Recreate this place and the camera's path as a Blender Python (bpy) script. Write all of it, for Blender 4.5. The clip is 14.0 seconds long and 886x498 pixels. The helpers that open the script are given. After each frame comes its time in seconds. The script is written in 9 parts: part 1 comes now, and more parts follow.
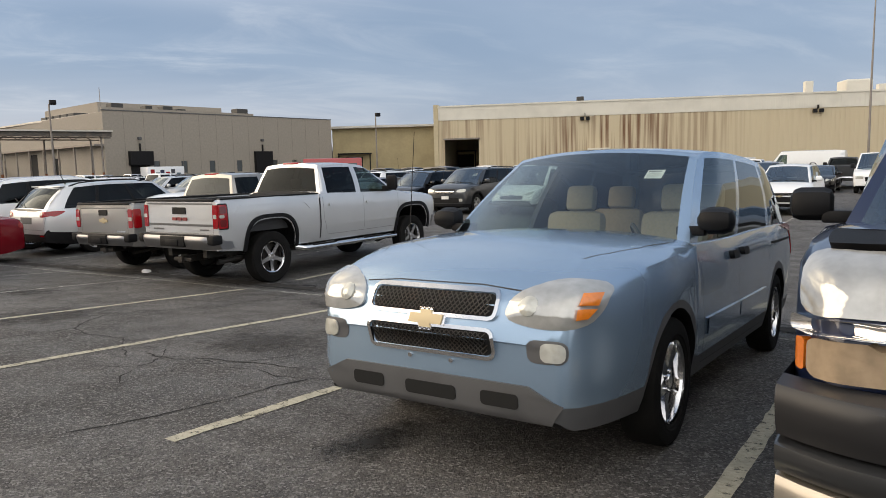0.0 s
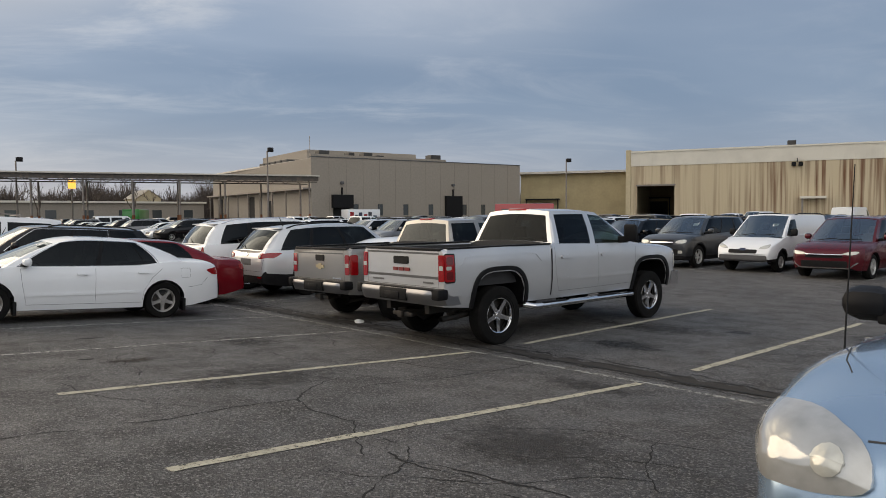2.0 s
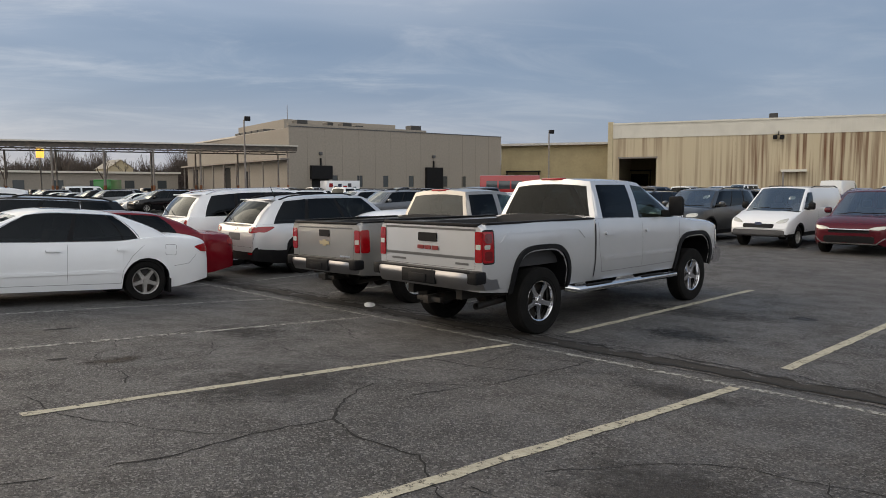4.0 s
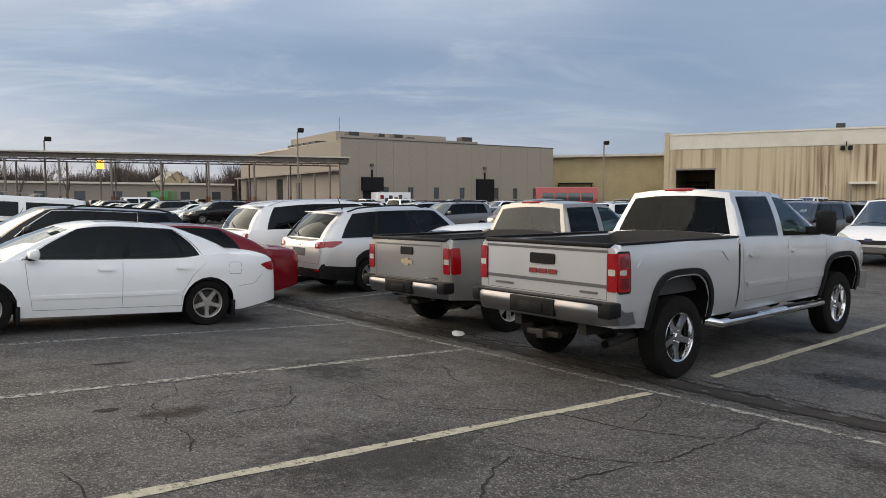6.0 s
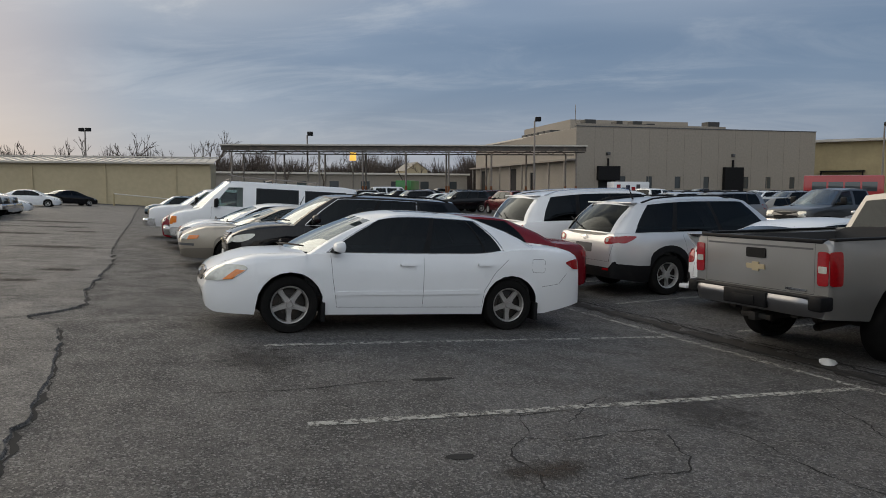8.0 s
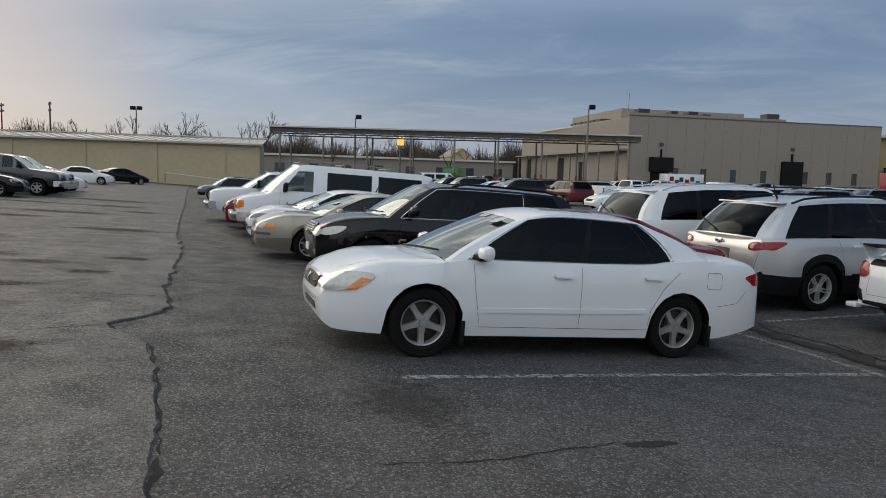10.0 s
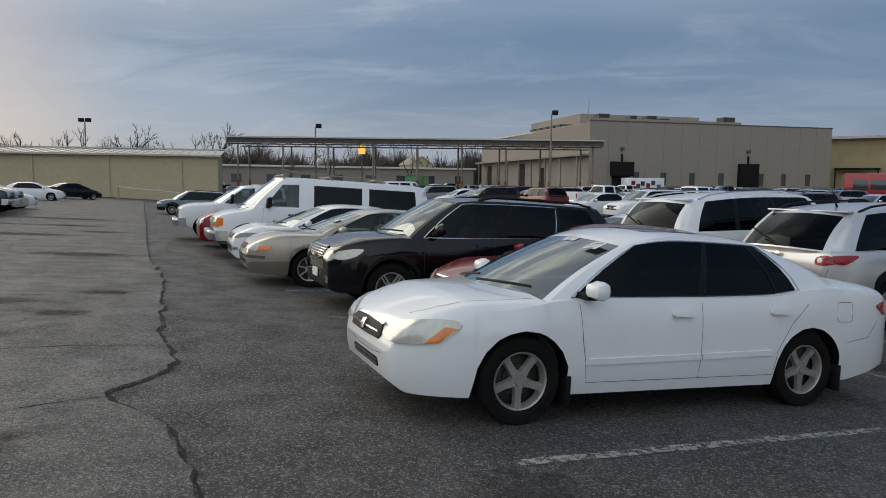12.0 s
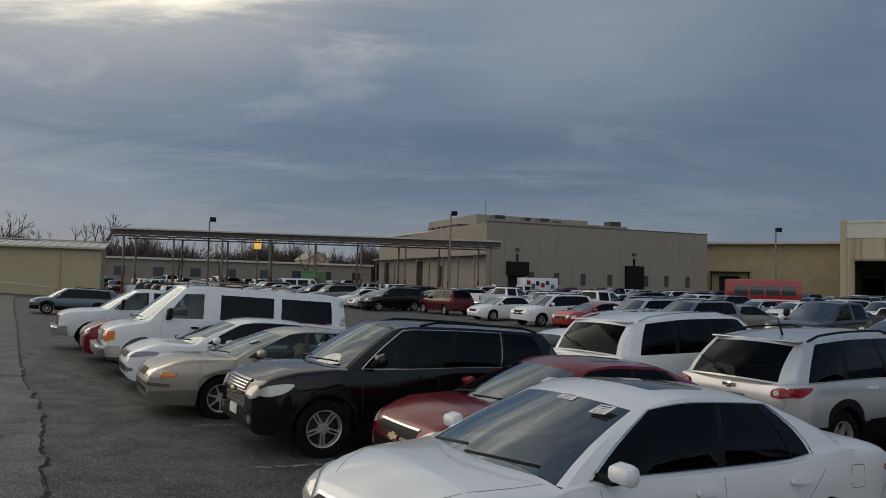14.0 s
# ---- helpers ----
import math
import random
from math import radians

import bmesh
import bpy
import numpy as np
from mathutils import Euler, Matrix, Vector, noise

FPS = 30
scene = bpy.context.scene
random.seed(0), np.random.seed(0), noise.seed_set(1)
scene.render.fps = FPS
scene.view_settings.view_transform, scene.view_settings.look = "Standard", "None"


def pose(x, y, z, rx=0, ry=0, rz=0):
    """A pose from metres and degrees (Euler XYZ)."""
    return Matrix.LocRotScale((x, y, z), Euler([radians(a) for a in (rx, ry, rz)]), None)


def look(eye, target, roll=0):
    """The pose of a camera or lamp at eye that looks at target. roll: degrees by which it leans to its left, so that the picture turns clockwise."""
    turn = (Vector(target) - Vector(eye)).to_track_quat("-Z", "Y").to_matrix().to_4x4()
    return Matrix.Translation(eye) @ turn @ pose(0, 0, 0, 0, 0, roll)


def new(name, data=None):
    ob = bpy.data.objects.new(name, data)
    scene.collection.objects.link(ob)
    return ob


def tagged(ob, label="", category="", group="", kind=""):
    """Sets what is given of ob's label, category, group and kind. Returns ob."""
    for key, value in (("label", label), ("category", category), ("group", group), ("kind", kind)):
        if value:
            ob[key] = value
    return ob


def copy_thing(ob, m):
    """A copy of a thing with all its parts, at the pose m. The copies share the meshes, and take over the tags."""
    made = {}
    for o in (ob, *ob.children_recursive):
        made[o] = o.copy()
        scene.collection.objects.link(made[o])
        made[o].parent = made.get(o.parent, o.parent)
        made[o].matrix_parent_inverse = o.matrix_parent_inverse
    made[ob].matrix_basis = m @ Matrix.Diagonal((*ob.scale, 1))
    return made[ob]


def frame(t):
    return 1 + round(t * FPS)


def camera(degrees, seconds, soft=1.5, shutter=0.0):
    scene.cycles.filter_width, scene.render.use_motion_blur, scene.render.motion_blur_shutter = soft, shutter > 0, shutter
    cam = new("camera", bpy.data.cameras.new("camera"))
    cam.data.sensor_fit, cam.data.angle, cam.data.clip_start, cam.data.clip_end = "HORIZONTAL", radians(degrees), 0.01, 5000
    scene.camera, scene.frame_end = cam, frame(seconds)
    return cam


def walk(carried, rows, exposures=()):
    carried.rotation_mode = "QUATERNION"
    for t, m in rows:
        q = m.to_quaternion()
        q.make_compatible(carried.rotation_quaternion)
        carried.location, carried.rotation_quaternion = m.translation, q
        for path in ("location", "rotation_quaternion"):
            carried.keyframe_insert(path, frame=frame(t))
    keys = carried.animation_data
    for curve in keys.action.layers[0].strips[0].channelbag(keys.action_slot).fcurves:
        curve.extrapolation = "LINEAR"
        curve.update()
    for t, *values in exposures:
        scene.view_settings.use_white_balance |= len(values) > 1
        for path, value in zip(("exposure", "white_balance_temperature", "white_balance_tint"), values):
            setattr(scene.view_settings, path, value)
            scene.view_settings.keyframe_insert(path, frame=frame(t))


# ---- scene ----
cam = camera(63.7, 14.0, soft=0.9)
PATH = [
    (0, (-1.146, -7.696, 1.845), (-2.265, -6.054, 1.616), -1.38),
    (0.5, (-1.591, -7.515, 1.889), (-2.926, -6.035, 1.720), -0.99),
    (1, (-2.045, -7.278, 1.914), (-3.481, -5.890, 1.803), -0.29),
    (1.5, (-2.516, -7.126, 1.902), (-3.983, -5.769, 1.830), -0.05),
    (2, (-2.912, -6.971, 1.889), (-4.414, -5.653, 1.794), -0.42),
    (2.5, (-3.317, -6.870, 1.869), (-4.836, -5.578, 1.722), -0.66),
    (3, (-3.706, -6.830, 1.881), (-5.208, -5.521, 1.709), -0.73),
    (5.5, (-5.614, -6.109, 1.831), (-7.027, -4.701, 1.678), 0.36),
    (6, (-6.033, -6.094, 1.859), (-7.575, -4.829, 1.719), -0.01),
    (6.5, (-6.505, -6.120, 1.851), (-8.192, -5.055, 1.715), -0.42),
    (7, (-7.013, -6.189, 1.841), (-8.789, -5.280, 1.712), -0.52),
    (7.5, (-7.507, -6.218, 1.836), (-9.340, -5.430, 1.690), -0.66),
    (10, (-9.874, -6.864, 1.889), (-11.763, -6.239, 1.681), 1.58),
    (10.5, (-10.336, -7.004, 1.889), (-12.224, -6.388, 1.659), 1.47),
    (11, (-10.772, -7.172, 1.892), (-12.649, -6.520, 1.671), 1.30),
    (11.5, (-11.162, -7.301, 1.939), (-13.031, -6.620, 1.739), 0.83),
    (12, (-11.563, -7.379, 1.950), (-13.413, -6.643, 1.765), 0.49),
    (12.5, (-11.985, -7.474, 1.976), (-13.806, -6.664, 1.815), 0.37),
    (13, (-12.329, -7.516, 1.994), (-14.119, -6.632, 1.893), 0.25),
    (13.5, (-12.618, -7.512, 2.160), (-14.370, -6.547, 2.179), 0.54),
    (14, (-12.689, -7.588, 2.325), (-14.419, -6.588, 2.411), 1.39),
]
walk(cam, [(t, look(e, g, r)) for t, e, g, r in PATH], [(0, 0.84, 6900, 10), (0.5, 0.77, 6850, 10), (1, 0.46, 6800, 10), (1.5, 0.43, 6800, 10), (3, 0.4, 6800, 10), (5.5, 0.70, 6850, 10), (6, 0.68, 6750, 10), (6.5, 0.42, 6650, 9), (7, 0.18, 6570, 8), (7.5, 0.08, 6500, 8), (10, 0.12, 6200, 7), (12.5, 0.06, 6150, 7), (13.2, 0.13, 6200, 7), (14, -0.45, 6350, 7)])

# ---- world, sun, exposure ----
world = bpy.data.worlds.new("sky")
scene.world = world
world.use_nodes = True
SUN_EL, SUN_AZ = radians(25), radians(120)      # azimuth turned to the left of +y
GLOW_EL, GLOW_AZ = radians(34), radians(90)    # the brightest gap in the cloud
glow_dir = Vector((-math.sin(GLOW_AZ) * math.cos(GLOW_EL), math.cos(GLOW_AZ) * math.cos(GLOW_EL), math.sin(GLOW_EL)))
sun_dir = Vector((-math.sin(SUN_AZ) * math.cos(SUN_EL), math.cos(SUN_AZ) * math.cos(SUN_EL), math.sin(SUN_EL)))


def make_sky():
    nt = world.node_tree
    nt.nodes.clear()
    N, L = nt.nodes.new, nt.links.new
    out, bg = N("ShaderNodeOutputWorld"), N("ShaderNodeBackground")
    sky = N("ShaderNodeTexSky")
    sky.sky_type, sky.sun_disc, sky.sun_elevation, sky.sun_rotation = "NISHITA", False, SUN_EL, -SUN_AZ
    sky.air_density, sky.dust_density = 1.0, 1.5
    tc = N("ShaderNodeTexCoord")
    sep = N("ShaderNodeSeparateXYZ")
    L(tc.outputs["Generated"], sep.inputs[0])
    # clouds lie on a flat deck: direction divided by height
    add = N("ShaderNodeMath")
    add.operation = "ADD"
    add.inputs[1].default_value = 0.16
    L(sep.outputs["Z"], add.inputs[0])
    mx = N("ShaderNodeMath")
    mx.operation = "MAXIMUM"
    mx.inputs[1].default_value = 0.05
    L(add.outputs[0], mx.inputs[0])
    dv = N("ShaderNodeVectorMath")
    dv.operation = "DIVIDE"
    comb = N("ShaderNodeCombineXYZ")
    for k in range(3):
        L(mx.outputs[0], comb.inputs[k])
    L(tc.outputs["Generated"], dv.inputs[0])
    L(comb.outputs[0], dv.inputs[1])
    mp = N("ShaderNodeMapping")
    mp.vector_type = "TEXTURE"
    mp.inputs["Rotation"].default_value = (0, 0, radians(58))
    mp.inputs["Scale"].default_value = (2.2, 1.15, 1.0)
    L(dv.outputs[0], mp.inputs[0])

    def cloud(scale, detail, rough, dist, lo, hi):
        n = N("ShaderNodeTexNoise")
        n.inputs["Scale"].default_value, n.inputs["Detail"].default_value = scale, detail
        n.inputs["Roughness"].default_value, n.inputs["Distortion"].default_value = rough, dist
        L(mp.outputs[0], n.inputs["Vector"])
        r = N("ShaderNodeMapRange")
        r.interpolation_type = "SMOOTHSTEP"
        r.inputs["From Min"].default_value, r.inputs["From Max"].default_value = lo, hi
        L(n.outputs["Fac"], r.inputs["Value"])
        return r.outputs["Result"]

    big, fine = cloud(0.9, 4, 0.5, 0.3, 0.32, 0.70), cloud(2.4, 9, 0.62, 0.55, 0.44, 0.74)
    # glow of the hidden sun
    dot = N("ShaderNodeVectorMath")
    dot.operation = "DOT_PRODUCT"
    dot.inputs[1].default_value = glow_dir
    L(tc.outputs["Generated"], dot.inputs[0])

    def ramp(sock, lo, hi):
        r = N("ShaderNodeMapRange")
        r.interpolation_type = "SMOOTHSTEP"
        r.inputs["From Min"].default_value, r.inputs["From Max"].default_value = lo, hi
        L(sock, r.inputs["Value"])
        return r.outputs["Result"]

    def mix(fac, a, b, mode="MIX"):
        m = N("ShaderNodeMix")
        m.data_type, m.blend_type = "RGBA", mode
        for sock, v in ((m.inputs["Factor"], fac), (m.inputs["A"], a), (m.inputs["B"], b)):
            if isinstance(v, (int, float)):
                sock.default_value = v
            elif isinstance(v, tuple):
                sock.default_value = (*v, 1)
            else:
                L(v, sock)
        return m.outputs["Result"]

    glow, core = ramp(dot.outputs["Value"], 0.89, 1.0), ramp(dot.outputs["Value"], 0.85, 0.985)
    away = N("ShaderNodeVectorMath")
    away.operation = "DOT_PRODUCT"
    away.inputs[1].default_value = (0.62, -0.72, 0.30)
    L(tc.outputs["Generated"], away.inputs[0])
    south = ramp(away.outputs["Value"], 0.0, 0.85)      # thin bright cloud in the southern half of the sky
    low = ramp(sep.outputs["Z"], 0.16, 0.0)
    c = mix(big, CLOUD_DARK, CLOUD_MID)
    f2 = N("ShaderNodeMath")
    f2.operation = "MULTIPLY"
    f2.inputs[1].default_value = 0.42
    L(fine, f2.inputs[0])
    c = mix(f2.outputs[0], c, CLOUD_LIT)
    lo2 = N("ShaderNodeMath")
    lo2.operation = "MULTIPLY"
    lo2.inputs[1].default_value = 0.6
    L(low, lo2.inputs[0])
    c = mix(lo2.outputs[0], c, CLOUD_LOW)
    c = mix(south, c, CLOUD_SOUTH)
    for axis, lo, hi, amt, col in (((-0.36, 0.90, 0.24), 0.86, 0.98, 0.50, (1.55, 2.15, 3.15)), ((-0.643, 0.58, 0.5), 0.93, 1.0, 0.5, CLOUD_LIT)):      # a heavier bank in the north, a thinner one north-west
        bank, k = N("ShaderNodeVectorMath"), N("ShaderNodeMath")
        bank.operation, k.operation = "DOT_PRODUCT", "MULTIPLY"
        bank.inputs[1].default_value, k.inputs[1].default_value = axis, amt
        L(tc.outputs["Generated"], bank.inputs[0])
        L(ramp(bank.outputs["Value"], lo, hi), k.inputs[0])
        c = mix(k.outputs[0], c, col)
    west = N("ShaderNodeVectorMath")
    west.operation = "DOT_PRODUCT"
    west.inputs[1].default_value = (-0.94, -0.33, 0.08)
    L(tc.outputs["Generated"], west.inputs[0])
    w2 = N("ShaderNodeMath")
    w2.operation = "MULTIPLY"
    w2.inputs[1].default_value = 0.75
    L(ramp(west.outputs["Value"], 0.945, 1.0), w2.inputs[0])
    c = mix(w2.outputs[0], c, (5.2, 4.3, 4.1))
    g2 = N("ShaderNodeMath")
    g2.operation = "MULTIPLY"
    g2.inputs[1].default_value = 0.40
    L(glow, g2.inputs[0])
    c = mix(g2.outputs[0], c, (9.0, 8.0, 6.8))
    cf = N("ShaderNodeMath")
    cf.operation = "MULTIPLY"
    brk = N("ShaderNodeMapRange")
    brk.inputs["To Min"].default_value = 0.12
    L(fine, brk.inputs["Value"])
    high, cut = ramp(sep.outputs["Z"], 0.19, 0.36), N("ShaderNodeMath")     # the cloud base hides the glow lower down
    cut.operation = "MULTIPLY"
    L(core, cut.inputs[0])
    L(high, cut.inputs[1])
    L(cut.outputs[0], cf.inputs[0])
    L(brk.outputs["Result"], cf.inputs[1])
    c = mix(cf.outputs[0], c, (22.0, 19.5, 15.0))
    c = mix(0.88, sky.outputs[0], c)
    L(c, bg.inputs["Color"])
    bg.inputs["Strength"].default_value = 0.10
    L(bg.outputs[0], out.inputs["Surface"])


CLOUD_DARK, CLOUD_MID, CLOUD_LIT, CLOUD_LOW, CLOUD_SOUTH = (1.35, 1.95, 3.0), (2.35, 2.95, 4.0), (4.6, 4.9, 5.5), (3.9, 3.9, 4.4), (9.6, 9.7, 9.9)
make_sky()
sun = new("sun", bpy.data.lights.new("sun", "SUN"))
sun.data.energy, sun.data.angle, sun.data.color = 1.10, radians(48), (1.0, 0.83, 0.62)
sun.matrix_world = look(sun_dir * 50, (0, 0, 0))


# ---- materials ----
def mat(name, color, rough=0.5, metal=0.0, coat=0.0, grain=0.0, grain_scale=40.0, bump=0.0, bump_scale=60.0, stain=0.0, stain_scale=1.5, stain_color=None,
        spec=0.5, emit=None, vary=0.0, alpha_glass=None):
    m = bpy.data.materials.new(name)
    m.use_nodes = True
    nt = m.node_tree
    N, L = nt.nodes.new, nt.links.new
    p = nt.nodes["Principled BSDF"]
    p.inputs["Base Color"].default_value = (*color, 1)
    p.inputs["Roughness"].default_value, p.inputs["Metallic"].default_value = rough, metal
    p.inputs["Coat Weight"].default_value, p.inputs["Coat Roughness"].default_value = coat, 0.04
    p.inputs["Specular IOR Level"].default_value = spec
    if emit:
        p.inputs["Emission Color"].default_value, p.inputs["Emission Strength"].default_value = (*emit[0], 1), emit[1]
    tc = N("ShaderNodeTexCoord")
    col = None

    def noise_fac(scale, detail, lo, hi):
        n = N("ShaderNodeTexNoise")
        n.inputs["Scale"].default_value, n.inputs["Detail"].default_value = scale, detail
        L(tc.outputs["Object"], n.inputs["Vector"])
        r = N("ShaderNodeMapRange")
        r.inputs["From Min"].default_value, r.inputs["From Max"].default_value = lo, hi
        L(n.outputs["Fac"], r.inputs["Value"])
        return n.outputs["Fac"], r.outputs["Result"]

    def mixc(fac, k, a, b):
        f = N("ShaderNodeMath")
        f.operation = "MULTIPLY"
        f.inputs[1].default_value = k
        L(fac, f.inputs[0])
        x = N("ShaderNodeMix")
        x.data_type = "RGBA"
        L(f.outputs[0], x.inputs["Factor"])
        if a is None:
            x.inputs["A"].default_value = (*color, 1)
        else:
            L(a, x.inputs["A"])
        x.inputs["B"].default_value = (*b, 1)
        return x.outputs["Result"]

    if grain:
        _, f = noise_fac(grain_scale, 4, 0.35, 0.75)
        col = mixc(f, grain, col, tuple(c * 0.45 for c in color))
    if stain:
        _, f = noise_fac(stain_scale, 6, 0.45, 0.75)
        col = mixc(f, stain, col, stain_color or tuple(c * 0.5 for c in color))
    if vary:
        oi = N("ShaderNodeObjectInfo")
        col = mixc(oi.outputs["Random"], vary, col, tuple(c * 0.55 for c in color))
    if col is not None:
        L(col, p.inputs["Base Color"])
    if bump:
        n, _ = noise_fac(bump_scale, 5, 0, 1)
        b = N("ShaderNodeBump")
        b.inputs["Strength"].default_value, b.inputs["Distance"].default_value = bump, 0.01
        L(n, b.inputs["Height"])
        L(b.outputs[0], p.inputs["Normal"])
    return m


def glass(name, tint, rough=0.02, ior=1.5):
    """A pane: tinted see-through with a mirror gloss that grows towards grazing angles, alike from both sides."""
    m = bpy.data.materials.new(name)
    m.use_nodes = True
    nt = m.node_tree
    nt.nodes.clear()
    N, L = nt.nodes.new, nt.links.new
    out, mx, tr, gl, fr = N("ShaderNodeOutputMaterial"), N("ShaderNodeMixShader"), N("ShaderNodeBsdfTransparent"), N("ShaderNodeBsdfGlossy"), N("ShaderNodeLayerWeight")
    tr.inputs[0].default_value = (*tint, 1)
    gl.inputs["Color"].default_value, gl.inputs["Roughness"].default_value = (0.84, 0.93, 1.0, 1), rough
    fr.inputs["Blend"].default_value = 0.5
    pw, rg = N("ShaderNodeMath"), N("ShaderNodeMapRange")
    pw.operation = "POWER"
    pw.inputs[1].default_value = 5.0
    rg.inputs["To Min"].default_value = ((ior - 1) / (ior + 1)) ** 2
    L(fr.outputs["Facing"], pw.inputs[0])
    L(pw.outputs[0], rg.inputs["Value"])
    L(rg.outputs["Result"], mx.inputs[0])
    L(tr.outputs[0], mx.inputs[1])
    L(gl.outputs[0], mx.inputs[2])
    L(mx.outputs[0], out.inputs[0])
    return m


def paint(name, color, metal=0.0, rough=0.30, coat=0.8, spec=0.5):
    return mat("paint_" + name, color, rough, metal, coat=coat, spec=spec, grain=0.10 if metal else 0.0, grain_scale=900.0, stain=0.16, stain_scale=3.0,
               stain_color=tuple(0.78 * c + 0.01 for c in color))


GLASS_CLEAR, GLASS_TINT = glass("glass_clear", (0.36, 0.44, 0.44), ior=2.8), glass("glass_tint", (0.035, 0.038, 0.042), ior=1.34)
GLASS_REAR = glass("glass_rear", (0.05, 0.052, 0.055), ior=1.21)
GLASS_CAB = glass("glass_cab_rear", (0.06, 0.06, 0.06), ior=1.42)
GLASS_OPEN = glass("glass_open", (0.72, 0.80, 0.76), ior=1.9)
GLASS_GREEN = glass("glass_green", (0.40, 0.50, 0.47))
RUBBER = mat("tyre_rubber", (0.009, 0.0088, 0.0085), 0.9, spec=0.15, grain=0.3, bump=0.25, bump_scale=120, stain=0.3, stain_scale=6, stain_color=(0.026, 0.024, 0.022))
BLACK = mat("black_plastic", (0.007, 0.007, 0.008), 0.55, spec=0.18, bump=0.1, bump_scale=400, stain=0.3, stain_scale=8, stain_color=(0.024, 0.023, 0.021))
GREYPL = mat("grey_plastic", (0.085, 0.085, 0.088), 0.6, bump=0.1, bump_scale=400, stain=0.3, stain_scale=5)
GAP = mat("panel_gap", (0.006, 0.006, 0.006), 0.9)
SEAM = mat("panel_seam", (0.035, 0.035, 0.037), 0.8)
CHROME = mat("chrome", (0.72, 0.72, 0.73), 0.12, 1.0, stain=0.2, stain_scale=12, stain_color=(0.35, 0.34, 0.33))
ALLOY = mat("alloy", (0.60, 0.59, 0.58), 0.34, 0.55, stain=0.25, stain_scale=14, stain_color=(0.2, 0.18, 0.16))
DULL_ALLOY = mat("dull_alloy", (0.40, 0.385, 0.37), 0.36, 0.5, stain=0.4, stain_scale=14, stain_color=(0.16, 0.14, 0.12))
DARKMETAL = mat("dark_metal", (0.05, 0.048, 0.045), 0.6, 0.7, stain=0.4, stain_scale=9, stain_color=(0.09, 0.055, 0.035))
LAMP = mat("lamp_lens", (0.60, 0.60, 0.55), 0.12, 0.25, coat=0.9, grain=0.4, grain_scale=22, stain=0.30, stain_scale=9, stain_color=(0.40, 0.35, 0.22))
LAMP_DARK = mat("lamp_lens_dark", (0.20, 0.21, 0.23), 0.12, 0.3, coat=0.8, grain=0.6, grain_scale=22)
RED = mat("lamp_red", (0.31, 0.004, 0.008), 0.15, 0.0, coat=0.6, spec=0.4, grain=0.55, grain_scale=38)
LAMP_MID = mat("lamp_lens_mid", (0.52, 0.52, 0.50), 0.10, 0.40, coat=0.9, grain=0.5, grain_scale=14, stain=0.40, stain_scale=5, stain_color=(0.34, 0.32, 0.28))
LAMP_RING = mat("lamp_ring", (0.26, 0.26, 0.25), 0.3, 0.4)
LAMP_WARM = mat("lamp_lens_warm", (0.48, 0.36, 0.24), 0.12, 0.3, coat=0.9, grain=0.5, grain_scale=18)
RED_DEEP = mat("lamp_red_deep", (0.13, 0.002, 0.004), 0.12, 0.0, coat=0.8, grain=0.5, grain_scale=60)
AMBER = mat("lamp_amber", (0.80, 0.22, 0.02), 0.2, 0.0, coat=1.0, grain=0.3, grain_scale=60)
GOLD = mat("emblem_gold", (0.46, 0.39, 0.26), 0.5, 0.7)
EMBLEM_RED = mat("emblem_red", (0.20, 0.022, 0.022), 0.35)
PAPER = mat("paper", (0.78, 0.77, 0.74), 0.7, grain=0.1, grain_scale=200)
INK = mat("ink", (0.05, 0.05, 0.06), 0.7)
CHALK = mat("window_marker", (0.75, 0.80, 0.82), 0.8)
CAB_DARK = mat("cabin_dark", (0.035, 0.035, 0.037), 0.8, grain=0.3, grain_scale=60)
CAB_BEIGE = mat("cabin_beige", (0.33, 0.29, 0.23), 0.85, grain=0.3, grain_scale=50)
PAINTS = {n: paint(n, *a) for n, a in {
    "white": ((0.79, 0.80, 0.81), 0.0, 0.30, 0.75, 0.5), "pearl": ((0.74, 0.75, 0.75),), "silver": ((0.61, 0.615, 0.625), 0.50, 0.27), "grey": ((0.20, 0.20, 0.205), 0.55, 0.34),
    "pewter": ((0.30, 0.29, 0.275), 0.5, 0.28), "black": ((0.004, 0.004, 0.005), 0.0, 0.12, 0.4, 0.25), "red": ((0.17, 0.004, 0.010), 0.1, 0.24, 0.35, 0.3), "brightred": ((0.34, 0.012, 0.014),),
    "maroon": ((0.085, 0.006, 0.012), 0.2, 0.26, 0.4, 0.3), "lightblue": ((0.33, 0.455, 0.60), 0.65, 0.24), "navy": ((0.010, 0.018, 0.055), 0.3, 0.28), "tan": ((0.36, 0.32, 0.26), 0.5, 0.34),
    "slate": ((0.09, 0.13, 0.16), 0.5, 0.32), "green": ((0.03, 0.33, 0.05),), "charcoal": ((0.035, 0.037, 0.04), 0.3, 0.3), "sand": ((0.33, 0.30, 0.26), 0.5, 0.34)}.items()}


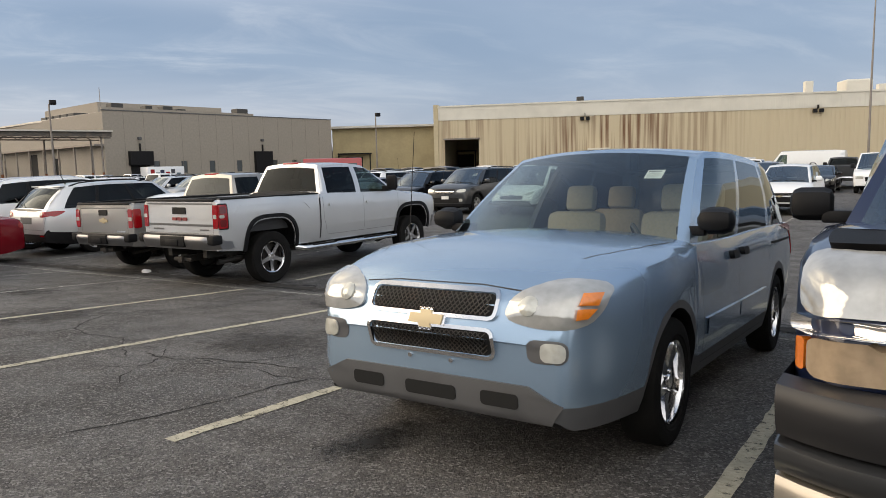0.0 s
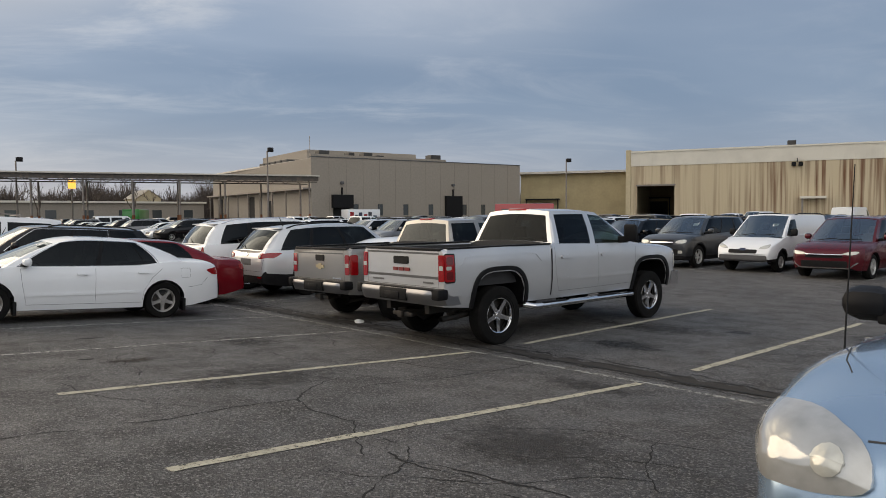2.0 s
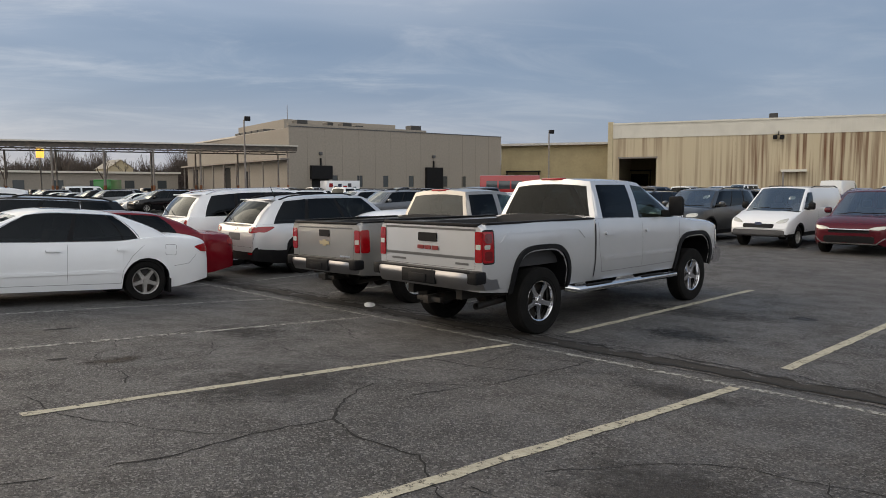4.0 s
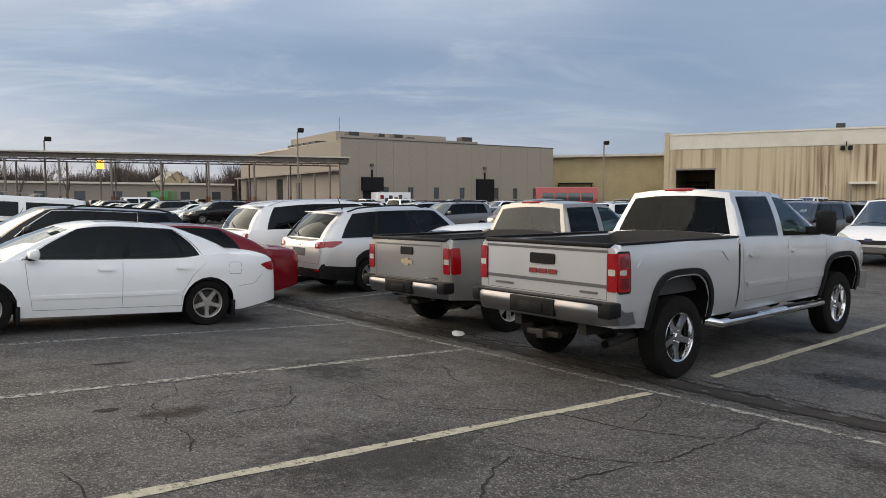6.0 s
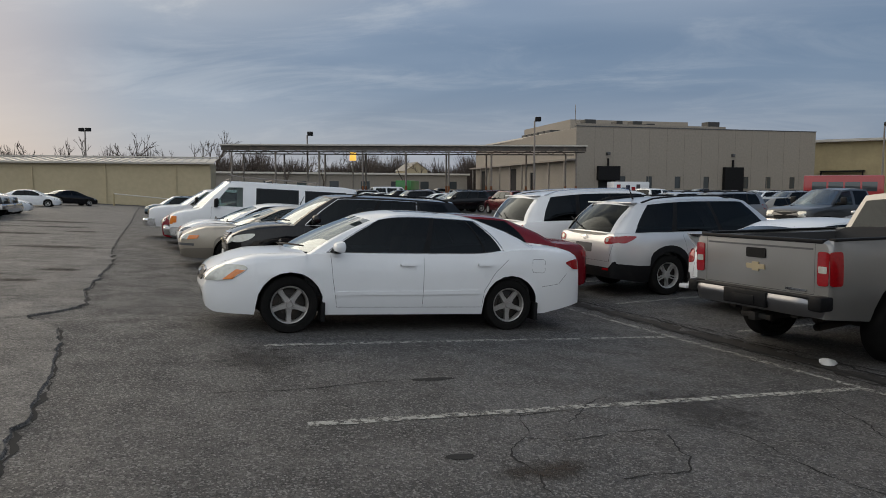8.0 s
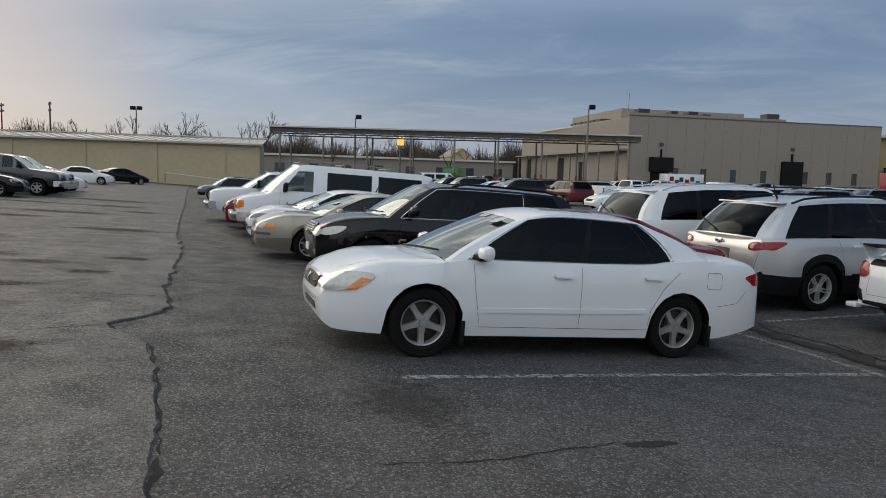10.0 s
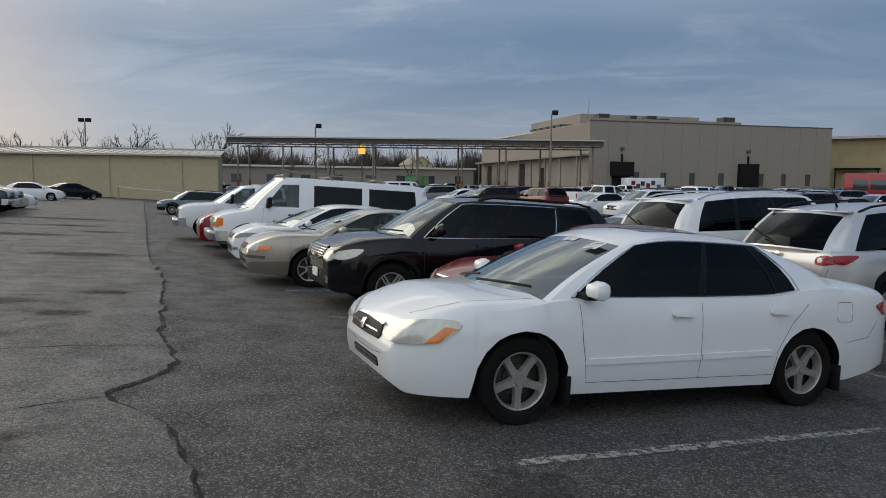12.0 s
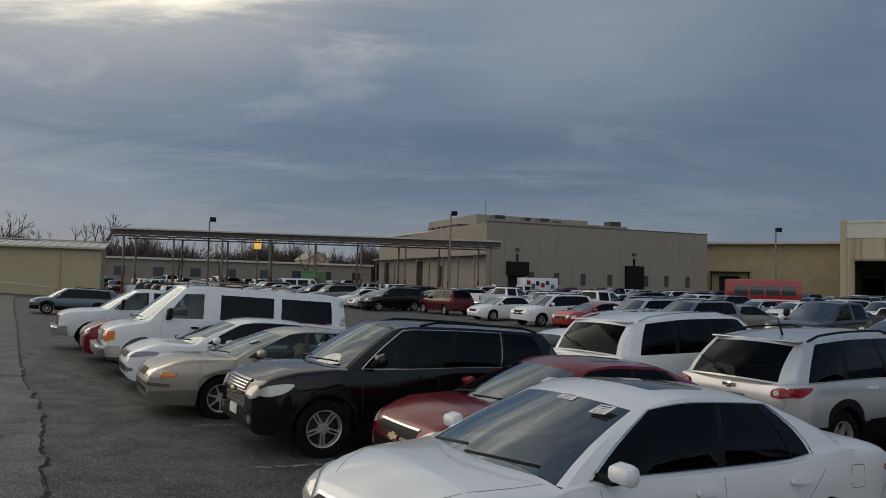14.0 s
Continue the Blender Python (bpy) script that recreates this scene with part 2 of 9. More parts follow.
# ---- mesh helpers ----
def link(name, bm, mats, parent=None, smooth=True, sharp=38, label="", outward=None):
    bmesh.ops.recalc_face_normals(bm, faces=bm.faces)
    if outward is not None and sum(f.normal.dot(f.calc_center_median() - Vector(outward)) * f.calc_area() for f in bm.faces) < 0:
        bmesh.ops.reverse_faces(bm, faces=bm.faces)
    if smooth:
        lim = math.cos(radians(sharp))
        for f in bm.faces:
            f.smooth = True
        for e in bm.edges:
            if len(e.link_faces) == 2 and e.link_faces[0].normal.dot(e.link_faces[1].normal) < lim:
                e.smooth = False
    me = bpy.data.meshes.new(name)
    bm.to_mesh(me)
    bm.free()
    for m in (mats if isinstance(mats, (list, tuple)) else [mats]):
        me.materials.append(m)
    ob = new(name, me)
    if parent:
        ob.parent = parent
    if label:
        ob["label"] = label
    return ob


def part(name, bm, material, parent, label="", smooth=True):
    return link(name, bm, material, parent, smooth, label=label)


def share(ob, parent, m=None, name=None):
    """A second part on the same mesh."""
    o = new(name or ob.name.split(".")[0], ob.data)
    o.parent = parent
    if m is not None:
        o.matrix_basis = m
    return o


def box(bm, x0, x1, y0, y1, z0, z1, bevel=0.0, m=None, idx=0):
    vs = [bm.verts.new(p) for p in ((x0, y0, z0), (x1, y0, z0), (x1, y1, z0), (x0, y1, z0), (x0, y0, z1), (x1, y0, z1), (x1, y1, z1), (x0, y1, z1))]
    fs = [bm.faces.new([vs[i] for i in q]) for q in ((3, 2, 1, 0), (4, 5, 6, 7), (0, 1, 5, 4), (1, 2, 6, 5), (2, 3, 7, 6), (3, 0, 4, 7))]
    if bevel:
        r = bmesh.ops.bevel(bm, geom=list({e for f in fs for e in f.edges}), offset=bevel, segments=2, affect="EDGES", profile=0.5)
        vs = list({v for f in r["faces"] for v in f.verts} | {v for v in vs if v.is_valid})
        fs = list({f for v in vs for f in v.link_faces})
    for f in fs:
        f.material_index = idx
    if m is not None:
        bmesh.ops.transform(bm, matrix=m, verts=vs)
    return vs


def lathe(bm, prof, n=24, m=None, idx=0):
    """prof: (radius, y) pairs turned round the y axis."""
    rings = []
    for r, y in prof:
        rings.append([bm.verts.new((r * math.cos(2 * math.pi * k / n), y, r * math.sin(2 * math.pi * k / n))) for k in range(n)])
    for a, b in zip(rings, rings[1:]):
        for k in range(n):
            f = bm.faces.new((a[k], a[(k + 1) % n], b[(k + 1) % n], b[k]))
            f.material_index = idx
    vs = [v for r in rings for v in r]
    if m is not None:
        bmesh.ops.transform(bm, matrix=m, verts=vs)
    return rings


def tube(bm, pts, rad, n=8, cap=True):
    rings = []
    pts = [Vector(p) for p in pts]
    for i, p in enumerate(pts):
        d = (pts[min(i + 1, len(pts) - 1)] - pts[max(i - 1, 0)]).normalized()
        s = d.cross(Vector((0, 0, 1)) if abs(d.z) < 0.9 else Vector((1, 0, 0))).normalized()
        u = s.cross(d)
        r = rad[i] if isinstance(rad, (list, tuple)) else rad
        rings.append([bm.verts.new(p + (s * math.cos(2 * math.pi * k / n) + u * math.sin(2 * math.pi * k / n)) * r) for k in range(n)])
    for a, b in zip(rings, rings[1:]):
        for k in range(n):
            bm.faces.new((a[k], a[(k + 1) % n], b[(k + 1) % n], b[k]))
    if cap:
        bm.faces.new(rings[0])
        bm.faces.new(rings[-1][::-1])


def curve_of(pts):
    """A smooth line through (x, v) pairs that does not overshoot."""
    pts = sorted(pts)
    X, V = np.array([p[0] for p in pts], float), np.array([p[1] for p in pts], float)
    h, d = np.diff(X), np.diff(V) / np.diff(X)
    s = np.zeros(len(X))
    s[0], s[-1] = d[0], d[-1]
    for i in range(1, len(X) - 1):
        if d[i - 1] * d[i] > 0:
            w1, w2 = 2 * h[i] + h[i - 1], h[i] + 2 * h[i - 1]
            s[i] = (w1 + w2) / (w1 / d[i - 1] + w2 / d[i])

    def f(x):
        x = min(max(x, X[0]), X[-1])
        i = min(max(int(np.searchsorted(X, x)) - 1, 0), len(h) - 1)
        t = (x - X[i]) / h[i]
        return float((2 * t**3 - 3 * t**2 + 1) * V[i] + (t**3 - 2 * t**2 + t) * h[i] * s[i] + (-2 * t**3 + 3 * t**2) * V[i + 1] + (t**3 - t**2) * h[i] * s[i + 1])

    return f


# ---- vehicles: one builder, many shapes ----
from mathutils.bvhtree import BVHTree


def lerp(a, b, t):
    return a + (b - a) * t


class Shape:
    """The lines of a body: x forward, y left, z up, origin on the ground half-way between the axles."""

    def __init__(self, s):
        self.s = s
        self.xf, self.xr = s["wb"] / 2 + s["fo"], -s["wb"] / 2 - s["ro"]
        self.top = curve_of(s["top"])
        self.roof = curve_of(s["roof"])
        self.hw = s["w"] / 2

    def width(self, x):
        s = self.s
        df, dr = max(self.xf - x, 0), max(x - self.xr, 0)
        k = 1.0
        rf, rr = s.get("nose_r", 0.75), s.get("tail_r", 0.5)
        if df < rf:
            k *= 1 - s.get("nose_k", 0.26) * (1 - math.sqrt(1 - (1 - df / rf) ** 2)) ** 0.85
        if dr < rr:
            k *= 1 - s.get("tail_k", 0.16) * (1 - math.sqrt(1 - (1 - dr / rr) ** 2)) ** 0.85
        flare = s.get("flare", 0.012)
        for ax in (s["wb"] / 2, -s["wb"] / 2):
            k += flare / self.hw * math.exp(-((x - ax) / 0.38) ** 2)
        return self.hw * k

    def bottom(self, x):
        s = self.s
        z = s.get("sill", 0.24)
        df, dr = max(self.xf - x, 0), max(x - self.xr, 0)
        z += s.get("chin", 0.02) * max(0, 1 - df / 0.5) + s.get("tail_up", 0.10) * max(0, 1 - dr / 0.6)
        if df < 0.10:
            z += 0.05 * (1 - df / 0.10) ** 2
        R = s["arch"]
        for ax in (s["wb"] / 2, -s["wb"] / 2):
            d = abs(x - ax)
            if d < R:
                n = s.get("arch_n", 2.0)
                z = max(z, s["r"] * 1.0 + (R ** n - d ** n) ** (1 / n) * s.get("arch_h", 1.0))
        return z


def section(sh, x, tub):
    """Half a cross-section from the sill up to the shoulder and in to the middle."""
    s = sh.s
    w, zb, zt = sh.width(x), sh.bottom(x), sh.top(x)
    z0 = min(s.get("sill", 0.24), zb)
    df = sh.xf - x
    out = []
    for k in (0, 0.16, 0.34, 0.52, 0.70, 0.84, 0.93, 1.0):
        z = lerp(zb, zt, k)
        q = min(max((z - z0) / (zt - z0), 0), 1)
        side = 1.0 - 0.055 * max(0, (0.34 - q) / 0.34) ** 1.6 - s.get("tuck", 0.05) * max(0, (q - 0.60) / 0.40) ** 2.2
        side -= s.get("crease", 0.008) * math.exp(-((q - 0.62) / 0.05) ** 2)
        out.append((w * side, z))
    if tub is None:
        # rounded shoulder, fading out towards the pillars
        rs = s.get("shoulder", 0.075) * min(1, max(0, (x - s["cab"][0]) / 0.35, (s["cab"][3] - x) / 0.35), max(0.3, df / 0.3))
        if rs > 0.004 and zt - zb > 2.5 * rs:
            wt = out[-1][0]
            out = [(y, lerp(zb, zt - rs, min(i / 5, 1))) for i, (y, z) in enumerate(out[:6])]
            out += [(max(wt, out[5][0] - 0.3 * rs) - 0.02 * rs, zt - 0.42 * rs), (wt - 0.5 * rs, zt - 0.08 * rs)]
    ws = out[-1][0]
    if tub is None:
        c = s.get("crown", 0.05) * min(1, max(0.15, df / 0.5), max(0.15, (x - sh.xr) / 0.3))
        for q in (0.93, 0.78, 0.5, 0.25, 0.0):
            out.append((ws * q, zt + c * (1 - q * q) ** 0.7))
    else:
        fl = tub
        out += [(ws - 0.05, zt + 0.004), (ws - 0.085, zt - 0.03), (ws - 0.10, fl), (ws * 0.5, fl), (0.0, fl)]
    return out


def body_mesh(sh, hi=True):
    s = sh.s
    wb, R = s["wb"], s["arch"]
    xs = set()
    for d in (0, 0.012, 0.04, 0.085, 0.15, 0.25, 0.38, 0.55, 0.75):
        xs |= {sh.xf - d, sh.xr + d}
    n = 10 if hi else 5
    for ax in (wb / 2, -wb / 2):
        for k in range(n + 1):
            xs.add(ax + R * math.cos(math.pi * k / n))
        xs |= {ax + R + 0.012, ax - R - 0.012}
    xs |= set(np.linspace(sh.xr + 0.8, sh.xf - 0.8, 26 if hi else 13))
    tubs = s["tubs"]
    for a, b, _ in tubs:
        xs |= {a, a - 0.012, b, b + 0.012}
    xs = sorted(xs)
    xs = [x for i, x in enumerate(xs) if i == 0 or x - xs[i - 1] > 0.004]
    bm = bmesh.new()
    rows = []
    for x in xs:
        tub = None
        for a, b, fl in tubs:
            if a - 1e-6 <= x <= b + 1e-6:
                tub = fl
        half = section(sh, x, tub)
        L = [bm.verts.new((x, y, z)) for y, z in half]
        Rr = [bm.verts.new((x, -y, z)) for y, z in half[:-1]]
        rows.append((L + Rr[::-1], tub))
    m = len(rows[0][0])
    clad = s.get("clad", 0)
    for (a, ta), (b, tb) in zip(rows, rows[1:]):
        for k in range(m - 1):
            f = bm.faces.new((a[k], a[k + 1], b[k + 1], b[k]))
            kk = min(k, m - 2 - k)
            if ta is not None and tb is not None and kk >= 9 or (kk >= 9 and ta != tb):
                f.material_index = 1
            elif kk < clad:
                f.material_index = 3
        f = bm.faces.new((a[0], b[0], b[-1], a[-1]))
        f.material_index = 2
    for r in (rows[0][0], rows[-1][0]):
        h = m // 2
        for k in range(h):
            a, b, c, d = r[k], r[k + 1], r[m - 2 - k], r[m - 1 - k]
            f = bm.faces.new((a, b, d) if b is c else (a, b, c, d))
            if k < clad:
                f.material_index = 3
    # bumper bowed in plan and tucked under
    low = s.get("bump_z", 0.50)
    for v in bm.verts:
        fall = max(0, 1 - (sh.xf - v.co.x) / 0.34) ** 1.3
        if fall > 0:
            v.co.x -= fall * (s.get("tuck_under", 0.05) * min(1, max(0, (low - v.co.z) / 0.27)) ** 2 + s.get("nose_bow", 0.035) * (v.co.y / (0.7 * sh.hw)) ** 2)
    return bm


def cabin(sh, bm, hi=True):
    """Pillars, roof and panes between the belt and the roof; returns the panes as meshes of their own."""
    s = sh.s
    xA, xAt, xDt, xD = s["cab"]
    inset, wr = s.get("inset", 0.035), s["wr"] / 2
    bulge_a, bulge_d = s.get("bulge", (0.05, 0.06))

    def belt(a):
        x = lerp(xA, xD, a)
        return Vector((x, (1 - s.get("tuck", 0.05)) * sh.width(x) - inset, sh.top(x) - 0.01))

    def rail(a):
        x = lerp(xAt, xDt, a)
        if "sq" in s:       # upright pillars between the screens
            x = lerp(xA, xD, a) - (xA - xAt) * max(0, 1 - a / s["sq"]) + (xDt - xD) * max(0, (a - 0.85) / 0.15)
        drop = s.get("drop", 0.0) * (max(0, 1 - a / 0.22) ** 2 + max(0, (a - 0.78) / 0.22) ** 2)
        return Vector((x, wr * (1 - 0.06 * max(0, 1 - a / 0.15) - s.get("rail_in", 0.07) * max(0, (a - 0.75) / 0.25)), sh.roof(x) - drop))

    def side(a, h):
        p = belt(a).lerp(rail(a), h)
        p.y += 0.025 * math.sin(math.pi * h) * min(1, a / 0.15, (1 - a) / 0.15)
        p.x += bulge_a * math.sin(math.pi * h) * max(0, 1 - a / 0.3) - bulge_d * math.sin(math.pi * h) * max(0, (a - 0.6) / 0.4)
        return p

    sh.side = side
    cr = s.get("roof_crown", 0.045)

    def roof_pt(a, q):
        p = rail(a)
        e = s.get("bow", 0.10) * (1 - q * q)
        fx = e * max(0, 1 - a / 0.3) - s.get("bow_r", 0.06) * (1 - q * q) * max(0, (a - 0.7) / 0.3)
        return Vector((p.x + fx, p.y * q, p.z + cr * (1 - q * q)))

    bow_c, bow_d = s.get("cowl_bow", 0.20), s.get("deck_bow", 0.14)

    def wind(q, h):
        b = belt(0)
        p = Vector((b.x + bow_c * (1 - q * q), b.y * q, sh.top(b.x + bow_c * (1 - q * q)) - 0.01 + 0.8 * s.get("crown", 0.05) * (1 - q * q)))
        p = p.lerp(roof_pt(0, q), h)
        p.x += bulge_a * math.sin(math.pi * h)
        return p

    def back(q, h):
        b = belt(1)
        p = Vector((b.x - bow_d * (1 - q * q), b.y * q, b.z + 0.5 * s.get("crown", 0.05) * (1 - q * q)))
        p = p.lerp(roof_pt(1, q), h)
        p.x -= bulge_d * math.sin(math.pi * h)
        return p

    panes = {}

    def grid(fn, us, vs, pick, flip=False):
        def add(target, u0, u1, v0, v1, idx):
            f = target.faces.new([target.verts.new(fn(u, v)) for u, v in ((u0, v0), (u1, v0), (u1, v1), (u0, v1))])
            f.material_index = idx
        for u0, u1 in zip(us, us[1:]):
            for v0, v1 in zip(vs, vs[1:]):
                key = pick((u0 + u1) / 2, (v0 + v1) / 2)
                if isinstance(key, str):
                    add(panes.setdefault(key, bmesh.new()), u0, u1, v0, v1, 0)
                else:
                    add(bm, u0, u1, v0, v1, key)

    hs = [0, s.get("h0", 0.05)] + list(np.linspace(s.get("h0", 0.05), s.get("h1", 0.90), 5))[1:] + [1.0]
    br = {0.0, 1.0}
    for a0, a1, *_ in s["panes"]:
        br |= {a0, a1}
    us = []
    br = sorted(br)
    for a, b in zip(br, br[1:]):
        us += list(np.linspace(a, b, max(2, int((b - a) * (40 if hi else 14)))))[:-1]
    us.append(1.0)
    h0, h1 = s.get("h0", 0.05), s.get("h1", 0.90)
    for sgn, tag in ((1, "L"), (-1, "R")):
        def fn(a, h, sgn=sgn):
            p = side(a, h)
            return Vector((p.x, p.y * sgn, p.z))

        def pick(a, h, tag=tag):
            if h0 < h < h1:
                for i, (a0, a1, *_) in enumerate(s["panes"]):
                    if a0 < a < a1:
                        return "side%d%s" % (i, tag)
                for a0, a1 in s.get("black", ()):
                    if a0 < a < a1:
                        return 2
            return 0
        grid(fn, us, hs, pick)
    qs = [-1, -0.93] + list(np.linspace(-0.93, 0.93, 11 if hi else 5))[1:] + [1]
    f0, f1 = s.get("ws_h", (0.02, 0.95))
    r0, r1 = s.get("rw_h", (0.08, 0.93))
    rq = s.get("rw_q", 0.88)
    grid(wind, qs, sorted({0, f0, f1, 1, *hs}), lambda q, h: "windshield" if abs(q) < 0.93 and f0 < h < f1 else (2 if h < f0 else 0))
    qs2 = [-1, -rq] + list(np.linspace(-rq, rq, 9 if hi else 5))[1:] + [1]
    nob = s.get("no_back", False)
    grid(back, qs2, sorted({0, r0, (2 * r0 + r1) / 3, (r0 + 2 * r1) / 3, r1, 1, *hs}), lambda q, h: "rear_window" if abs(q) < rq and r0 < h < r1 and not nob else 0)
    grid(roof_pt, list(np.linspace(0, 1, 15 if hi else 8)), list(np.linspace(-1, 1, 13 if hi else 7)), lambda a, q: 0)
    for b in (bm, *panes.values()):
        bmesh.ops.remove_doubles(b, verts=b.verts, dist=0.002)
    return panes


class Projector:
    """Lays outlines, strips and small blocks on the body's skin."""

    def __init__(self, bm):
        self.tree = BVHTree.FromBMesh(bm)

    def at(self, face, u, v):
        o, d = {"f": ((9, u, v), (-1, 0, 0)), "r": ((-9, u, v), (1, 0, 0)), "l": ((u, 5, v), (0, -1, 0)), "s": ((u, -5, v), (0, 1, 0)), "t": ((u, v, 5), (0, 0, -1))}[face]
        hit, nrm, _, _ = self.tree.ray_cast(Vector(o), Vector(d))
        if hit is None:
            hit, nrm, _, _ = self.tree.find_nearest(Vector(o) + Vector(d) * (7 if face in "fr" else 4))
        d = Vector(d)
        if nrm.dot(d) > 0:
            nrm = -nrm
        return hit, (nrm * 0.6 - d * 0.4).normalized()

    def patch(self, face, pts, off=0.006, thick=0.02, rings=4, dense=0.05, bm=None, idx=0, dome=0.0):
        bm = bm or bmesh.new()
        out = []
        for (a, b), (c, d) in zip(pts, pts[1:] + pts[:1]):
            n = max(1, int(math.hypot(c - a, d - b) / dense))
            out += [(lerp(a, c, k / n), lerp(b, d, k / n)) for k in range(n)]
        cx, cy = sum(p[0] for p in out) / len(out), sum(p[1] for p in out) / len(out)
        loops = []
        for r in range(rings):
            k = 1 - r / rings
            row = []
            for a, b in out:
                p, nrm = self.at(face, lerp(cx, a, k), lerp(cy, b, k))
                row.append(bm.verts.new(p + nrm * (off + dome * (1 - k * k))))
            loops.append(row)
        p, nrm = self.at(face, cx, cy)
        mid = bm.verts.new(p + nrm * (off + dome))
        skirt = []
        for a, b in out:
            p, nrm = self.at(face, a, b)
            skirt.append(bm.verts.new(p + nrm * (off - thick)))
        loops.insert(0, skirt)
        n = len(out)
        for A, B in zip(loops, loops[1:]):
            for k in range(n):
                bm.faces.new((A[k], A[(k + 1) % n], B[(k + 1) % n], B[k])).material_index = idx
        for k in range(n):
            bm.faces.new((loops[-1][k], loops[-1][(k + 1) % n], mid)).material_index = idx
        return bm

    def strip(self, face, pts, width, off=0.002, thick=0.0, bm=None, dense=0.06, closed=False):
        bm = bm or bmesh.new()
        if closed:
            pts = list(pts) + [pts[0]]
        line = []
        for (a, b), (c, d) in zip(pts, pts[1:]):
            n = max(1, int(math.hypot(c - a, d - b) / dense))
            line += [(lerp(a, c, k / n), lerp(b, d, k / n)) for k in range(n)]
        line.append(pts[-1])
        prev = None
        for i, (u, v) in enumerate(line):
            a, b = line[max(i - 1, 0)], line[min(i + 1, len(line) - 1)]
            du, dv = b[0] - a[0], b[1] - a[1]
            m = math.hypot(du, dv) or 1
            nu, nv = -dv / m * width / 2, du / m * width / 2
            p, n1 = self.at(face, u + nu, v + nv)
            q, n2 = self.at(face, u - nu, v - nv)
            row = [bm.verts.new(p + n1 * off), bm.verts.new(q + n2 * off)]
            if thick:
                row = [bm.verts.new(p + n1 * (off - thick))] + row + [bm.verts.new(q + n2 * (off - thick))]
            if prev:
                for k in range(len(row) - 1):
                    bm.faces.new((prev[k], prev[k + 1], row[k + 1], row[k]))
            prev = row
        return bm


def rrect(x0, x1, z0, z1, r=0.03):
    out = []
    for cx, cz, a in ((x1 - r, z1 - r, 0), (x0 + r, z1 - r, 90), (x0 + r, z0 + r, 180), (x1 - r, z0 + r, 270)):
        for k in range(4):
            t = radians(a + 30 * k)
            out.append((cx + r * math.cos(t), cz + r * math.sin(t)))
    return out


def rounded(pts, turns=2):
    """Cuts the corners of an outline."""
    for _ in range(turns):
        out = []
        for (a, b), (c, d) in zip(pts, pts[1:] + pts[:1]):
            out += [(lerp(a, c, 0.22), lerp(b, d, 0.22)), (lerp(a, c, 0.78), lerp(b, d, 0.78))]
        pts = out
    return pts


def mirror(pts):
    return [(-a, b) for a, b in pts][::-1]


WHEELS = {}


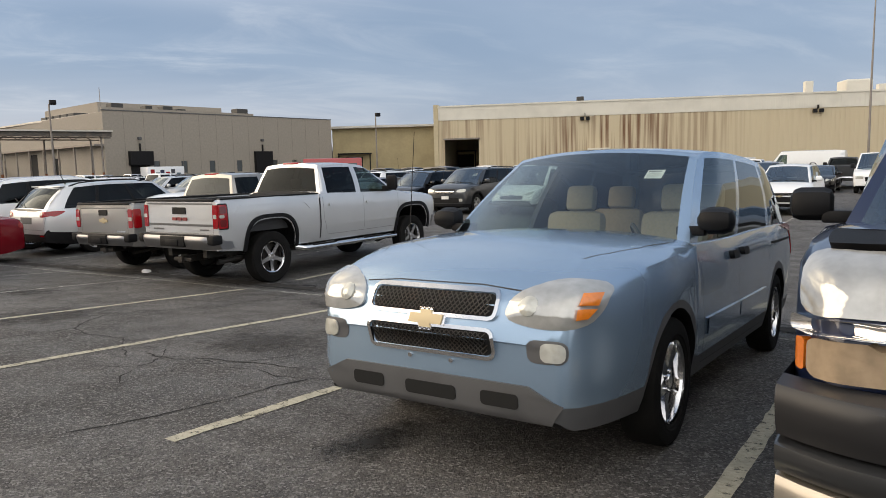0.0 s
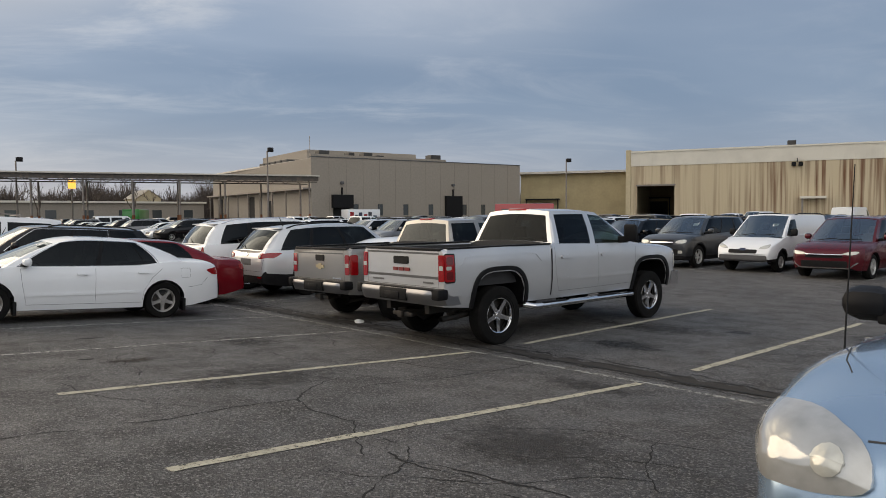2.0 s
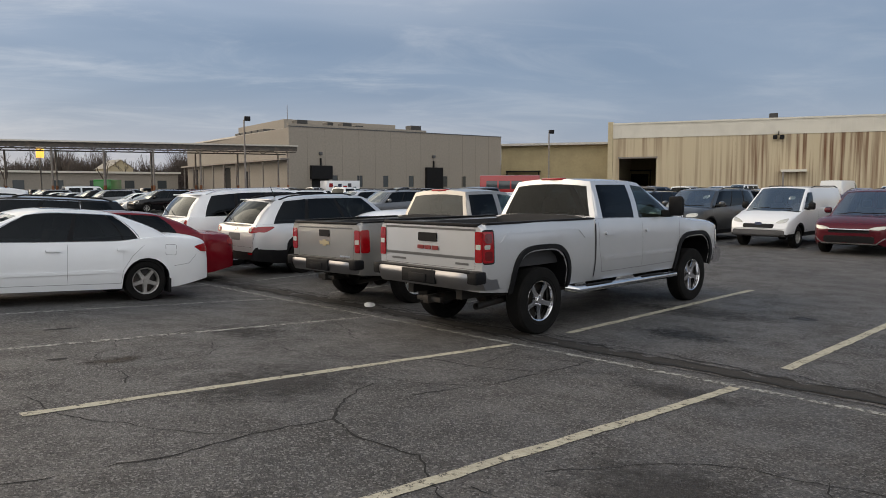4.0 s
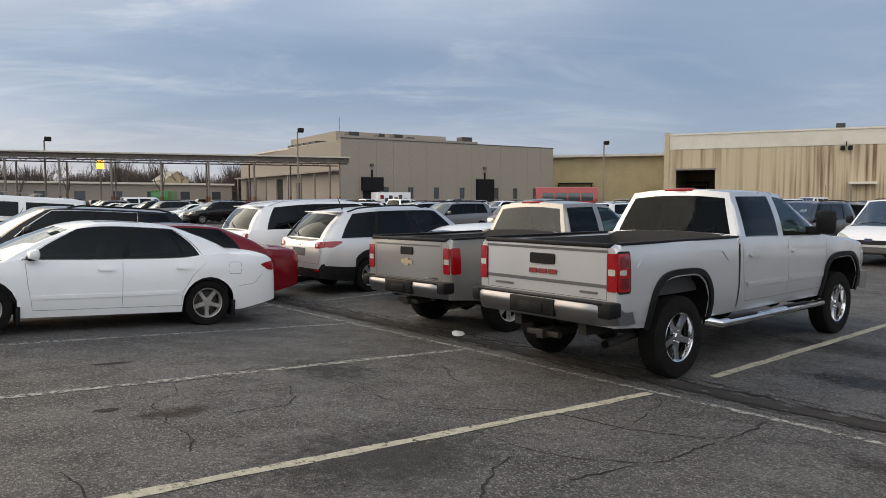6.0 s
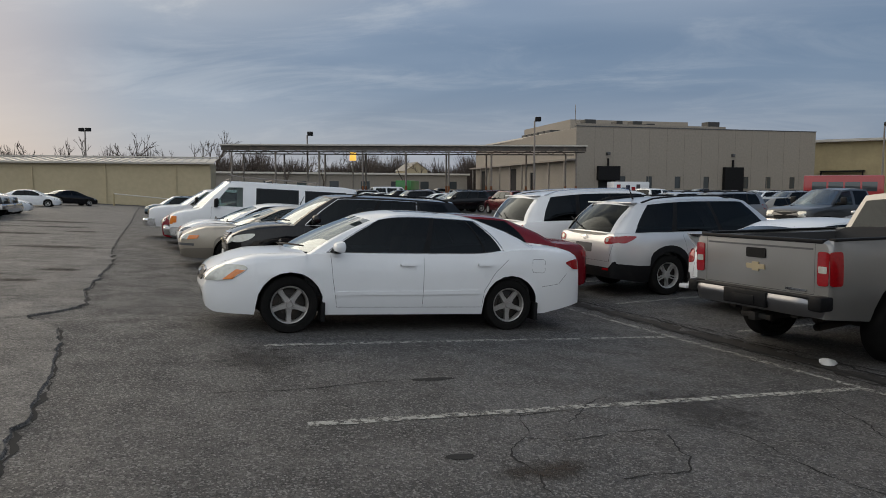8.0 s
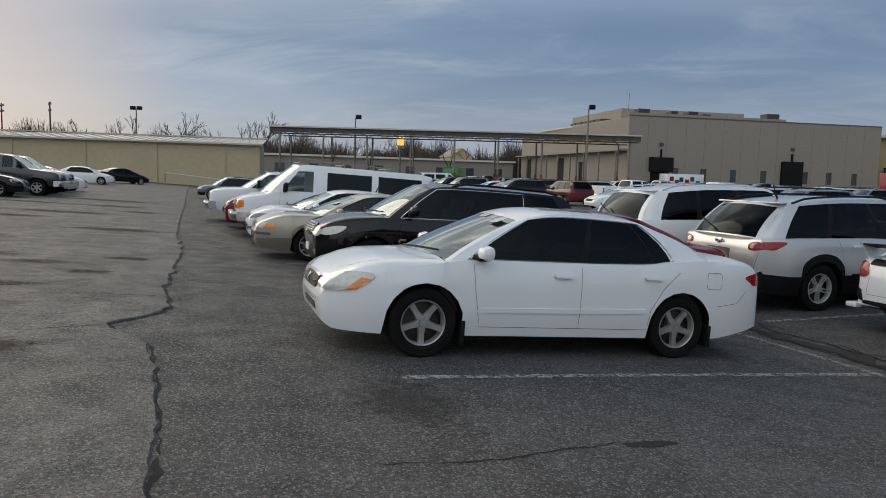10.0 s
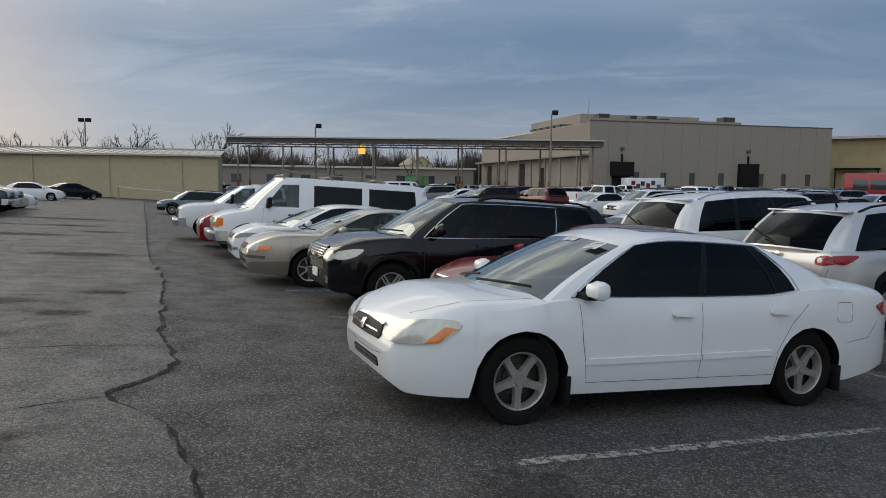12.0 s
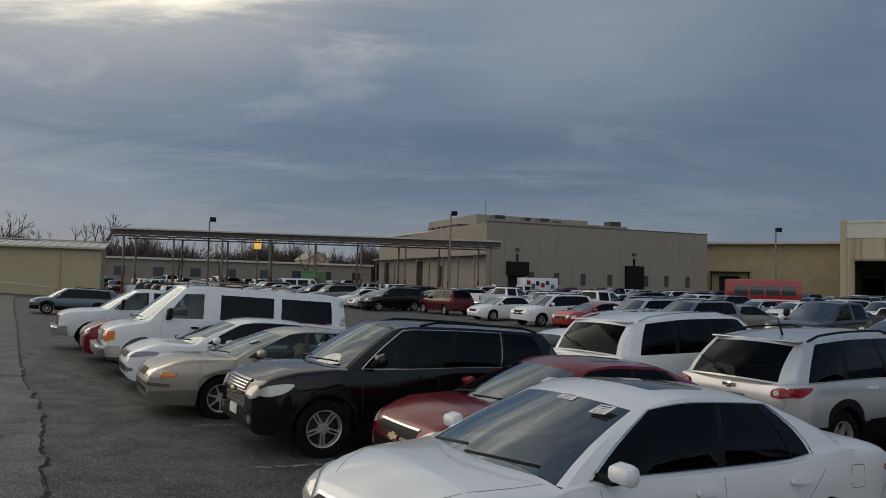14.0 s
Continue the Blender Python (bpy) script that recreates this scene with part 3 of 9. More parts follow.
def wheel_set(r, rim_r, w, spokes, style, hi, rim_mat):
    """Meshes of a wheel: hub backing, tyre and rim, turned round the y axis, outer face towards +y."""
    key = (r, rim_r, w, spokes, style, hi, rim_mat.name)
    if key in WHEELS:
        return WHEELS[key]
    n = 40 if hi else 16
    out = []
    bm = bmesh.new()
    lathe(bm, [(0.001, 0.02), (rim_r * 0.55, 0.02), (rim_r * 0.56, 0.0), (rim_r * 0.97, -0.02), (rim_r * 0.97, -w * 0.45)], n)
    if hi:
        out.append(("wheel", bm, DARKMETAL))
        bm = bmesh.new()
    h = w / 2
    sh = r - rim_r
    prof = [(rim_r * 0.98, -h * 0.8), (rim_r + sh * 0.5, -h), (r - sh * 0.12, -h * 0.9), (r, -h * 0.7), (r, 0), (r, h * 0.7), (r - sh * 0.12, h * 0.9), (rim_r + sh * 0.5, h), (rim_r + 0.012, h * 0.90), (rim_r * 0.98, h * 0.72)]
    lathe(bm, prof, n)
    if hi:
        for sgn in (1, -1):     # raised rib on the sidewall
            lathe(bm, [(rim_r + sh * 0.22, sgn * h * 0.93), (rim_r + sh * 0.27, sgn * h * 0.985), (rim_r + sh * 0.34, sgn * h * 0.97)], n)
    out.append(("tyre" if hi else "wheel", bm, RUBBER))
    bm = bmesh.new()
    fy = h * 0.62
    lathe(bm, [(rim_r * 1.02, h * 0.80), (rim_r * 1.0, h * 0.86), (rim_r * 0.95, h * 0.80), (rim_r * 0.90, h * 0.45), (rim_r * 0.90, h * 0.1)], n)
    lathe(bm, [(0.001, fy + 0.012), (rim_r * 0.16, fy + 0.012), (rim_r * 0.19, fy), (rim_r * 0.30, fy - 0.004), (rim_r * 0.31, fy - 0.05)], max(12, n // 2))
    for k in range(spokes):
        a = 2 * math.pi * k / spokes + math.pi / 2
        tw = rim_r * {"star": 0.125, "twin": 0.05, "wide": 0.19, "thin": 0.065, "chunk": 0.155}[style]
        offs = (0,) if style != "twin" else (-rim_r * 0.085, rim_r * 0.085)
        for o in offs:
            vs = []
            for rr, ww, yy in ((rim_r * 0.20, tw * 1.25, fy), (rim_r * 0.55, tw * 0.9, fy - 0.006), (rim_r * 0.94, tw * 1.05, h * 0.66)):
                for sx, dy in ((-1, -0.035), (-0.8, 0), (0.8, 0), (1, -0.035)):
                    vs.append(bm.verts.new((rr, yy + dy, o * (0.6 if rr < rim_r * 0.3 else 1.15) + sx * ww)))
            for i in range(2):
                for j in range(3):
                    bm.faces.new((vs[i * 4 + j], vs[i * 4 + j + 1], vs[i * 4 + j + 5], vs[i * 4 + j + 4]))
            bmesh.ops.rotate(bm, verts=vs, cent=(0, 0, 0), matrix=Matrix.Rotation(a, 3, "Y"))
    if hi:
        for k in range(5):
            a = 2 * math.pi * (k + 0.5) / 5
            lathe(bm, [(0.009, fy - 0.02), (0.009, fy + 0.008), (0.001, fy + 0.012)], 8, m=Matrix.Translation((rim_r * 0.25 * math.cos(a), 0, rim_r * 0.25 * math.sin(a))))
    out.append(("rim", bm, rim_mat))
    made = []
    for name, b, m in out:
        bmesh.ops.recalc_face_normals(b, faces=b.faces)
        for f in b.faces:
            f.smooth = True
        for e in b.edges:
            if len(e.link_faces) == 2 and e.link_faces[0].normal.dot(e.link_faces[1].normal) < 0.8:
                e.smooth = False
        me = bpy.data.meshes.new(name)
        b.to_mesh(me)
        b.free()
        made.append((name, me, m))
    WHEELS[key] = made
    return made


def add_wheels(thing, s, hi):
    for ax, k in ((s["wb"] / 2, "front"), (-s["wb"] / 2, "rear")):
        for sgn in (1, -1):
            y = (s["w"] / 2 - s.get("tyre_w", 0.215) / 2 - s.get("wheel_in", 0.03)) * sgn
            m = Matrix.Translation((ax, y, s["r"])) @ (Matrix.Identity(4) if sgn > 0 else Matrix.Rotation(math.pi, 4, "Z"))
            holder = None
            for name, me, mt in wheel_set(s["r"], s["rim"], s.get("tyre_w", 0.215), s.get("spokes", 5), s.get("style", "star"), hi, s.get("rim_mat", ALLOY)):
                if not me.materials:
                    me.materials.append(mt or s.get("rim_mat", ALLOY))
                o = new(name, me)
                if name == "wheel":
                    o.parent, o.matrix_basis = thing, m
                    holder = o
                else:
                    o.parent = holder


def build_car(s, label, category="car", hi=True):
    """A vehicle with its parts; stands at the origin, nose towards +x."""
    sh = Shape(s)
    thing = new(s["name"])
    bm = body_mesh(sh, hi)
    panes = cabin(sh, bm, hi)
    P = Projector(bm)
    for extra in s.get("shell", ()):
        extra(sh, bm, P)
    link("body", bm, [s["paint"], s.get("cab_mat", CAB_DARK), BLACK, s.get("clad_mat", BLACK)], thing, sharp=30)
    tint = s.get("tint", {})
    for key, b in panes.items():
        nm = key if key in ("windshield", "rear_window") else "side_window"
        if nm == "side_window":
            gm = s["panes"][int(key[4])][2] if len(s["panes"][int(key[4])]) > 2 else GLASS_TINT
        else:
            gm = tint.get(nm, GLASS_CLEAR if nm == "windshield" else GLASS_REAR)
        o = link(nm, b, gm, thing, sharp=60, outward=(0, 0, 0.9))
        o.visible_shadow = False
    add_wheels(thing, s, hi)
    for nm, face, pts, m, kw in s.get("patches", ()):
        if hi and nm in ("headlight", "side_headlight", "taillight", "side_taillight") and len(pts) < 12:
            pts = rounded(pts)
        both = kw.get("both", True)
        kw2 = {k: v for k, v in kw.items() if k not in ("both", "label")}
        if not hi:
            kw2["rings"], kw2["dense"] = 2, 0.15
        for sgn in ((1, -1) if both else (1,)):
            fc, pp = face, pts
            if sgn < 0:
                if face in "frt":
                    pp = mirror(pts) if face != "t" else [(a, -b) for a, b in pts][::-1]
                else:
                    fc = "s"
            part(nm, P.patch(fc, pp, **kw2), m, thing, kw.get("label", ""))
    for nm, face, pts, width, m, kw in s.get("strips", ()):
        if not hi and not kw.get("lo"):
            continue
        both = kw.get("both", True)
        kw2 = {k: v for k, v in kw.items() if k not in ("both", "lo", "label")}
        for sgn in ((1, -1) if both else (1,)):
            fc, pp = face, pts
            if sgn < 0:
                if face in "fr":
                    pp = [(-a, b) for a, b in pts]
                elif face == "t":
                    pp = [(a, -b) for a, b in pts]
                else:
                    fc = "s"
            part(nm, P.strip(fc, pp, width, **kw2), m, thing, kw.get("label", ""))
    if "mirror" in s:
        mx, mz, size, mm = s["mirror"]
        for sgn in (1, -1):
            b = bmesh.new()
            p, _ = P.at("l", mx, mz - size[2] * 0.3)
            y0 = p.y - 0.02
            vs = box(b, -size[0] / 2, size[0] / 2, 0.05, 0.05 + size[1], -size[2] / 2, size[2] / 2, bevel=min(size) * 0.38)
            for v in vs:
                if v.co.x > 0:
                    v.co.z *= 0.82
            M = Matrix.Translation((mx, y0 * sgn, mz)) @ Matrix.Diagonal((1, sgn, 1, 1))
            bmesh.ops.transform(b, matrix=M, verts=b.verts)
            house = part("wing_mirror", b, mm, thing)
            b = bmesh.new()
            box(b, -0.045, 0.05, -0.07, 0.10, -size[2] * 0.56, -size[2] * 0.2, bevel=0.012)
            bmesh.ops.transform(b, matrix=M, verts=b.verts)
            part("mirror_base", b, BLACK, house)
    for fn in s.get("extras", ()):
        fn(thing, sh, P, hi)
    tagged(thing, label, category)
    return thing


# ---- ground and structure ----
TA, TB = math.tan(radians(3.3)), math.tan(radians(0.7))


def ground_z(x, y):
    """The near lot falls towards the drain seam at y = 0; beyond it lies level."""
    zs = TB * (min(max(x, -60), 10) + 10)
    if y < 0:
        return -TA * max(y, -16) + zs
    return zs * max(0, 1 - y / 8)


ASPHALT = bpy.data.materials.new("asphalt")


def asphalt_nodes(m, dark, light, speck, scale=1.0, west_tone=None):
    m.use_nodes = True
    nt = m.node_tree
    N, L = nt.nodes.new, nt.links.new
    p = nt.nodes["Principled BSDF"]
    tc = N("ShaderNodeTexCoord")

    def noise_tex(scale, detail, lo, hi):
        n = N("ShaderNodeTexNoise")
        n.inputs["Scale"].default_value, n.inputs["Detail"].default_value = scale, detail
        L(tc.outputs["Object"], n.inputs["Vector"])
        r = N("ShaderNodeMapRange")
        r.inputs["From Min"].default_value, r.inputs["From Max"].default_value = lo, hi
        L(n.outputs["Fac"], r.inputs["Value"])
        return r.outputs["Result"], n.outputs["Fac"]

    def mix(f, a, b):
        x = N("ShaderNodeMix")
        x.data_type = "RGBA"
        L(f, x.inputs["Factor"])
        for sock, v in ((x.inputs["A"], a), (x.inputs["B"], b)):
            if isinstance(v, tuple):
                sock.default_value = (*v, 1)
            else:
                L(v, sock)
        return x.outputs["Result"]

    big, _ = noise_tex(0.6 * scale, 6, 0.38, 0.62)
    mid, _ = noise_tex(2.3 * scale, 6, 0.40, 0.72)
    c = mix(big, dark, light)
    # second tone blended in towards -x, its border wobbled by the noise
    if west_tone:
        sx, rx, wob = N("ShaderNodeSeparateXYZ"), N("ShaderNodeMapRange"), N("ShaderNodeMath")
        L(tc.outputs["Object"], sx.inputs[0])
        wob.operation = "MULTIPLY_ADD"
        wob.inputs[1].default_value = 3.0
        L(mid, wob.inputs[0])
        L(sx.outputs["X"], wob.inputs[2])
        rx.interpolation_type = "SMOOTHSTEP"
        rx.inputs["From Min"].default_value, rx.inputs["From Max"].default_value, rx.inputs["To Max"].default_value = -11.0, -14.5, 0.8
        L(wob.outputs[0], rx.inputs["Value"])
        c = mix(rx.outputs["Result"], c, west_tone)
    blot = tuple(0.62 * v for v in dark)
    half = N("ShaderNodeMath")
    half.operation = "MULTIPLY"
    half.inputs[1].default_value = 0.5
    L(mid, half.inputs[0])
    c = mix(half.outputs[0], c, blot)
    for sc, det, lo, hi, amt, col in ((11.0, 5, 0.46, 0.66, 0.55, blot), (34.0, 4, 0.52, 0.70, 0.75, tuple(0.35 * v for v in dark)), (27.0, 4, 0.53, 0.70, 0.55, tuple(1.5 * v for v in light))):
        f, _ = noise_tex(sc, det, lo, hi)
        k = N("ShaderNodeMath")
        k.operation, k.use_clamp = "MULTIPLY", True
        k.inputs[1].default_value = amt
        L(f, k.inputs[0])
        c = mix(k.outputs[0], c, col)
    vo = N("ShaderNodeTexVoronoi")
    vo.inputs["Scale"].default_value = 80
    L(tc.outputs["Object"], vo.inputs["Vector"])
    r = N("ShaderNodeSeparateColor")
    L(vo.outputs["Color"], r.inputs[0])
    pick = N("ShaderNodeMapRange")
    pick.inputs["From Min"].default_value, pick.inputs["From Max"].default_value = 0.70, 0.92
    pick.inputs["To Max"].default_value = 0.9
    L(r.outputs[0], pick.inputs["Value"])
    c = mix(pick.outputs[0], c, speck)
    pit = N("ShaderNodeMapRange")
    pit.inputs["From Min"].default_value, pit.inputs["From Max"].default_value = 0.30, 0.0
    pit.inputs["To Max"].default_value = 0.8
    L(r.outputs[1], pit.inputs["Value"])
    c = mix(pit.outputs[0], c, tuple(0.25 * v for v in dark))
    L(c, p.inputs["Base Color"])
    rr = N("ShaderNodeMapRange")
    rr.inputs["To Min"].default_value, rr.inputs["To Max"].default_value = 0.62, 0.92
    L(mid, rr.inputs["Value"])
    L(rr.outputs[0], p.inputs["Roughness"])
    _, fine = noise_tex(75, 4, 0, 1)
    b = N("ShaderNodeBump")
    b.inputs["Strength"].default_value, b.inputs["Distance"].default_value = 1.0, 0.02
    L(fine, b.inputs["Height"])
    b2 = N("ShaderNodeBump")
    b2.inputs["Strength"].default_value, b2.inputs["Distance"].default_value = 0.35, 0.03
    L(mid, b2.inputs["Height"])
    L(b.outputs[0], b2.inputs["Normal"])
    L(b2.outputs[0], p.inputs["Normal"])


asphalt_nodes(ASPHALT, (0.056, 0.052, 0.048), (0.118, 0.109, 0.101), (0.22, 0.211, 0.20), west_tone=(0.052, 0.051, 0.050))
OLD_ASPHALT = bpy.data.materials.new("old_asphalt")
asphalt_nodes(OLD_ASPHALT, (0.100, 0.093, 0.085), (0.162, 0.152, 0.140), (0.25, 0.237, 0.22))
CRACK = mat("crack", (0.014, 0.013, 0.012), 0.95)
DIRT = mat("dirt", (0.034, 0.029, 0.024), 0.95, grain=0.6, grain_scale=40, bump=0.8, bump_scale=60, stain=0.5, stain_scale=5)
def soft_stain(name, color, rough=0.85, strength=0.85):
    """A stain that fades into the asphalt towards a ragged rim."""
    m = mat(name, color, rough, grain=0.5, grain_scale=18)
    nt = m.node_tree
    N, L = nt.nodes.new, nt.links.new
    tc, n, mp, g = N("ShaderNodeTexCoord"), N("ShaderNodeTexNoise"), N("ShaderNodeVectorMath"), N("ShaderNodeVectorMath")
    mp.operation, g.operation = "SUBTRACT", "LENGTH"
    mp.inputs[1].default_value = (0.5, 0.5, 0.5)
    flat = N("ShaderNodeVectorMath")
    flat.operation = "MULTIPLY"
    flat.inputs[1].default_value = (1, 1, 0)
    L(tc.outputs["Generated"], mp.inputs[0])
    L(mp.outputs[0], flat.inputs[0])
    L(flat.outputs[0], g.inputs[0])
    n.inputs["Scale"].default_value, n.inputs["Detail"].default_value, n.inputs["Roughness"].default_value = 7.0, 8, 0.7
    L(tc.outputs["Object"], n.inputs["Vector"])
    add, r = N("ShaderNodeMath"), N("ShaderNodeMapRange")
    add.operation = "MULTIPLY_ADD"
    add.inputs[1].default_value = 0.9
    L(n.outputs["Fac"], add.inputs[0])
    L(g.outputs["Value"], add.inputs[2])
    r.inputs["From Min"].default_value, r.inputs["From Max"].default_value = 0.52, 0.84
    r.inputs["To Min"].default_value = 1 - strength
    L(add.outputs[0], r.inputs["Value"])
    t, x = N("ShaderNodeBsdfTransparent"), N("ShaderNodeMixShader")
    L(r.outputs["Result"], x.inputs[0])
    L(nt.nodes["Principled BSDF"].outputs[0], x.inputs[1])
    L(t.outputs[0], x.inputs[2])
    L(x.outputs[0], nt.nodes["Material Output"].inputs[0])
    return m


def worn_line(name, color, lo, hi):
    """Chipped road paint: bare asphalt shows where it has worn through."""
    m = mat(name, color, 0.8, grain=0.5, grain_scale=40, stain=0.6, stain_scale=5, stain_color=tuple(0.5 * c for c in color), bump=0.4, bump_scale=130)
    nt = m.node_tree
    N, L = nt.nodes.new, nt.links.new
    tc, n, r = N("ShaderNodeTexCoord"), N("ShaderNodeTexNoise"), N("ShaderNodeMapRange")
    n.inputs["Scale"].default_value, n.inputs["Detail"].default_value, n.inputs["Roughness"].default_value = 16.0, 7, 0.75
    L(tc.outputs["Object"], n.inputs["Vector"])
    r.inputs["From Min"].default_value, r.inputs["From Max"].default_value = lo, hi
    L(n.outputs["Fac"], r.inputs["Value"])
    t, x = N("ShaderNodeBsdfTransparent"), N("ShaderNodeMixShader")
    L(r.outputs["Result"], x.inputs[0])
    L(nt.nodes["Principled BSDF"].outputs[0], x.inputs[1])
    L(t.outputs[0], x.inputs[2])
    L(x.outputs[0], nt.nodes["Material Output"].inputs[0])
    return m


OIL = soft_stain("oil_stain", (0.014, 0.013, 0.012), 0.6)
WHITE_LINE = worn_line("line_paint", (0.40, 0.39, 0.35), 0.46, 0.57)
YELLOW_LINE = worn_line("cream_line_paint", (0.50, 0.46, 0.35), 0.54, 0.65)


def axis_steps(lo, hi, step, far):
    v = list(np.arange(lo, hi + 1e-6, step))
    g, d = step * 2, hi
    while d < far:
        d += g
        v.append(d)
        g *= 1.6
    g, d = step * 2, lo
    while d > -far:
        d -= g
        v.insert(0, d)
        g *= 1.6
    return v


def make_ground():
    X, Y = axis_steps(-62, 16, 1.0, 3500), axis_steps(-18, 24, 0.75, 3500)
    verts = [(x, y, ground_z(x, y) + (0.012 * noise.noise(Vector((x * 0.35, y * 0.35, 2))) if abs(x) < 70 and abs(y) < 30 else 0)) for y in Y for x in X]
    n = len(X)
    faces = [(j * n + i, j * n + i + 1, (j + 1) * n + i + 1, (j + 1) * n + i) for j in range(len(Y) - 1) for i in range(n - 1)]
    me = bpy.data.meshes.new("ground")
    me.from_pydata(verts, [], faces)
    me.materials.append(ASPHALT)
    for p in me.polygons:
        p.use_smooth = True
    return tagged(new("ground", me), "dark worn cracked asphalt of a sloping car park", "ground", kind="structure")


ground = make_ground()
GROUND_TREE = BVHTree.FromPolygons([v.co for v in ground.data.vertices], [tuple(p.vertices) for p in ground.data.polygons])


def gz(x, y):
    hit = GROUND_TREE.ray_cast(Vector((x, y, 30)), Vector((0, 0, -1)))[0]
    return hit.z if hit else ground_z(x, y)


def ribbon(bm, pts, width, lift=0.004, jitter=0.0, wob=0.0, step=0.12, seed=0):
    """A thin strip that lies on the ground."""
    line = []
    for (a, b), (c, d) in zip(pts, pts[1:]):
        n = max(1, int(math.hypot(c - a, d - b) / step))
        line += [(lerp(a, c, k / n), lerp(b, d, k / n)) for k in range(n)]
    line.append(pts[-1])
    prev = None
    for i, (u, v) in enumerate(line):
        a, b = line[max(i - 1, 0)], line[min(i + 1, len(line) - 1)]
        m = math.hypot(b[0] - a[0], b[1] - a[1]) or 1
        nu, nv = -(b[1] - a[1]) / m, (b[0] - a[0]) / m
        o = wob * noise.noise(Vector((u * 2.2, v * 2.2, seed))) + 0.4 * wob * noise.noise(Vector((u * 8, v * 8, seed + 5))) + 0.35 * wob * noise.noise(Vector((u * 23, v * 23, seed + 2)))
        w = width * 0.5 * (1 + jitter * noise.noise(Vector((u * 5, v * 5, seed + 9))))
        row = []
        for s in (o + w, o - w):
            x, y = u + nu * s, v + nv * s
            row.append(bm.verts.new((x, y, gz(x, y) + lift)))
        if prev:
            bm.faces.new((prev[0], prev[1], row[1], row[0]))
        prev = row


def make_old_pavement():
    """The lighter, older surface with its ragged broken edge."""
    xs = list(np.arange(-90, 12, 0.12))
    edge = curve_of([(-90, -8.7), (-76, -8.55), (-47, -7.95), (-28.8, -7.6), (-24.3, -7.35), (-19.8, -7.4), (-18.25, -7.28), (-17.75, -7.45), (-17.2, -7.78), (-16.6, -7.42), (-16.0, -7.3), (-14.8, -7.2), (-13.35, -7.13), (12, -7.3)])

    def ragged(x):
        return edge(x) + 0.09 * noise.noise(Vector((x * 1.7, 1, 3))) + 0.06 * noise.noise(Vector((x * 5.1, 4, 3))) + 0.03 * noise.noise(Vector((x * 14, 4, 8)))

    bm = bmesh.new()
    prev = None
    for x in xs:
        ye = ragged(x)
        row = []
        for k, y in enumerate((ye, ye - 0.02, ye - 0.25, ye - 1.2, ye - 3, -13, -15.9, -16.6, -24, -40)):
            lift = 0.0 if k == 0 else (0.022 if k == 1 else 0.026)
            row.append(bm.verts.new((x, y, gz(x, y) + lift - (0.01 if k == 0 else 0))))
        if prev:
            for k in range(len(row) - 1):
                bm.faces.new((prev[k], prev[k + 1], row[k + 1], row[k]))
        prev = row
    tagged(link("pavement", bm, OLD_ASPHALT, sharp=30), "older lighter asphalt with a ragged broken edge", "pavement", kind="structure")
    bm = bmesh.new()
    pts = [(x, ragged(x) + 0.008) for x in xs]
    ribbon(bm, pts, 0.030, 0.003, 2.4, 0.035, 0.04)
    tagged(link("edge_crack", bm, CRACK), "dark gap along the broken asphalt edge", "crack", kind="structure")


make_old_pavement()


def make_markings():
    for i in range(-5, 22):
        x = -7.25 - 2.69 * i
        near = x > -11.5
        m = YELLOW_LINE if near else WHITE_LINE
        bm = bmesh.new()
        ribbon(bm, [(x + 0.02, -5.42 + 0.08 * math.sin(i * 3)), (x, -0.34)], 0.10, 0.005, 0.25, 0.012, 0.1, i)
        tagged(link("stall_line", bm, m), "worn painted parking line on the asphalt", "line", "parking lines", "structure")
        bm = bmesh.new()
        ribbon(bm, [(x + 0.02, 0.75), (x, 6.2)], 0.11, 0.005, 0.25, 0.012, 0.15, i + 40)
        tagged(link("stall_line", bm, YELLOW_LINE if near else WHITE_LINE), "worn painted parking line on the asphalt", "line", "parking lines", "structure")
    for j, y in enumerate((20.3, 40.0)):
        for i in range(-4, 30):
            bm = bmesh.new()
            x = -7.25 - 2.69 * i
            ribbon(bm, [(x, y - 5.5), (x, y)], 0.10, 0.006, 0.2, 0.01, 0.6, i)
            tagged(link("stall_line", bm, WHITE_LINE), "worn painted parking line on the asphalt", "line", "parking lines", "structure")
    bm = bmesh.new()
    ribbon(bm, [(-45, -0.28), (8, -0.28)], 0.09, 0.005, 0.5, 0.02, 0.12, 77)
    tagged(link("cross_line", bm, WHITE_LINE), "worn painted line along the drain seam", "line", kind="structure")
    bm = bmesh.new()
    ribbon(bm, [(-60, 0.20), (12, 0.20)], 0.24, 0.004, 1.1, 0.10, 0.08, 78)
    tagged(link("drain_seam", bm, DIRT), "dirt-filled drain seam across the asphalt", "seam", kind="structure")
    bm = bmesh.new()
    ribbon(bm, [(-60, 0.10), (12, 0.10)], 0.06, 0.008, 0.9, 0.07, 0.1, 79)
    tagged(link("seam_crack", bm, CRACK), "dark crack along the drain seam", "crack", kind="structure")
    for k, (y, w) in enumerate(((0.34, 0.035), (-0.02, 0.02), (0.47, 0.018))):
        bm = bmesh.new()
        ribbon(bm, [(-40, y), (-20, y + 0.05), (4, y - 0.03)], w, 0.007, 1.6, 0.11, 0.06, 90 + k)
        tagged(link("seam_crack", bm, CRACK), "dark crack along the drain seam", "crack", kind="structure")


make_markings()


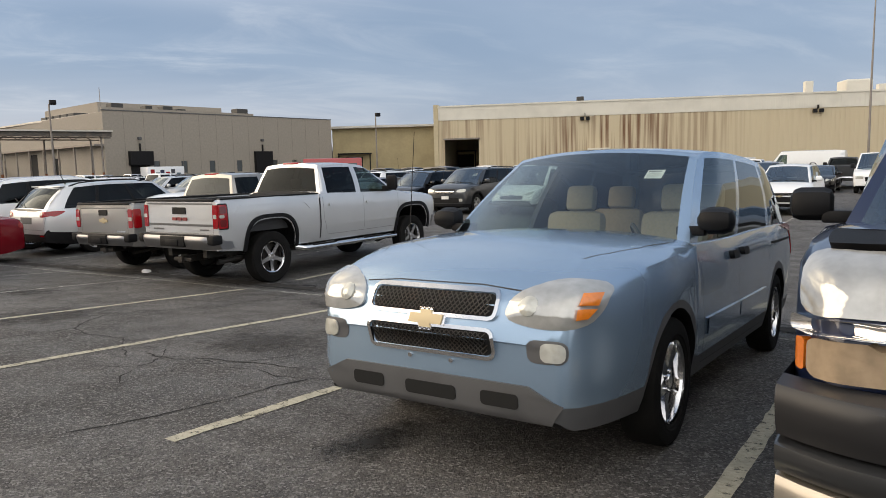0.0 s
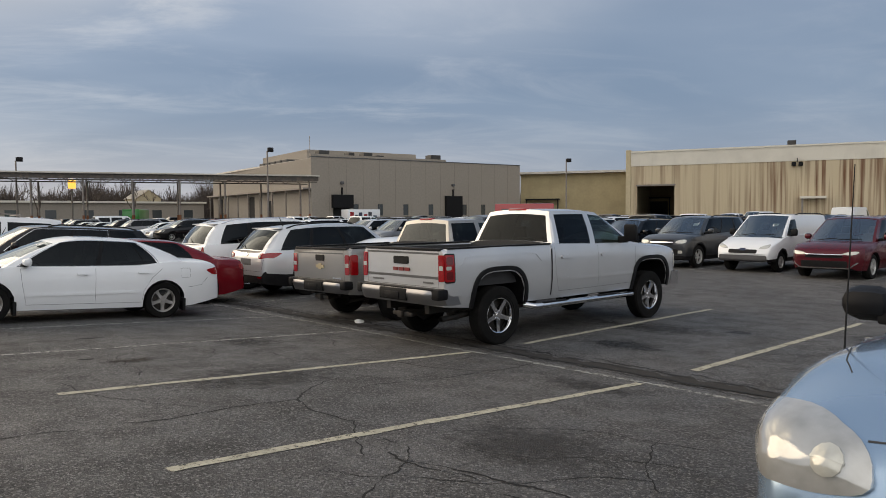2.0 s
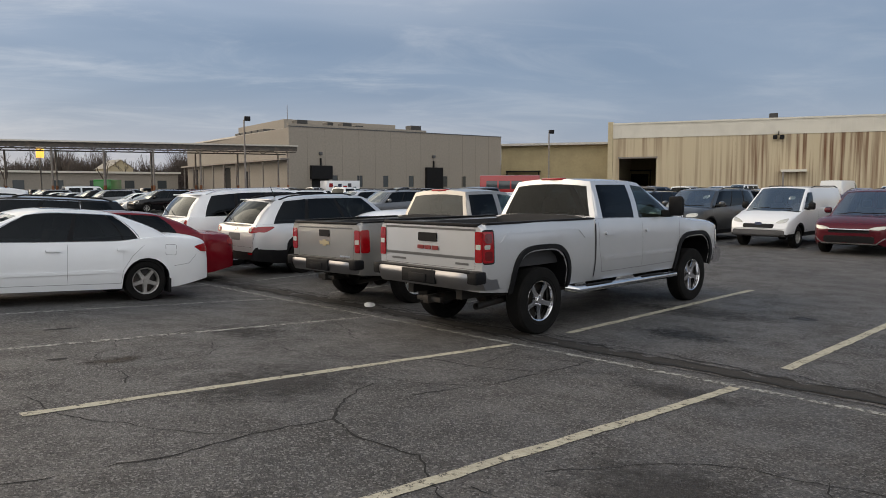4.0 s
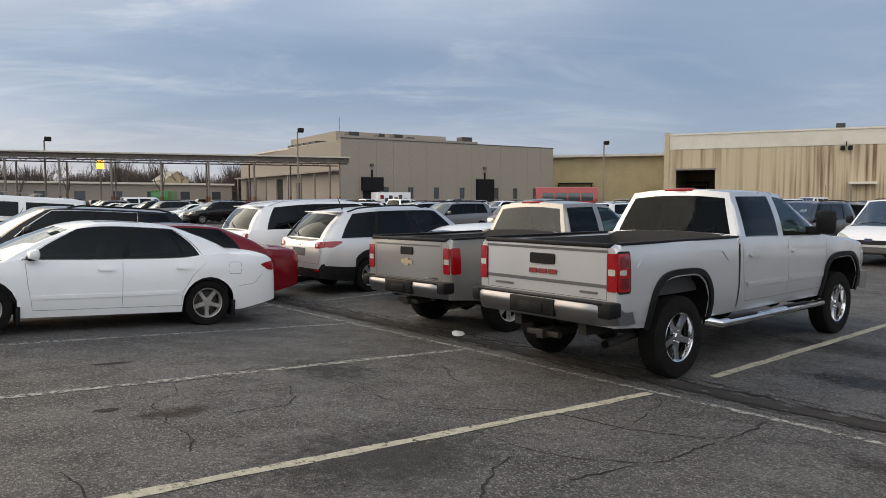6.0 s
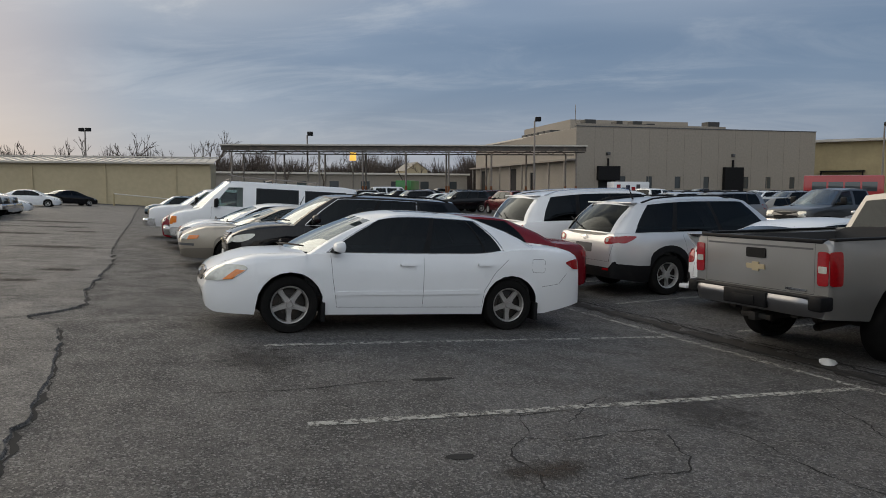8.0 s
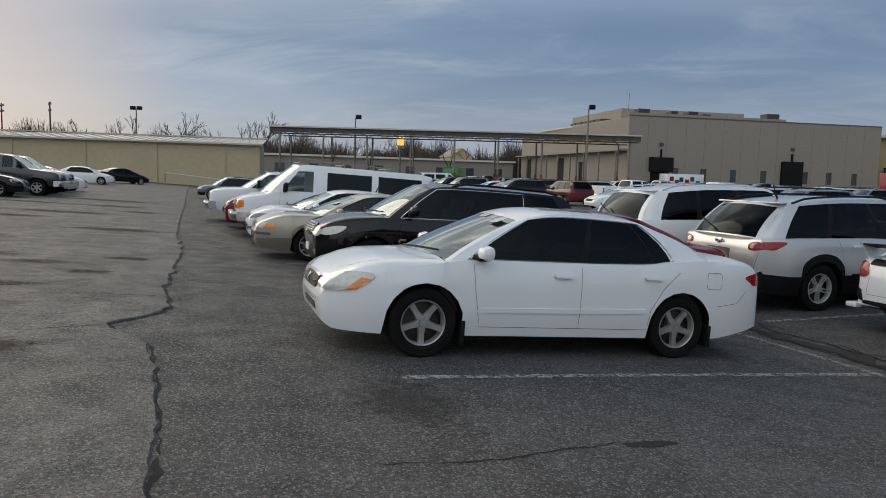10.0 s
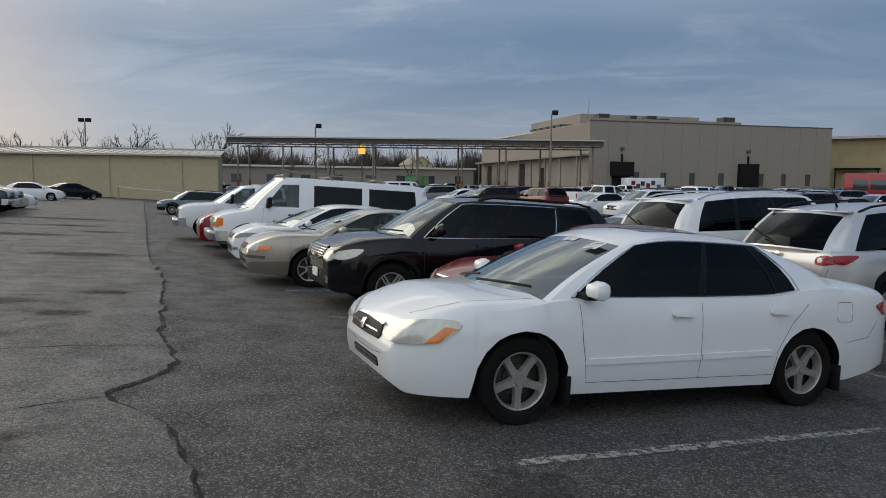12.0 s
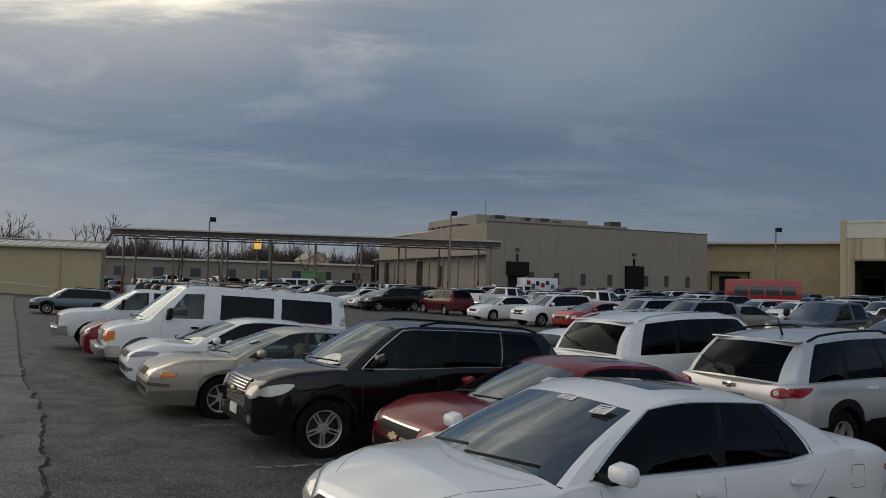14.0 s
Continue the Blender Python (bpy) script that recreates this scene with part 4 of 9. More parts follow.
# ---- buildings and distance ----
CONCRETE = mat("panel_concrete", (0.31, 0.275, 0.23), 0.85, grain=0.3, grain_scale=3.0, stain=0.4, stain_scale=0.12, stain_color=(0.26, 0.23, 0.19), bump=0.3, bump_scale=20)
TAN_WALL = mat("tan_wall", (0.50, 0.42, 0.27), 0.75, grain=0.2, grain_scale=2.0, stain=0.35, stain_scale=0.3, stain_color=(0.38, 0.31, 0.20))
YELLOW_WALL = mat("yellow_wall", (0.41, 0.335, 0.19), 0.8, grain=0.2, grain_scale=2, stain=0.4, stain_scale=0.3)
CREAM_BAND = mat("cream_band", (0.66, 0.62, 0.53), 0.6, stain=0.25, stain_scale=0.3)
ROOF_METAL = mat("roof_metal", (0.50, 0.47, 0.42), 0.45, 0.3, stain=0.4, stain_scale=0.5)
DARK_STEEL = mat("dark_steel", (0.075, 0.068, 0.060), 0.6, 0.2, stain=0.7, stain_scale=2.5, stain_color=(0.17, 0.13, 0.10))
STEEL = mat("galvanised_steel", (0.24, 0.22, 0.20), 0.55, 0.5, stain=0.5, stain_scale=2, stain_color=(0.16, 0.09, 0.05))
RUST = mat("rust", (0.20, 0.075, 0.03), 0.85, stain=0.5, stain_scale=3)
# near-black: the shade inside doorways is put into the colour
OPENING_SHADE = mat("dark_opening", (0.012, 0.012, 0.012), 0.9)
WINDOW_DARK = mat("window_pane", (0.05, 0.06, 0.065), 0.1, spec=0.8)
HVAC = mat("hvac_grey", (0.055, 0.053, 0.05), 0.6, 0.2, stain=0.4, stain_scale=1.5)
BARK = mat("bark", (0.085, 0.065, 0.05), 0.9, grain=0.4, grain_scale=12)
SIGN_LIT = mat("lit_sign", (0.85, 0.55, 0.10), 0.5, emit=((1.0, 0.55, 0.10), 0.9))


def rusty_siding():
    m = bpy.data.materials.new("rusty_siding")
    m.use_nodes = True
    nt = m.node_tree
    N, L = nt.nodes.new, nt.links.new
    p = nt.nodes["Principled BSDF"]
    tc, mp = N("ShaderNodeTexCoord"), N("ShaderNodeMapping")
    mp.inputs["Scale"].default_value = (1.5, 1.0, 0.04)
    L(tc.outputs["Object"], mp.inputs[0])
    n = N("ShaderNodeTexNoise")
    n.inputs["Scale"].default_value, n.inputs["Detail"].default_value = 1.0, 6
    L(mp.outputs[0], n.inputs["Vector"])
    r = N("ShaderNodeMapRange")
    r.inputs["From Min"].default_value, r.inputs["From Max"].default_value = 0.44, 0.62
    L(n.outputs["Fac"], r.inputs["Value"])
    big = N("ShaderNodeTexNoise")
    big.inputs["Scale"].default_value, big.inputs["Detail"].default_value = 0.035, 2
    L(tc.outputs["Object"], big.inputs["Vector"])
    r2 = N("ShaderNodeMapRange")
    r2.inputs["From Min"].default_value, r2.inputs["From Max"].default_value = 0.35, 0.6
    L(big.outputs["Fac"], r2.inputs["Value"])
    f = N("ShaderNodeMath")
    f.operation = "MULTIPLY"
    sx, fade, f0 = N("ShaderNodeSeparateXYZ"), N("ShaderNodeMapRange"), N("ShaderNodeMath")
    L(tc.outputs["Object"], sx.inputs[0])
    fade.inputs["From Min"].default_value, fade.inputs["From Max"].default_value = 60.0, 38.0
    fade.inputs["To Min"].default_value = 0.08
    L(sx.outputs["X"], fade.inputs["Value"])
    f0.operation = "MULTIPLY"
    L(r2.outputs[0], f0.inputs[0])
    L(fade.outputs[0], f0.inputs[1])
    L(r.outputs[0], f.inputs[0])
    L(f0.outputs[0], f.inputs[1])
    x = N("ShaderNodeMix")
    x.data_type = "RGBA"
    x.inputs["A"].default_value, x.inputs["B"].default_value = (0.55, 0.46, 0.31, 1), (0.16, 0.075, 0.035, 1)
    L(f.outputs[0], x.inputs["Factor"])
    L(x.outputs["Result"], p.inputs["Base Color"])
    p.inputs["Roughness"].default_value = 0.7
    return m


SIDING = rusty_siding()


def wall_frame(a, b):
    """A frame whose x runs along the wall from a to b and whose y points into the building."""
    d = Vector((b[0] - a[0], b[1] - a[1], 0))
    return Matrix.Translation((a[0], a[1], 0)) @ Matrix.Rotation(math.atan2(d.y, d.x), 4, "Z"), d.length


def slab(parent, name, M, x0, x1, y0, y1, z0, z1, m, label="", bevel=0.0):
    bm = bmesh.new()
    box(bm, x0, x1, y0, y1, z0, z1, bevel)
    ob = part(name, bm, m, parent, label, smooth=False)
    ob.matrix_basis = M
    return ob


def wall_with_holes(parent, name, M, L, H, holes, m, thick=0.4, label="", z0=-1.0):
    """A thick wall along x with rectangular openings (x0, x1, z0, z1)."""
    xs = sorted({0, L, *[h[0] for h in holes], *[h[1] for h in holes]})
    zs = sorted({z0, H, *[h[2] for h in holes], *[h[3] for h in holes]})
    bm = bmesh.new()
    for xa, xb in zip(xs, xs[1:]):
        for za, zb in zip(zs, zs[1:]):
            cx, cz = (xa + xb) / 2, (za + zb) / 2
            if not any(h[0] < cx < h[1] and h[2] < cz < h[3] for h in holes):
                box(bm, xa, xb, 0, thick, za, zb)
    bmesh.ops.remove_doubles(bm, verts=bm.verts, dist=0.001)
    ob = part(name, bm, m, parent, label, smooth=False)
    ob.matrix_basis = M
    return ob


JOINT = mat("panel_joint", (0.20, 0.175, 0.145), 0.9)


def building_a():
    """Long tilt-up concrete warehouse."""
    b = tagged(new("warehouse"), "long grey-brown concrete warehouse with flat roof and dock doors", "building")
    A, B = (-112.8, 58.7), (-107.4, 106.8)
    M, L = wall_frame(A, B)
    M = M @ Matrix.Rotation(0, 4, "Z")
    H = 12.3
    # x along the front from A to B, inside is +y to the left, away from the lot
    holes = []
    docks = [(4.2, 7.6), (29.0, 32.2)]
    wins = [8.2, 13.4, 19.0, 24.8, 30.0 + 3.0, 37.8, 43.0]
    for a, c in docks:
        holes.append((a, c, 0.9, 5.2))
    for w in wins:
        holes.append((w, w + 1.15, 1.9, 4.0))
    wall_with_holes(b, "wall", M, L, H, holes, CONCRETE)
    for a, c in docks:
        slab(b, "dock_door", M, a, c, 0.25, 0.32, 0.9, 5.2, OPENING_SHADE, "black dock door")
        slab(b, "dock_awning", M, a - 0.35, c + 0.35, -0.8, -0.002, 3.3 if a < 20 else 1.2, 5.7, BLACK, "black rubber dock hood", 0.05)
        slab(b, "wall_lamp", M, (a + c) / 2 - 0.3, (a + c) / 2 + 0.3, -0.5, -0.002, 7.6, 8.1, GREYPL, "", 0.08)
        slab(b, "lamp_arm", M, (a + c) / 2 - 0.08, (a + c) / 2 + 0.08, -0.4, -0.002, 5.6, 7.0, BLACK)
    for w in wins:
        slab(b, "window", M, w, w + 1.15, 0.15, 0.19, 1.9, 4.0, WINDOW_DARK)
        slab(b, "window_sill", M, w - 0.08, w + 1.23, -0.06, -0.002, 1.78, 1.898, CONCRETE)
    for k in range(1, 14):
        x = L * k / 14
        slab(b, "panel_joint", M, x - 0.03, x + 0.03, -0.012, -0.002, 0, H - 0.02, JOINT)
    slab(b, "parapet", M, -0.05, L + 0.05, -0.08, 0.45, H + 0.002, H + 0.16, GREYPL)
    slab(b, "parapet", M, 0, L * 0.60, 0.05, 0.5, H + 0.165, H + 0.55, CONCRETE)
    # side facing the canopy
    C = (-172.0, 66.5)
    M2, L2 = wall_frame(C, A)
    M2 = M2 @ Matrix.Rotation(0, 4, "Z")
    holes2 = [(4, 8, 0.9, 6.0), (26, 30, 0.9, 6.0), (38, 41, 0.9, 5.0)]
    wall_with_holes(b, "wall", M2, L2 - 0.02, H - 0.2, holes2, CONCRETE)
    for h in holes2:
        slab(b, "dock_door", M2, h[0], h[1], 0.25, 0.32, h[2], h[3], OPENING_SHADE)
    slab(b, "ledge", M2, 0, L2, -1.6, -0.002, 6.6, 6.9, STEEL)
    for k in range(9):
        slab(b, "ledge_post", M2, 2 + 7 * k, 2.25 + 7 * k, -1.5, -1.25, -0.5, 6.598, STEEL)
    slab(b, "roof", M, 0.5, L, 0.5, 55, H - 0.4, H - 0.1, ROOF_METAL)
    slab(b, "upper_storey", M2, 2, 30, 12, 40, H - 0.1, H + 4.2, CONCRETE, "taller concrete block on the roof")
    slab(b, "wall", M, L - 0.4, L, 0.41, 50, -1, H, CONCRETE)
    for k, (x, w, h) in enumerate(((2.4, 2.0, 1.4), (11.5, 1.8, 1.3), (14.2, 1.6, 0.8), (26.5, 2.4, 1.6), (8.3, 1.2, 1.2))):
        slab(b, "rooftop_unit", M, x, x + w, 1.6, 3.6, H + 0.2, H + 0.35 + h * 0.75, HVAC, "grey rooftop air-conditioning unit", 0.06)
    for k in range(5):
        slab(b, "rooftop_unit", M2, 22 + 3.4 * k, 24.6 + 3.4 * k, 4, 7, H, H + 1.2, HVAC, "grey rooftop air-conditioning unit", 0.06)
    bm = bmesh.new()
    tube(bm, [(1.2, 3, H), (1.2, 3, H + 4.0)], 0.05, 6)
    part("antenna", bm, STEEL, b).matrix_basis = M


def building_c():
    """Corrugated hall with rust streaks and a cream band."""
    b = tagged(new("corrugated_hall"), "rust-streaked tan corrugated metal hall with a cream roof band", "building")
    A, B = (-82.1, 110.5), (60.0, 176.0)
    M, L = wall_frame(A, B)
    H, band = 13.75, 10.9
    door = (1.3, 8.0, -1.0, 7.1)
    xs = list(np.arange(0, L, 0.4))
    bm = bmesh.new()
    for i, x in enumerate(xs):
        if door[0] - 0.35 < x < door[1]:
            z0 = door[3]
        else:
            z0 = -1
        y = -0.06 if i % 2 else 0.0
        box(bm, x, x + 0.398, y, 0.3, z0, band)
    tagged(part("wall", bm, SIDING, b, smooth=False), kind="stuff").matrix_basis = M
    bm = bmesh.new()
    for i, x in enumerate(xs):
        box(bm, x, x + 0.398, -0.16 if i % 2 else -0.11, 0.3, band + 0.002, H - 0.3)
    tagged(part("band", bm, CREAM_BAND, b, "cream corrugated roof band", smooth=False), kind="stuff").matrix_basis = M
    slab(b, "gutter", M, -0.1, L, -0.28, 0.3, H - 0.298, H, CREAM_BAND)
    slab(b, "end_pillar", M, -0.9, -0.002, -0.3, 1.2, -1, H + 0.25, TAN_WALL, "", 0.04)
    slab(b, "wall", M, 0, 0.3, 0.31, 60, -1, H, TAN_WALL)
    slab(b, "roof", M, 0.31, L, 0.31, 60, H - 0.6, H - 0.35, ROOF_METAL)
    # back wall coloured near-black so the open doorway looks shaded inside
    slab(b, "back_wall", M, 0.31, L, 30, 30.3, -1, H - 0.62, OPENING_SHADE)
    slab(b, "door_frame", M, door[0] - 0.3, door[1] + 0.2, -0.2, -0.065, door[3], door[3] + 0.3, STEEL)
    for x in (28.5, 70.0):
        slab(b, "floodlight", M, x - 0.9, x - 0.2, -1.0, -0.3, 10.0, 10.7, BLACK, "black floodlight", 0.08)
        slab(b, "floodlight", M, x + 0.2, x + 0.9, -1.0, -0.3, 10.0, 10.7, BLACK, "black floodlight", 0.08)
        slab(b, "floodlight_arm", M, x - 0.06, x + 0.06, -0.9, -0.17, 10.7, 11.4, BLACK)
    slab(b, "small_awning", M, 29.0, 33.0, -2.0, -0.065, 4.3, 4.7, CREAM_BAND, "pale small porch roof")
    slab(b, "awning_post", M, 29.2, 29.5, -1.9, -1.6, -0.5, 4.298, STEEL)
    for x, h in ((27.0, 1.0), (68.5, 2.2), (81, 1.2)):
        slab(b, "roof_vent", M, x, x + 1.4, 2, 3.4, H, H + h, HVAC if x < 30 else CREAM_BAND, "", 0.1)
    slab(b, "tank", M, 79, 84, 12, 17, H - 0.3, H + 3.2, CREAM_BAND, "pale rooftop plant on a steel frame", 0.3)


def building_y():
    b = tagged(new("yellow_annex"), "ochre flat-roofed annex with a loading porch", "building")
    A, B = (-117.0, 117.5), (-80.0, 140.0)
    M, L = wall_frame(A, B)
    wall_with_holes(b, "wall", M, L, 11.2, [(3.0, 7.0, 0.8, 4.6), (26.0, 33.0, 0.0, 4.6)], YELLOW_WALL)
    slab(b, "roof", M, -1, L + 1, -1.6, 30, 11.202, 11.7, ROOF_METAL, "pale metal roof edge")
    # door sheets carry the dark of the openings in their colour
    slab(b, "door", M, 26, 33, 0.3, 0.36, 0, 4.6, OPENING_SHADE)
    slab(b, "door", M, 3, 7, 0.3, 0.36, 0.8, 4.6, OPENING_SHADE)
    for x in (1.5, 8.8, 25.6, 33.2):
        slab(b, "porch_post", M, x, x + 0.25, -1.5, -1.25, -0.5, 5.2, BLACK)
    slab(b, "porch_beam", M, 1.4, 9.2, -1.6, -0.002, 5.21, 5.5, BLACK)
    slab(b, "porch_beam", M, 25.4, 33.6, -1.6, -0.002, 5.21, 5.5, BLACK)
    slab(b, "back", M, 0, L, 29, 29.4, -1, 11, YELLOW_WALL)


def canopy():
    c = tagged(new("loading_canopy"), "long dark steel loading canopy on rusty posts", "canopy")
    A, B = (-110.7, 1.1), (-94.4, 49.0)
    M, L = wall_frame(A, B)
    H = 7.85
    slab(c, "roof", M, 0, L, 0.0, 9.0, H - 0.22, H, DARK_STEEL, "thin dark metal roof deck")
    slab(c, "fascia", M, -0.1, L + 0.1, -0.15, -0.002, H - 0.14, H + 0.05, ROOF_METAL)
    # added dark infill that stands for the shade between fascia and truss
    slab(c, "edge_beam", M, 0, L, 0.2, 0.36, H - 0.80, H - 0.224, DARK_STEEL)
    for y in (1.0, 8.0):
        slab(c, "chord", M, 0, L, y, y + 0.16, H - 1.0, H - 0.84, DARK_STEEL)
        bm = bmesh.new()
        zig = []
        n = 44
        for k in range(n):
            x0, x1 = L * k / n, L * (k + 1) / n
            za, zb = (H - 0.9, H - 0.25) if k % 2 else (H - 0.25, H - 0.9)
            zig.append((x0, y + 0.08, za))
        tube(bm, zig, 0.06, 5)
        part("truss", bm, DARK_STEEL, c).matrix_basis = M
    for k in range(9):
        x = 1.2 + (L - 2.4) * k / 8
        for y in (1.08, 8.08):
            bm = bmesh.new()
            tube(bm, [(x, y, -0.8), (x, y, H - 0.95)], 0.13, 8)
            part("post", bm, STEEL, c).matrix_basis = M
            bm = bmesh.new()
            tube(bm, [(x, y, -0.8), (x, y, 2.2)], 0.16, 8)
            part("post_guard", bm, RUST, c, "rusty orange post guard").matrix_basis = M


def shed():
    s = tagged(new("storage_shed"), "low tan metal shed with a pale pitched metal roof", "building")
    A, B = (-104.7, -75.5), (-95.0, -1.2)
    M, L = wall_frame(A, B)
    H = 5.35
    slab(s, "wall", M, 0, L, 0, 0.25, -1.5, H - 0.55, TAN_WALL, "tan metal siding")
    slab(s, "wall", M, L - 0.25, L, 0.26, 8.8, -1.5, H - 0.55, TAN_WALL)
    for k in range(int(L / 7.6)):
        x = L - 3.9 - 7.4 * k
        slab(s, "downpipe", M, x, x + 0.14, -0.14, -0.002, -1.0, H - 0.6, TAN_WALL)
    bm = bmesh.new()
    n = int(L / 0.9)
    for k in range(n):
        x0, x1 = -0.4 + (L + 0.8) * k / n, -0.4 + (L + 0.8) * (k + 1) / n - 0.03
        vs = [bm.verts.new(p) for p in ((x0, -0.5, H - 0.6), (x1, -0.5, H - 0.6), (x1, 9, H + 0.28), (x0, 9, H + 0.28))]
        bm.faces.new(vs)
        ws = [bm.verts.new(p) for p in ((x1, -0.5, H - 0.6), (x1 + 0.03, -0.5, H - 0.53), (x1 + 0.03, 9, H + 0.35), (x1, 9, H + 0.28))]
        bm.faces.new(ws)
        bm.faces.new([bm.verts.new(q) for q in ((x1 + 0.03, -0.5, H - 0.53), (x1 + 0.03, -0.5, H - 0.6), (x1 + 0.03, 9, H + 0.28), (x1 + 0.03, 9, H + 0.35))])
    bmesh.ops.remove_doubles(bm, verts=bm.verts, dist=0.002)
    part("roof", bm, ROOF_METAL, s, "pale ribbed metal roof", smooth=False).matrix_basis = M
    slab(s, "gutter", M, -0.4, L + 0.4, -0.62, -0.502, H - 0.75, H - 0.56, ROOF_METAL)
    slab(s, "ridge_cap", M, -0.4, L + 0.4, 8.6, 9.4, H + 0.35, H + 0.46, ROOF_METAL)


building_a()
building_c()
building_y()
canopy()
shed()


def lamp_post(x, y, h, head, label):
    t = tagged(new("lamp_post"), label, "lamp post")
    bm = bmesh.new()
    tube(bm, [(0, 0, -0.5), (0, 0, h)], [0.16, 0.10], 8)
    part("pole", bm, STEEL, t)
    for dx in ((-0.55, 0.55) if head == 2 else (0.45,)):
        bm = bmesh.new()
        box(bm, dx - 0.4, dx + 0.4, -0.3, 0.3, h - 0.1, h + 0.5, 0.08)
        part("lamp_head", bm, BLACK, t)
    t.matrix_basis = pose(x, y, gz(x, y), 0, 0, 70)
    return t


def at_heading(deg, dist, cx=-11.2, cy=-7.3):
    a = radians(deg)
    return cx - math.sin(a) * dist, cy + math.cos(a) * dist


lamp_post(*at_heading(60.0, 96), 11.0, 1, "tall grey steel lamp post with one floodlight head")
lamp_post(*at_heading(78.5, 104), 9.6, 1, "tall grey steel lamp post with one floodlight head")
lamp_post(*at_heading(94.8, 130), 11.0, 2, "tall lamp post with two floodlight heads behind the shed")
lamp_post(*at_heading(38.8, 120, -3.3, -6.9), 10.6, 1, "tall grey steel lamp post with one floodlight head")


def utility_pole(x, y, h, turn):
    t = tagged(new("utility_pole"), "weathered wooden utility pole with a crossarm", "utility pole")
    bm = bmesh.new()
    tube(bm, [(0, 0, -0.5), (0, 0, h)], [0.20, 0.13], 8)
    part("pole", bm, BARK, t)
    for z in (h - 0.5, h - 1.7):
        bm = bmesh.new()
        box(bm, -1.3, 1.3, -0.08, 0.08, z - 0.09, z + 0.09, 0.02)
        arm = part("crossarm", bm, BARK, t)
        for k in (-1.15, -0.55, 0.55, 1.15):
            bm = bmesh.new()
            tube(bm, [(k, 0, z + 0.09), (k, 0, z + 0.36)], [0.07, 0.05], 6)
            part("insulator", bm, GREYPL, arm)
    t.matrix_basis = pose(x, y, gz(x, y), 0, 0, turn)


utility_pole(*at_heading(100.4, 160), 13.6, 20)
utility_pole(*at_heading(103.3, 178), 14.0, 35)


def barrier_boom():
    """A long pale pipe across the lane before the shed."""
    t = tagged(new("barrier_boom"), "long pale yellow pipe barrier on two short posts", "barrier")
    (xa, ya), (xb, yb) = at_heading(92.8, 78), at_heading(88.6, 79)
    za, zb = gz(xa, ya), gz(xb, yb)
    bm = bmesh.new()
    tube(bm, [(xa, ya, za + 1.25), (xb, yb, zb + 0.95)], 0.06, 8)
    part("boom", bm, CREAM_BAND, t)
    for x, y, z, h in ((xa, ya, za, 1.27), (xb, yb, zb, 0.97)):
        bm = bmesh.new()
        tube(bm, [(x, y, z - 0.3), (x, y, z + h)], 0.09, 8)
        part("post", bm, YELLOW_WALL, t)


barrier_boom()


def sign_box():
    t = tagged(new("lit_sign"), "glowing amber box sign on a pole", "sign")
    x, y = at_heading(74.9, 108)
    bm = bmesh.new()
    box(bm, -0.5, 0.5, -0.2, 0.2, 6.1, 7.5, 0.05)
    part("sign_box", bm, SIGN_LIT, t)
    bm = bmesh.new()
    tube(bm, [(0, 0, -0.5), (0, 0, 6.0)], 0.12, 8)
    part("pole", bm, STEEL, t)
    t.matrix_basis = pose(x, y, 0, 0, 0, 75)


sign_box()


def bare_tree(x, y, h, seed, z=0.0):
    """A leafless tree: tapered trunk, limbs and a haze of twigs."""
    rnd = random.Random(seed)
    t = tagged(new("bare_tree"), "leafless winter tree with fine brown twigs", "tree", "bare trees")
    trunk, crown = bmesh.new(), bmesh.new()
    tips = []

    def grow(p, d, ln, r, depth, bm):
        q = p + d * ln
        r = max(r, 0.045)
        tube(bm, [p, p.lerp(q, 0.5) + Vector((rnd.uniform(-1, 1), rnd.uniform(-1, 1), 0)) * ln * 0.05, q], [r, r * 0.8, r * 0.6], 5 if depth < 2 else 3, cap=False)
        if depth >= 4:
            return
        for k in range(rnd.choice((2, 3, 3))):
            nd = (d + Vector((rnd.uniform(-1, 1), rnd.uniform(-1, 1), rnd.uniform(-0.25, 0.7))) * (0.75 if depth else 0.6)).normalized()
            grow(q if k else p.lerp(q, 0.8), nd, ln * rnd.uniform(0.55, 0.8), r * 0.55, depth + 1, crown)

    grow(Vector((0, 0, -0.5)), Vector((0, 0, 1)), h * 0.33, h * 0.024, 0, trunk)
    part("trunk", trunk, BARK, t)
    part("crown", crown, BARK, t, "mass of bare branches and twigs")
    t.matrix_basis = pose(x, y, z)
    return t


tree_kinds = [bare_tree(*at_heading(98.2, 175), 12.5, 1), bare_tree(*at_heading(87.2, 170), 15.5, 2), bare_tree(*at_heading(83.0, 190), 14.5, 3), bare_tree(*at_heading(29, 250), 19, 4)]
rt = random.Random(8)
for deg, dist, sc in [(98.8, 150, 1.0), (95.3, 155, 0.95), (91.9, 148, 1.05), (89.0, 160, 1.0), (86.2, 142, 1.1), (101, 190, 1.0), (96, 180, 0.9), (91, 200, 0.9), (85, 165, 0.95), (80.5, 150, 0.75), (79, 165, 0.8), (77.5, 150, 0.7), (76.2, 170, 0.85), (74, 160, 0.75), (72.6, 175, 0.8), (71, 150, 0.75), (69.8, 165, 0.8), (105, 180, 0.9), (36.5, 240, 1.0)]:
    x, y = at_heading(deg, dist)
    copy_thing(tree_kinds[rt.randrange(3)], pose(x, y, 0, 0, 0, rt.uniform(0, 360)) @ Matrix.Scale(sc, 4))


